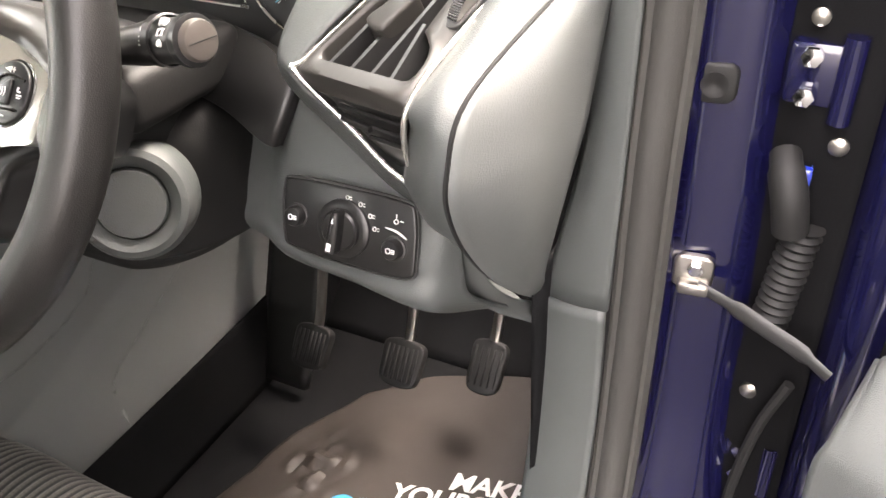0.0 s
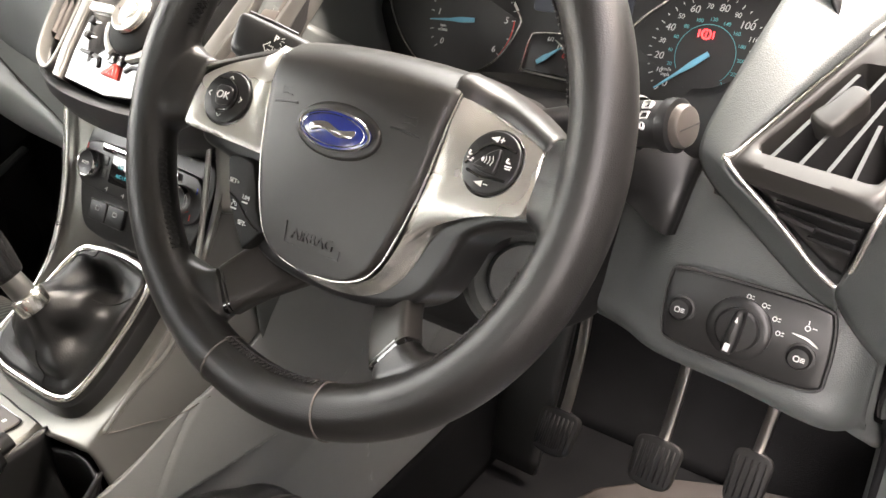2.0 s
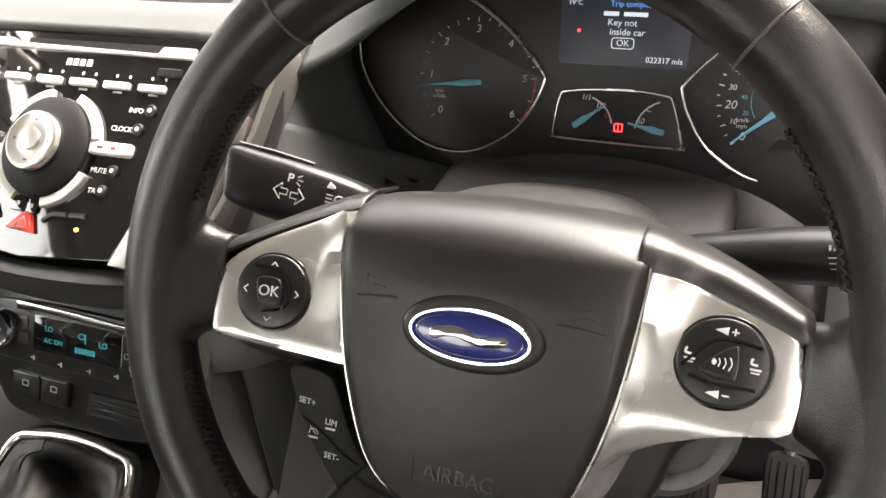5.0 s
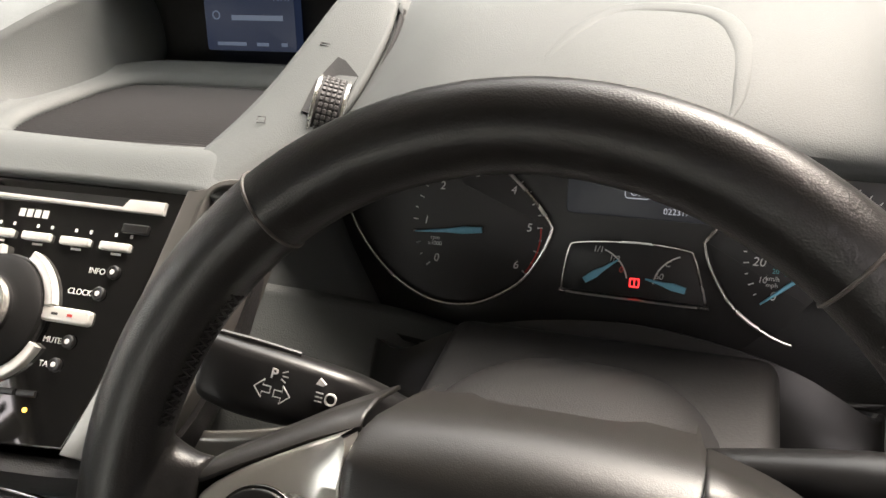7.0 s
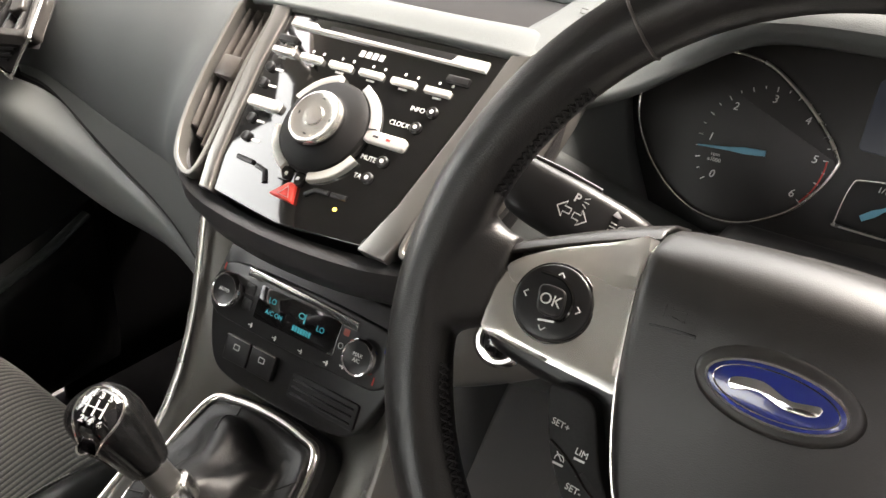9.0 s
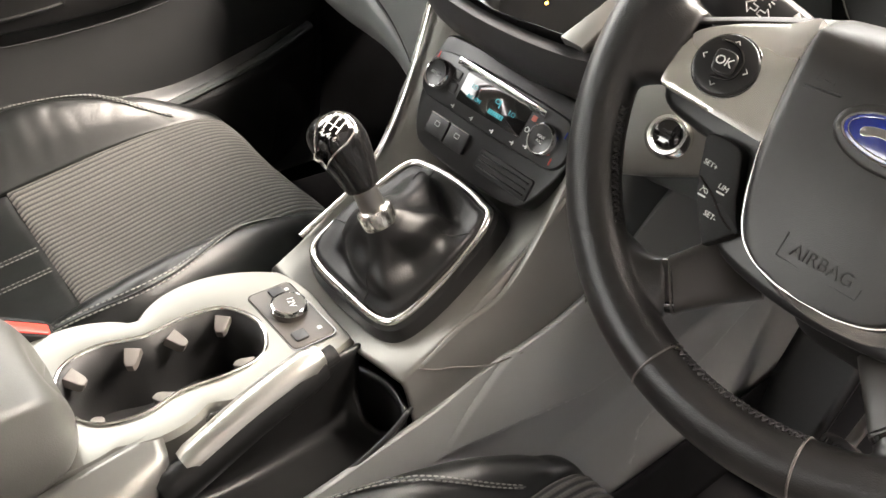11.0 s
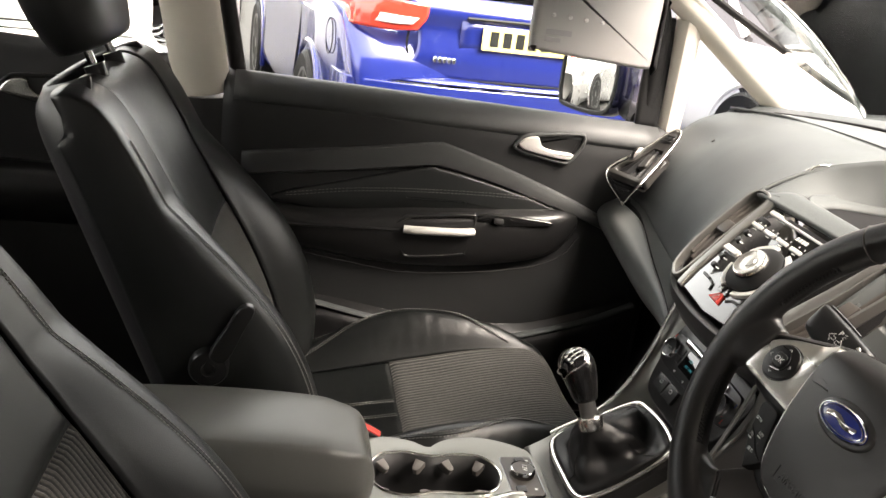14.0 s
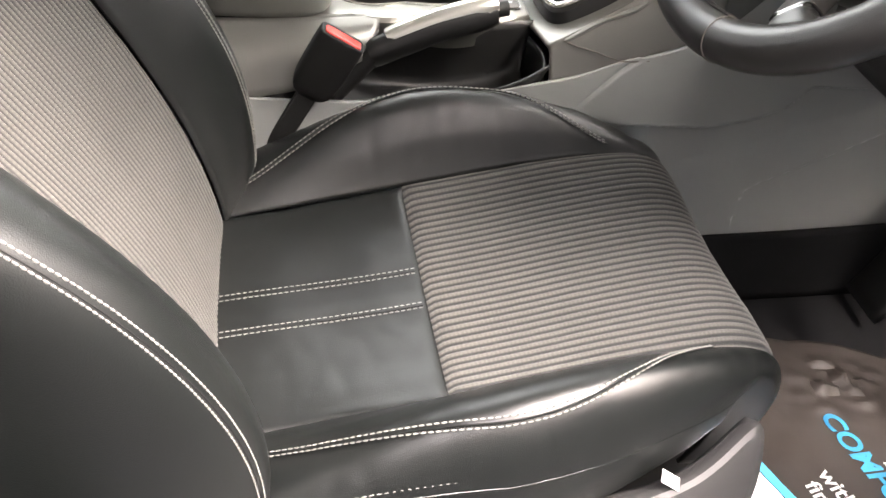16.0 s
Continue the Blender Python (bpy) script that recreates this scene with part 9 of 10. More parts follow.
# ---- driver's side opening ----
def driver_opening():
    # Same plastic as the end panel; the darker colour puts its shade in.
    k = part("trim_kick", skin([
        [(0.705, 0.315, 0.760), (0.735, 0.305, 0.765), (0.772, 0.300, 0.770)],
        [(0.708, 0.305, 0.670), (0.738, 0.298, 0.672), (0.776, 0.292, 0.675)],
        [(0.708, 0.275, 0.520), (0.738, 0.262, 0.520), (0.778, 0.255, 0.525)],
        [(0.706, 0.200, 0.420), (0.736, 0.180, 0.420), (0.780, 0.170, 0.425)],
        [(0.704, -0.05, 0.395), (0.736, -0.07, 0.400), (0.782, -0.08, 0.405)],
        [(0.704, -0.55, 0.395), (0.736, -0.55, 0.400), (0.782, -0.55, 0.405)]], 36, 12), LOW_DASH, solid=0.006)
    tagged(k, "grey kick panel and sill trim, darkened for shade", "trim", kind="structure")
    # Darker than the end panel too, for the weaker light here.
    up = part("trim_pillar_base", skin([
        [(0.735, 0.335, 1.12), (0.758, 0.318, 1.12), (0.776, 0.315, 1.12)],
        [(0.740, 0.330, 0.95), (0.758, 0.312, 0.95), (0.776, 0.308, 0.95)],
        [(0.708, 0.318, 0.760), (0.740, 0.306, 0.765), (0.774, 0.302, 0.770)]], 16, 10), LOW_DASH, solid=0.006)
    tagged(up, "grey trim beside the dashboard's end, darkened for shade", "trim", kind="structure")
    pside = part("trim_footwell_side", skin([[(-0.722, y, 1.05), (-0.722, y, 0.70), (-0.722, y, 0.34)] for y in (0.24, 0.5, 0.86)], 8, 8), CARPET, solid=0.01)
    tagged(pside, "black carpet on the passenger footwell's outer side", "trim", kind="structure")
    side = part("trim_footwell_side", skin([[(0.712, y, 0.80), (0.716, y, 0.60), (0.716, y, 0.37)] for y in (0.28, 0.5, 0.72)], 8, 8), CARPET, solid=0.006)
    tagged(side, "black carpet on the footwell's outer side", "trim", kind="structure")
    path = spline([(0.700, 0.10, 1.480), (0.755, 0.27, 1.30), (0.790, 0.325, 1.12), (0.794, 0.318, 0.90), (0.796, 0.305, 0.68), (0.800, 0.262, 0.52), (0.802, 0.185, 0.435), (0.804, -0.05, 0.418), (0.804, -0.50, 0.418)], 70)
    s = part("trim_door_seal", merge(tube(path, 0.0150, 14), tube([(x + 0.015, y + 0.006, z) for x, y, z in path], 0.008, 8), tube([(x - 0.014, y - 0.004, z) for x, y, z in path], 0.006, 8)), SEAL)
    tagged(s, "thick rubber door seal round the opening", "door seal", kind="structure")
    b = thing("door_pillar", "deep blue painted hinge pillar of the open door", "car body", (0.83, 0.37, 0.4), kind="structure")
    part("pillar_face", skin([
        [(0.800, 0.350, 1.30), (0.812, 0.362, 1.30), (0.835, 0.366, 1.30), (0.858, 0.372, 1.30), (0.872, 0.400, 1.30), (0.876, 0.46, 1.30)],
        [(0.806, 0.350, 1.00), (0.818, 0.364, 1.00), (0.838, 0.370, 1.00), (0.860, 0.376, 1.00), (0.878, 0.404, 1.00), (0.884, 0.46, 1.00)],
        [(0.810, 0.348, 0.80), (0.822, 0.362, 0.80), (0.842, 0.368, 0.80), (0.868, 0.376, 0.80), (0.890, 0.404, 0.80), (0.896, 0.46, 0.80)],
        [(0.812, 0.330, 0.60), (0.824, 0.346, 0.60), (0.846, 0.354, 0.60), (0.874, 0.366, 0.60), (0.898, 0.400, 0.60), (0.904, 0.46, 0.60)],
        [(0.814, 0.270, 0.45), (0.828, 0.284, 0.44), (0.850, 0.292, 0.43), (0.880, 0.310, 0.42), (0.906, 0.350, 0.41), (0.912, 0.44, 0.40)]], 40, 30), PAINT, b, solid=0.004)
    part("sill", skin([[(0.806, y, 0.415), (0.830, y, 0.412), (0.870, y, 0.395), (0.895, y, 0.34), (0.890, y, 0.22)] for y in (0.45, 0.2, -0.2, -0.8)], 16, 20), PAINT, b, "deep blue painted sill", solid=0.004)
    part("fender", skin([[(0.884, 0.462, 1.15), (0.915, 0.52, 1.12), (0.93, 0.75, 1.08)], [(0.905, 0.462, 0.75), (0.94, 0.52, 0.75), (0.95, 0.75, 0.75)], [(0.91, 0.45, 0.35), (0.94, 0.52, 0.35), (0.945, 0.75, 0.35)]], 12, 10), PAINT, b, "front wing", solid=0.004)
    m = Matrix.Translation((0.826, 0.3655, 0.972)) @ pose(0, 0, 0, 90, 0, 6)
    part("rubber_plug", moved(merge(plate(rounded(0.036, 0.034, 0.010), -0.002, 0.004, 0.003), lathe([(0.010, 0.003), (0.011, 0.0065), (0.006, 0.006), (0.004, 0.0045)], 24)), m), RUBBER, b, "black rubber plug")
    m = Matrix.Translation((0.834, 0.358, 0.795)) @ pose(0, 0, 0, 90, 0, 6)
    part("strap_bracket", moved(merge(plate(rounded(0.036, 0.034, 0.008), -0.004, 0.004, 0.002), box(0.028, 0.012, 0.014, (0.002, -0.012, 0.008), 0.003)), m), STEEL, b, "bright check strap bracket")
    part("bolt_head", moved(lathe([(0.0075, 0.003), (0.0075, 0.009), (0.0060, 0.0105), (0.0001, 0.0105)], 6), m @ pose(0.002, 0.006, 0)), CHROME, b)
    part("check_strap", tube(spline([(0.840, 0.350, 0.786), (0.870, 0.345, 0.778), (0.905, 0.336, 0.768), (0.935, 0.330, 0.758), (0.962, 0.318, 0.748)], 20), [0.006] * 6 + [0.009] * 10 + [0.006] * 4, 10, flat=0.35, up=(0, 1, 0)), DARK, b, "dark steel door check strap")
    # Black sheet stands in for the shade inside the hinge gap.
    part("hinge_gap", skin([[(0.866, 0.392, 1.26), (0.90, 0.383, 1.26), (0.945, 0.388, 1.26)], [(0.872, 0.392, 0.95), (0.90, 0.380, 0.95), (0.948, 0.380, 0.95)], [(0.880, 0.390, 0.70), (0.91, 0.376, 0.70), (0.950, 0.370, 0.70)], [(0.886, 0.372, 0.42), (0.92, 0.360, 0.42), (0.950, 0.372, 0.42)]], 24, 12), GAP_BLACK, b, "black sheet as the hinge gap's deep shade", solid=0.006)
    for x, z, w in ((0.905, 1.085, 0.010), (0.892, 1.03, 0.007), (0.925, 0.93, 0.008), (0.902, 0.66, 0.009), (0.93, 0.62, 0.006), (0.905, 0.50, 0.008)):
        part("gap_screw", moved(lathe([(w, 0), (w, 0.004), (w * 0.6, 0.006), (0.0001, 0.006)], 12), Matrix.Translation((x, 0.377, z)) @ pose(0, 0, 0, 90, 0, 0)), STEEL, b, "bright screw head")
    part("check_link", tube(spline([(0.935, 0.352, 0.700), (0.918, 0.350, 0.640), (0.908, 0.350, 0.560), (0.904, 0.346, 0.470)], 16), 0.0055, 8), RUBBER, b, "black cable in the hinge gap")
    part("wiring_clip", box(0.018, 0.012, 0.016, (0.903, 0.366, 0.905), 0.003), BADGE_BLUE, b, "small blue plastic clip")
    part("wiring_elbow", tube(spline([(0.905, 0.356, 0.858), (0.900, 0.354, 0.885), (0.893, 0.362, 0.905), (0.888, 0.378, 0.915)], 14), [0.015] * 10 + [0.013] * 4, 14), RUBBER, b, "black rubber elbow of the wiring")
    part("wiring_gaiter", moved(lathe([r for i in range(13) for r in ((0.0135, 0.008 * i), (0.0170, 0.008 * i + 0.004))], 20), Matrix.Translation((0.905, 0.355, 0.760)) @ pose(0, 0, 0, -6, 6, 0)), RUBBER, b, "ribbed rubber wiring gaiter")
    for z, x in ((0.985, 0.900), (0.565, 0.915)):
        h = part("hinge", merge(box(0.050, 0.030, 0.052, (x, 0.388, z), 0.006), moved(lathe([(0.009, -0.034), (0.009, 0.034)], 16), pose(x + 0.020, 0.372, z))), PAINT, b, "painted door hinge")
        for dz in (-0.016, 0.016):
            part("hinge_bolt", moved(lathe([(0.008, 0), (0.008, 0.006), (0.0001, 0.007)], 6), Matrix.Translation((x - 0.008, 0.372, z + dz)) @ pose(0, 0, 0, 90, 0, 0)), CHROME, h)
    # Second black sheet further in, again as painted shade.
    part("gap_shadow", skin([[(0.884, 0.47, 1.2), (0.93, 0.50, 1.2), (1.00, 0.49, 1.2)], [(0.905, 0.47, 0.35), (0.95, 0.50, 0.35), (1.01, 0.49, 0.35)]], 6, 8), GAP_BLACK, b, "black sheet as the shade between pillar and door", solid=0.01)
    # the open door itself, swung out ahead
    d = thing("driver_door", "open deep blue driver's door with grey inner panel", "car door", (0.97, 0.30, 0.4))
    part("door_edge", skin([
        [(0.935, 0.425, 1.22), (0.955, 0.378, 1.22), (0.985, 0.372, 1.22), (1.020, 0.400, 1.22), (1.10, 0.47, 1.22)],
        [(0.938, 0.420, 0.95), (0.960, 0.360, 0.95), (0.995, 0.350, 0.95), (1.030, 0.380, 0.95), (1.12, 0.46, 0.95)],
        [(0.940, 0.415, 0.72), (0.962, 0.345, 0.72), (1.000, 0.330, 0.72), (1.040, 0.352, 0.72), (1.14, 0.43, 0.72)],
        [(0.940, 0.420, 0.42), (0.958, 0.370, 0.42), (0.985, 0.356, 0.42), (1.020, 0.376, 0.42), (1.12, 0.44, 0.42)]], 30, 26), PAINT, d, "deep blue front edge of the door", solid=0.004)
    part("edge_seal", tube(spline([(0.990, 0.352, 1.18), (1.000, 0.334, 0.95), (1.004, 0.318, 0.74), (0.992, 0.345, 0.45)], 24), 0.007, 8), RUBBER, d)
    part("inner_panel", skin([
        [(0.990, 0.290, 0.800), (1.03, 0.255, 0.82), (1.30, 0.05, 0.84), (1.70, -0.22, 0.84)],
        [(0.972, 0.240, 0.760), (1.02, 0.200, 0.77), (1.28, 0.00, 0.80), (1.68, -0.26, 0.80)],
        [(0.965, 0.245, 0.700), (1.02, 0.205, 0.70), (1.28, 0.01, 0.70), (1.68, -0.26, 0.70)],
        [(0.985, 0.285, 0.45), (1.04, 0.25, 0.44), (1.31, 0.06, 0.44), (1.70, -0.22, 0.44)]], 20, 24), GREY, d, "pale grey inner panel", solid=0.01)
    part("upper_panel", skin([[(1.01, 0.33, 1.20), (1.30, 0.12, 1.15), (1.72, -0.18, 1.13)], [(0.995, 0.30, 0.98), (1.30, 0.08, 0.98), (1.70, -0.20, 0.98)], [(0.992, 0.292, 0.805), (1.30, 0.055, 0.845), (1.70, -0.215, 0.845)]], 14, 20), DARK, d, "dark upper door panel", solid=0.01)
    part("outer_skin", skin([[(1.06, 0.50, 1.14), (1.40, 0.24, 1.12), (1.80, -0.08, 1.12)], [(1.12, 0.50, 0.80), (1.46, 0.26, 0.80), (1.84, -0.05, 0.80)], [(1.09, 0.48, 0.40), (1.42, 0.24, 0.40), (1.80, -0.08, 0.40)]], 12, 16), PAINT, d, "deep blue outer skin", solid=0.004)


driver_opening()


# ---- footwell ----
def pedal(name, label, x, y, z, w, h, ribs, arm):
    p = thing(name, label, "pedal", m=Matrix.Translation((x, y, z)) @ pose(0, 0, 0, 52, 0, 0), group="pedals")
    part("pad", plate(spline([(-w * 0.46, h * 0.5), (w * 0.46, h * 0.5), (w * 0.54, 0), (w * 0.40, -h * 0.5), (-w * 0.40, -h * 0.5), (-w * 0.54, 0)], 40, True), -0.010, 0.004, 0.003), RUBBER, p, "black rubber pad")
    for i in range(ribs):
        xx = -w * 0.40 + w * 0.80 * i / (ribs - 1)
        part("rib", box(w * 0.055, h * 0.80, 0.004, (xx, 0, 0.0045), 0.0012, 1), RUBBER, p)
    if arm:
        inv = (Matrix.Translation((x, y, z)) @ pose(0, 0, 0, 52, 0, 0)).inverted()
        q = [inv @ Vector(v) for v in ((x, y + 0.012, z), (x + 0.004, y + 0.030, z + 0.05), (x + 0.010, y + 0.045, z + 0.15), (x + 0.010, y + 0.06, z + 0.30))]
        part("pedal_arm", tube(spline(q, 16), 0.0075, 10, flat=0.7), STEEL, p, "steel pedal arm")
    return p


pedal("clutch_pedal", "ribbed black rubber clutch pedal on a steel arm", 0.343, 0.405, 0.492, 0.050, 0.055, 7, True)
pedal("brake_pedal", "ribbed black rubber brake pedal on a steel arm", 0.472, 0.428, 0.490, 0.054, 0.058, 7, True)
pedal("accelerator_pedal", "tall black accelerator pedal", 0.577, 0.471, 0.487, 0.044, 0.066, 5, True)
rest = thing("foot_rest", "flat black plastic foot rest beside the clutch", "foot rest", (0.27, 0.56, 0.4))
part("pad", skin([[(0.213, 0.428, 0.372), (0.305, 0.424, 0.378)], [(0.210, 0.470, 0.450), (0.305, 0.466, 0.452)], [(0.208, 0.508, 0.540), (0.304, 0.506, 0.540)], [(0.206, 0.545, 0.640), (0.303, 0.542, 0.640)]], 14, 8), SATIN_BLACK, rest, solid=0.012)


def paper_mat():
    m = thing("floor_mat", "crumpled brown paper floor mat with printed words", "floor mat", (0.5, 0.3, 0.36))
    X0, X1 = 0.275, 0.700
    Y0, Y1 = -0.05, 0.590

    def h(x, y):
        z = 0.372 + 0.030 * max(0, (y - 0.44) / 0.2) ** 1.5
        z += 0.012 * math.exp(-((x - 0.36) / 0.05) ** 2) * (0.5 + 0.5 * math.sin(9 * y + 1)) + 0.004 * noise.noise(Vector((x * 9, y * 9, 3)))
        z += (0.007 * abs(noise.noise(Vector((x * 11 + 2, y * 14, 1)))) + 0.004 * abs(noise.noise(Vector((x * 25, y * 22, 7))))) * (0.35 + 0.65 * min(1, max(0, (0.30 - y) / 0.12)))
        z += 0.014 * math.exp(-(((x - 0.40) / 0.035) ** 2 + ((y - 0.30) / 0.06) ** 2)) * abs(noise.noise(Vector((x * 40, y * 30, 9)))) * 2
        return z
    rows = []
    for i, y in enumerate(np.linspace(Y0, Y1, 90)):
        left = float(np.interp(y, (-0.05, 0.299, 0.381, 0.456, 0.523, 0.560, 0.590), (0.262, 0.326, 0.354, 0.383, 0.463, 0.560, 0.660))) + 0.005 * math.sin(31 * y)
        rows.append([(x, y, h(x, y)) for x in np.linspace(left, X1, 70)])
    sheet = part("sheet", grid(np.array(rows)), PAPER, m, "brown paper sheet", solid=0.0008, angle=25)
    for tx, size, x, y, mt in (("MAKE", 0.038, 0.622, 0.372, WHITE), ("YOURSELF", 0.038, 0.596, 0.334, WHITE), ("COMFORTABLE", 0.038, 0.574, 0.294, CYAN)):
        ob = letters(tx, size, mt, sheet, pose(x, y, 0.002, 0, 0, 12), "printed_line", 0.0002, 0.2, 0.0012)
        M = ob.matrix_basis.copy()
        inv = M.inverted()
        for v in ob.data.vertices:
            w = M @ v.co
            v.co = inv @ Vector((w.x, w.y, h(w.x, w.y) + 0.0018))
    for tx, x, y in (("with", 0.548, 0.224), ("fina", 0.557, 0.196)):
        ob = letters(tx, 0.030, WHITE, sheet, pose(x, y, 0.002, 0, 0, 12), "printed_line", 0.0002, 0, 0.0006)
        M = ob.matrix_basis.copy()
        inv = M.inverted()
        for v in ob.data.vertices:
            w = M @ v.co
            v.co = inv @ Vector((w.x, w.y, h(w.x, w.y) + 0.0018))
    for a, b, mt, lab in ((0.138, 0.150, CYAN, "blue printed line"), (0.075, 0.136, WHITE, "white printed border")):
        part("printed_border", grid(np.array([[(x, y + 0.40 * (x - 0.52), h(x, y + 0.40 * (x - 0.52)) + 0.0016) for x in np.linspace(0.45, 0.69, 30)] for y in np.linspace(a, b, 8)])), mt, sheet, lab, solid=0.0004)
    return m


paper_mat()
# ---- sun visor ----
visor = thing("sun_visor", "pale grey sun visor folded down beside the passenger window", "sun visor", (-0.62, 0.07, 1.40))
vo = spline([(0.205, 1.226), (0.196, 1.214), (0.10, 1.218), (-0.03, 1.226), (-0.045, 1.236), (-0.045, 1.36), (-0.03, 1.385), (0.18, 1.385), (0.205, 1.37)], 56, True)
YZ = Matrix(((0, 0, 1, 0), (1, 0, 0, 0), (0, 1, 0, 0), (0, 0, 0, 1)))
part("board", moved(plate(vo, -0.010, 0.010, 0.008), Matrix.Translation((-0.625, 0, 0)) @ YZ), material("visor_vinyl", (0.42, 0.42, 0.41), 0.6, bump=0.1, size=700, vary=0.05), visor)
# Row of four small white dots on the board.
part("white_dot", merge(*[moved(lathe([(0.004, 0), (0.0035, 0.003), (0.0001, 0.004)], 12), Matrix.Translation((-0.615, y, 1.292 - 0.03 * y)) @ pose(0, 0, 0, 0, 90, 0)) for y in (-0.01, 0.022, 0.054, 0.086)]), LABEL, visor)
part("printed_bars", merge(box(0.001, 0.050, 0.010, (-0.6145, 0.005, 1.262)), box(0.001, 0.030, 0.008, (-0.6145, -0.005, 1.248))), material("faint_print", (0.33, 0.33, 0.33), 0.6), visor)
part("hinge_rod", tube([(-0.625, 0.20, 1.378), (-0.63, 0.235, 1.40)], 0.006, 8), DARK, visor)

# ---- outside ----
GROUND = 0.10
ASPHALT = material("asphalt", (0.042, 0.041, 0.040), 0.9, bump=0.8, size=220, vary=0.3)
n = 40
gx = np.linspace(-1, 1, n)
gp = np.array([[(400 * x ** 3, 400 * y ** 3, GROUND + 0.0 * x) for y in gx] for x in gx])
ground = part("ground", grid(gp), ASPHALT, smooth=False)
tagged(ground, "grey asphalt yard where the cars are parked", "ground", kind="structure")
kerb = part("pavement", merge(box(60, 3.0, 0.12, (-4, 14, GROUND + 0.06), 0.02)), material("concrete", (0.33, 0.32, 0.30), 0.9, bump=0.5, size=90, vary=0.15))
tagged(kerb, "pale concrete kerb and pavement", "pavement", kind="structure")

LAMP_RED = material("tail_lamp_red", (0.50, 0.035, 0.02), 0.15, coat=1.0, vary=0.05)
LAMP_CLEAR = material("tail_lamp_clear", (0.75, 0.70, 0.66), 0.15, coat=1.0, vary=0.05)
DARK_GLASS = material("dark_glass", (0.010, 0.012, 0.014), 0.04, coat=1.0, vary=0.05)
ALLOY = material("alloy", (0.16, 0.16, 0.16), 0.35, metal=0.8, vary=0.05)
YELLOW = material("plate_yellow", (0.80, 0.69, 0.24), 0.5, vary=0.03)
BLUE_CAR = material("bright_blue_paint", (0.012, 0.022, 0.185), 0.22, metal=0.15, coat=1.0, vary=0.06)
WHITE_CAR = material("white_paint", (0.78, 0.78, 0.76), 0.25, coat=1.0, vary=0.02)
SILVER_CAR = material("silver_paint", (0.42, 0.42, 0.42), 0.28, metal=0.7, coat=1.0, vary=0.05)
RED_CAR = material("red_paint", (0.30, 0.015, 0.015), 0.22, coat=1.0, vary=0.05)


def road_wheel(parent, x, y, side, R=0.325):
    m = Matrix.Translation((x, y, R)) @ pose(0, 0, 0, 0, 90 * side, 0)
    w = part("wheel", moved(lathe([(R * 0.70, -0.09), (R * 0.93, -0.10), (R, -0.08), (R, 0.08), (R * 0.93, 0.10), (R * 0.70, 0.085)], 48), m), RUBBER, parent, "black tyre")
    part("rim", moved(lathe([(R * 0.70, 0.05), (R * 0.71, 0.090), (R * 0.66, 0.088), (R * 0.64, 0.02)], 40, False), m), ALLOY, w)
    part("rim_back", moved(lathe([(R * 0.68, 0.0), (R * 0.68, 0.012)], 32), m), DARK, w)
    for k in range(5):
        a = 2 * math.pi * k / 5
        for d in (-0.10, 0.10):
            part("spoke", moved(tube([(0.05 * math.cos(a), 0.05 * math.sin(a), 0.068), (R * 0.66 * math.cos(a + d), R * 0.66 * math.sin(a + d), 0.080)], [0.024, 0.015], 6, flat=0.6), m), ALLOY, w)
    part("hub_cap", moved(lathe([(0.055, 0.03), (0.055, 0.078), (0.04, 0.085), (0.0001, 0.086)], 24), m), ALLOY, w)
    return w


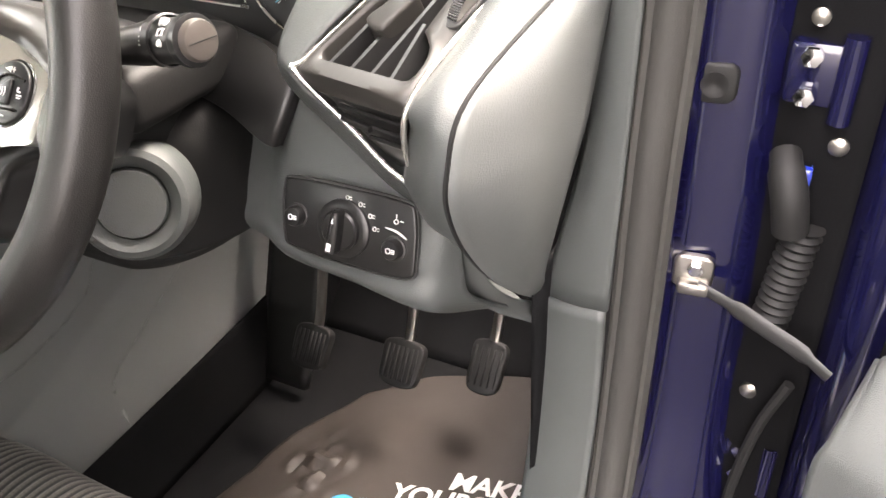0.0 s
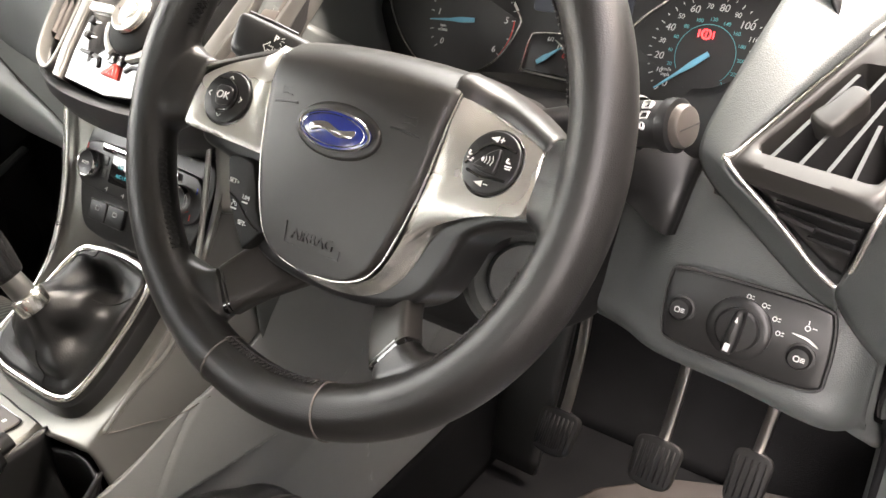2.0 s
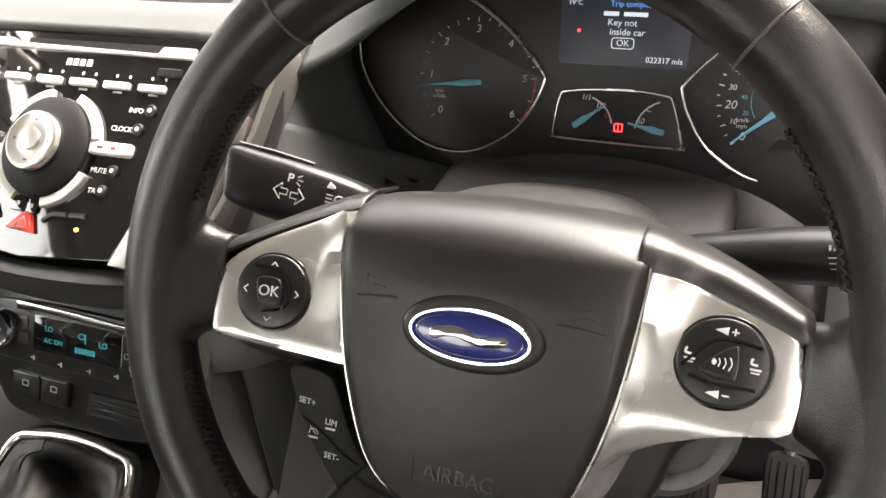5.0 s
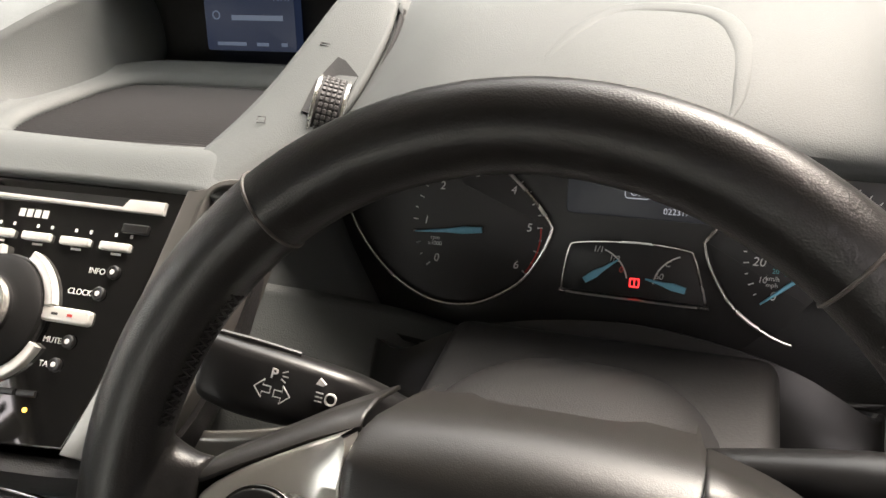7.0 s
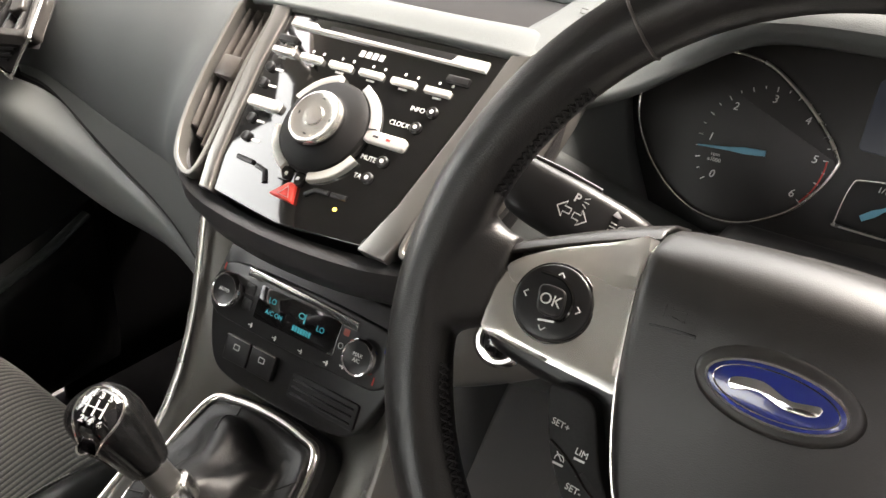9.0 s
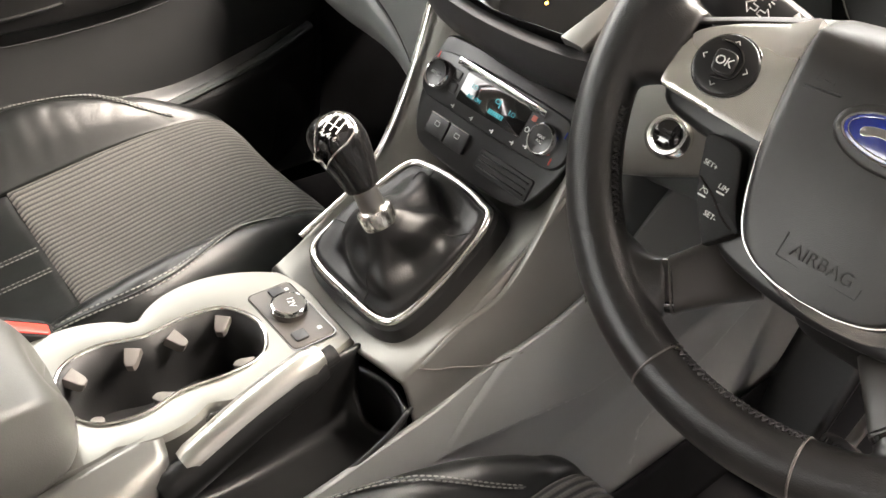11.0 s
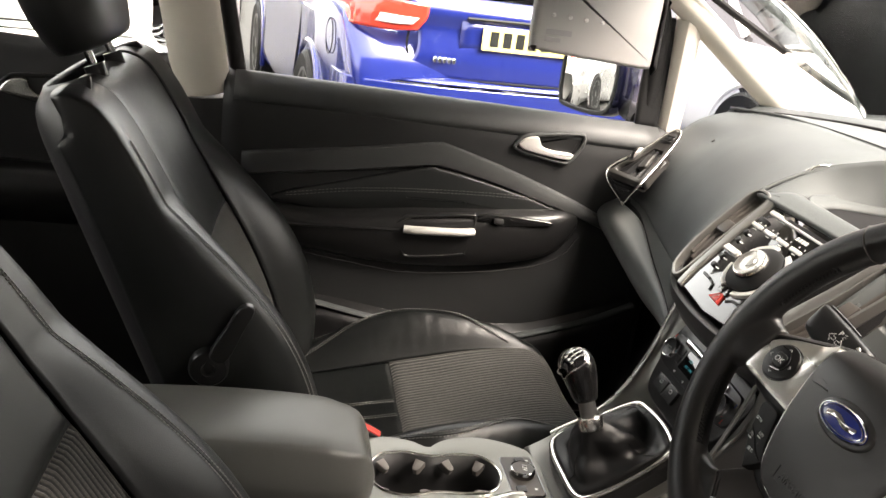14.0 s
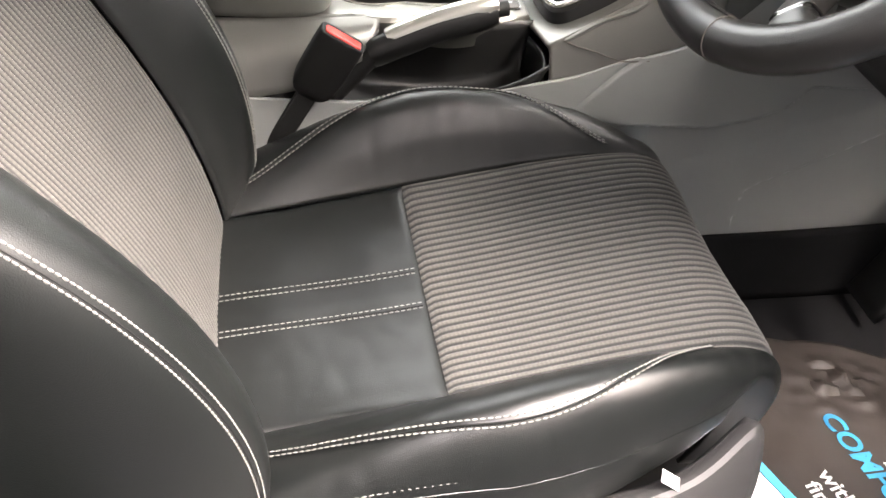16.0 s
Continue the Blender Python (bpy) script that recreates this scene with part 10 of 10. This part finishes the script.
def parked_car(name, label, paint, m, plate_colour, rear_mark=False):
    """A five-door hatchback; its own frame has y ahead and its rear at y = 0."""
    c = thing(name, label, "car", m=m, group="parked cars")
    # cross-sections from the rear bumper to the front: half widths at sill, shoulder; heights
    st = [(0.00, 0.66, 0.74, 0.66, 0.34), (0.05, 0.80, 0.84, 0.80, 0.26), (0.25, 0.87, 0.89, 0.98, 0.22), (0.80, 0.905, 0.905, 1.02, 0.20), (1.8, 0.91, 0.905, 0.98, 0.19), (2.9, 0.91, 0.90, 0.95, 0.20), (3.6, 0.90, 0.88, 0.90, 0.22), (4.15, 0.84, 0.80, 0.78, 0.26), (4.30, 0.66, 0.62, 0.66, 0.34)]
    rows = []
    for y, ws, wt, top, low in st:
        rows.append([(-ws * 0.92, y, low), (-ws, y, low + 0.10), (-ws, y, 0.55), (-wt, y, top - 0.12), (-wt * 0.93, y, top), (-wt * 0.5, y, top + 0.01), (0, y, top + 0.015), (wt * 0.5, y, top + 0.01), (wt * 0.93, y, top), (wt, y, top - 0.12), (ws, y, 0.55), (ws, y, low + 0.10), (ws * 0.92, y, low)])
    body = part("body", skin(rows, 60, 60), paint, c, solid=0.01)
    part("bumper", skin([[(-0.885, 0.32, z), (-0.84, 0.06, z), (-0.55, -0.045, z), (0, -0.07, z), (0.55, -0.045, z), (0.84, 0.06, z), (0.885, 0.32, z)] for z in (0.26, 0.40, 0.55, 0.635, 0.665)], 14, 50), paint, c, "rear bumper", solid=0.02)
    part("bumper_ledge", skin([[(-0.82, 0.08, 0.668), (-0.5, -0.025, 0.672), (0, -0.05, 0.674), (0.5, -0.025, 0.672), (0.82, 0.08, 0.668)], [(-0.80, 0.14, 0.700), (-0.5, 0.04, 0.705), (0, 0.02, 0.706), (0.5, 0.04, 0.705), (0.80, 0.14, 0.700)]], 4, 30), paint, c, solid=0.01)
    part("bumper_lower", skin([[(-0.70, 0.03, z), (0, -0.075, z), (0.70, 0.03, z)] for z in (0.27, 0.33, 0.40)], 6, 30), RUBBER, c, "black lower bumper", solid=0.02)
    # tailgate with a recessed number plate
    tg = part("tailgate", skin([
        [(-0.62, 0.045, 0.70), (-0.3, 0.000, 0.70), (0, -0.012, 0.70), (0.3, 0.000, 0.70), (0.62, 0.045, 0.70)],
        [(-0.56, 0.020, 0.80), (-0.3, -0.012, 0.80), (0, -0.022, 0.80), (0.3, -0.012, 0.80), (0.56, 0.020, 0.80)],
        [(-0.56, 0.035, 0.92), (-0.3, 0.010, 0.92), (0, 0.004, 0.92), (0.3, 0.010, 0.92), (0.56, 0.035, 0.92)],
        [(-0.58, 0.020, 1.00), (-0.3, -0.010, 1.00), (0, -0.020, 1.00), (0.3, -0.010, 1.00), (0.58, 0.020, 1.00)],
        [(-0.64, 0.060, 1.06), (-0.3, 0.030, 1.07), (0, 0.022, 1.07), (0.3, 0.030, 1.07), (0.64, 0.060, 1.06)]], 24, 40), paint, c, "tailgate", solid=0.012)
    part("tailgate_gap", tube(spline([(-0.66, 0.07, 1.06), (-0.60, 0.025, 0.95), (-0.60, 0.035, 0.82), (-0.50, 0.020, 0.715), (0, -0.022, 0.700), (0.50, 0.020, 0.715), (0.60, 0.035, 0.82), (0.60, 0.025, 0.95), (0.66, 0.07, 1.06)], 70), 0.005, 6), RUBBER, tg)
    part("plate_recess", skin([[(-0.36, -0.004, z), (0, -0.020, z), (0.36, -0.004, z)] for z in (0.83, 0.90, 0.985)], 4, 12), paint, tg, solid=0.004)
    # Black bar stands in for the shade under the tailgate's grab edge.
    part("grab_shadow", tube([(-0.34, -0.018, 0.985), (0, -0.034, 0.992), (0.34, -0.018, 0.985)], 0.012, 8, flat=0.6), RUBBER, tg)
    pl = part("number_plate", moved(plate(rounded(0.52, 0.111, 0.01), 0, 0.006, 0.002), Matrix.Translation((0, -0.030, 0.905)) @ pose(0, 0, 0, 88, 0, 0)), plate_colour, tg, "number plate with dark bars")
    part("plate_bars", merge(*[box(0.042, 0.002, 0.070, (-0.20 + 0.066 * k, -0.0375, 0.905)) for k in range(7)]), RUBBER, pl)
    if rear_mark:
        part("model_mark", merge(*[box(0.018, 0.008, 0.028, (-0.47 + 0.023 * k, -0.004 - 0.0020 * k, 0.782), 0.003, 1) for k in range(5)]), CHROME, tg)
    for s in (-1, 1):
        o = skin([[(s * 0.86, 0.30, 1.045), (s * 0.80, 0.10, 1.040), (s * 0.66, 0.028, 1.030), (s * 0.52, 0.012, 1.020)],
                  [(s * 0.885, 0.34, 0.985), (s * 0.83, 0.10, 0.975), (s * 0.68, 0.018, 0.965), (s * 0.53, 0.004, 0.960)],
                  [(s * 0.870, 0.20, 0.900), (s * 0.83, 0.09, 0.895), (s * 0.69, 0.014, 0.895), (s * 0.57, 0.006, 0.905)]], 12, 20)
        lp = part("tail_lamp", o, LAMP_RED, c, "red tail lamp with a clear centre", solid=0.014, offset=0)
        part("clear_lens", skin([[(s * 0.78, 0.055, 0.965), (s * 0.68, 0.006, 0.962), (s * 0.57, -0.006, 0.960)], [(s * 0.78, 0.052, 0.925), (s * 0.69, 0.002, 0.925), (s * 0.60, -0.006, 0.928)]], 6, 12), LAMP_CLEAR, lp, solid=0.010)
    # glasshouse
    rows = []
    for y, w0, w1, z0, z1 in ((0.20, 0.60, 0.48, 1.06, 1.12), (0.42, 0.72, 0.56, 1.03, 1.36), (0.75, 0.80, 0.60, 1.00, 1.45), (1.7, 0.84, 0.63, 0.96, 1.48), (2.4, 0.84, 0.62, 0.94, 1.42), (3.0, 0.82, 0.60, 0.92, 1.18), (3.35, 0.78, 0.66, 0.90, 0.97)):
        rows.append([(-w0, y, z0), (-(w0 + w1) / 2 - 0.02, y, (z0 + z1) / 2), (-w1, y, z1 - 0.03), (-w1 * 0.6, y, z1), (0, y, z1 + 0.01), (w1 * 0.6, y, z1), (w1, y, z1 - 0.03), ((w0 + w1) / 2 + 0.02, y, (z0 + z1) / 2), (w0, y, z0)])
    part("glasshouse", skin(rows, 40, 40), DARK_GLASS, c, "dark window band", solid=0.01)
    part("roof", skin([[(-0.58, y, z - 0.012), (-0.3, y, z + 0.022), (0, y, z + 0.030), (0.3, y, z + 0.022), (0.58, y, z - 0.012)] for y, z in ((0.42, 1.36), (0.75, 1.45), (1.3, 1.485), (1.9, 1.475), (2.4, 1.42))], 20, 24), paint, c, solid=0.02)
    for s in (-1, 1):
        part("side_pillar", tube(spline([(s * 0.80, 0.40, 1.02), (s * 0.66, 0.50, 1.38), (s * 0.62, 1.2, 1.46), (s * 0.64, 2.3, 1.42), (s * 0.80, 3.1, 1.00)], 40), 0.030, 8), paint, c)
        part("middle_pillar", tube([(s * 0.845, 1.75, 0.97), (s * 0.66, 1.65, 1.44)], 0.035, 8), RUBBER, c)
        for y in (0.88, 3.45):
            part("wheel_arch", tube([(s * 0.905, y + 0.375 * math.cos(a), 0.325 + 0.375 * math.sin(a)) for a in np.linspace(-0.35, math.pi + 0.35, 30)], 0.022, 8), paint, c)
            part("arch_well", moved(lathe([(0.365, -0.02), (0.365, 0.016)], 40), Matrix.Translation((s * 0.895, y, 0.325)) @ pose(0, 0, 0, 0, 90 * s, 0)), RUBBER, c, "black wheel arch")
            road_wheel(c, s * 0.845, y, s)
        part("door_gap", tube(spline([(s * 0.902, 1.25, 0.98), (s * 0.918, 1.22, 0.70), (s * 0.915, 1.35, 0.45), (s * 0.905, 1.50, 0.28)], 20), 0.006, 6), RUBBER, c)
        part("door_handle", box(0.03, 0.17, 0.03, (s * 0.925, 1.42, 0.90), 0.01), paint, c)
        part("side_crease", tube(spline([(s * 0.80, 0.12, 0.86), (s * 0.90, 0.5, 0.88), (s * 0.915, 1.6, 0.86), (s * 0.905, 2.9, 0.82)], 30), 0.012, 6, flat=0.5), paint, c)
    part("fuel_flap", tube([(-0.905, 0.36 + 0.085 * math.cos(a), 0.80 + 0.085 * math.sin(a)) for a in np.linspace(0, 2 * math.pi, 28, endpoint=False)], 0.003, 5, closed=True), RUBBER, c)
    part("rear_wiper", tube(spline([(0.0, 0.19, 1.12), (0.12, 0.20, 1.13), (0.30, 0.22, 1.14)], 10), 0.010, 6), RUBBER, c)
    return c


def car_at(x, y, heading):
    """heading: degrees from the world's y axis, counter-clockwise."""
    return pose(x, y, GROUND, 0, 0, heading)


parked_car("hatchback", "bright blue hatchback parked with its rear to the side window", BLUE_CAR, car_at(-3.06, 0.66, 98), YELLOW, True)
parked_car("hatchback", "white hatchback with dark alloy wheels parked further off", WHITE_CAR, car_at(-7.72, 2.95, -82), YELLOW)
parked_car("hatchback", "white hatchback with a yellow number plate behind the blue car", WHITE_CAR, car_at(-3.30, -1.86, 98), YELLOW)
parked_car("hatchback", "silver hatchback standing behind the car", SILVER_CAR, car_at(-2.4, -6.0, 10), YELLOW)
parked_car("hatchback", "red hatchback standing behind the silver one", RED_CAR, car_at(-4.6, -9.0, 10), YELLOW)
parked_car("hatchback", "white hatchback parked ahead of the windscreen", WHITE_CAR, car_at(1.6, 8.6, 90), YELLOW)

wall = part("backdrop", merge(box(70, 0.4, 4.2, (0, 26, GROUND + 2.1)), box(0.4, 70, 4.0, (-24, 0, GROUND + 2.0))), material("pale_render", (0.62, 0.60, 0.55), 0.9, bump=0.4, size=30, vary=0.08), smooth=False)
tagged(wall, "pale rendered walls beyond the yard", "backdrop", kind="structure")

# Added out of view: blocks low sky light on the driver's side.
light_blocker = part("backdrop", box(0.3, 18, 4.0, (2.6, 5.6, GROUND + 2.0)), material("blocker_dark", (0.05, 0.05, 0.047), 0.9, bump=0.4, size=30, vary=0.12), smooth=False)
tagged(light_blocker, "unseen dark slab that holds light off the driver's side", "backdrop", kind="structure")
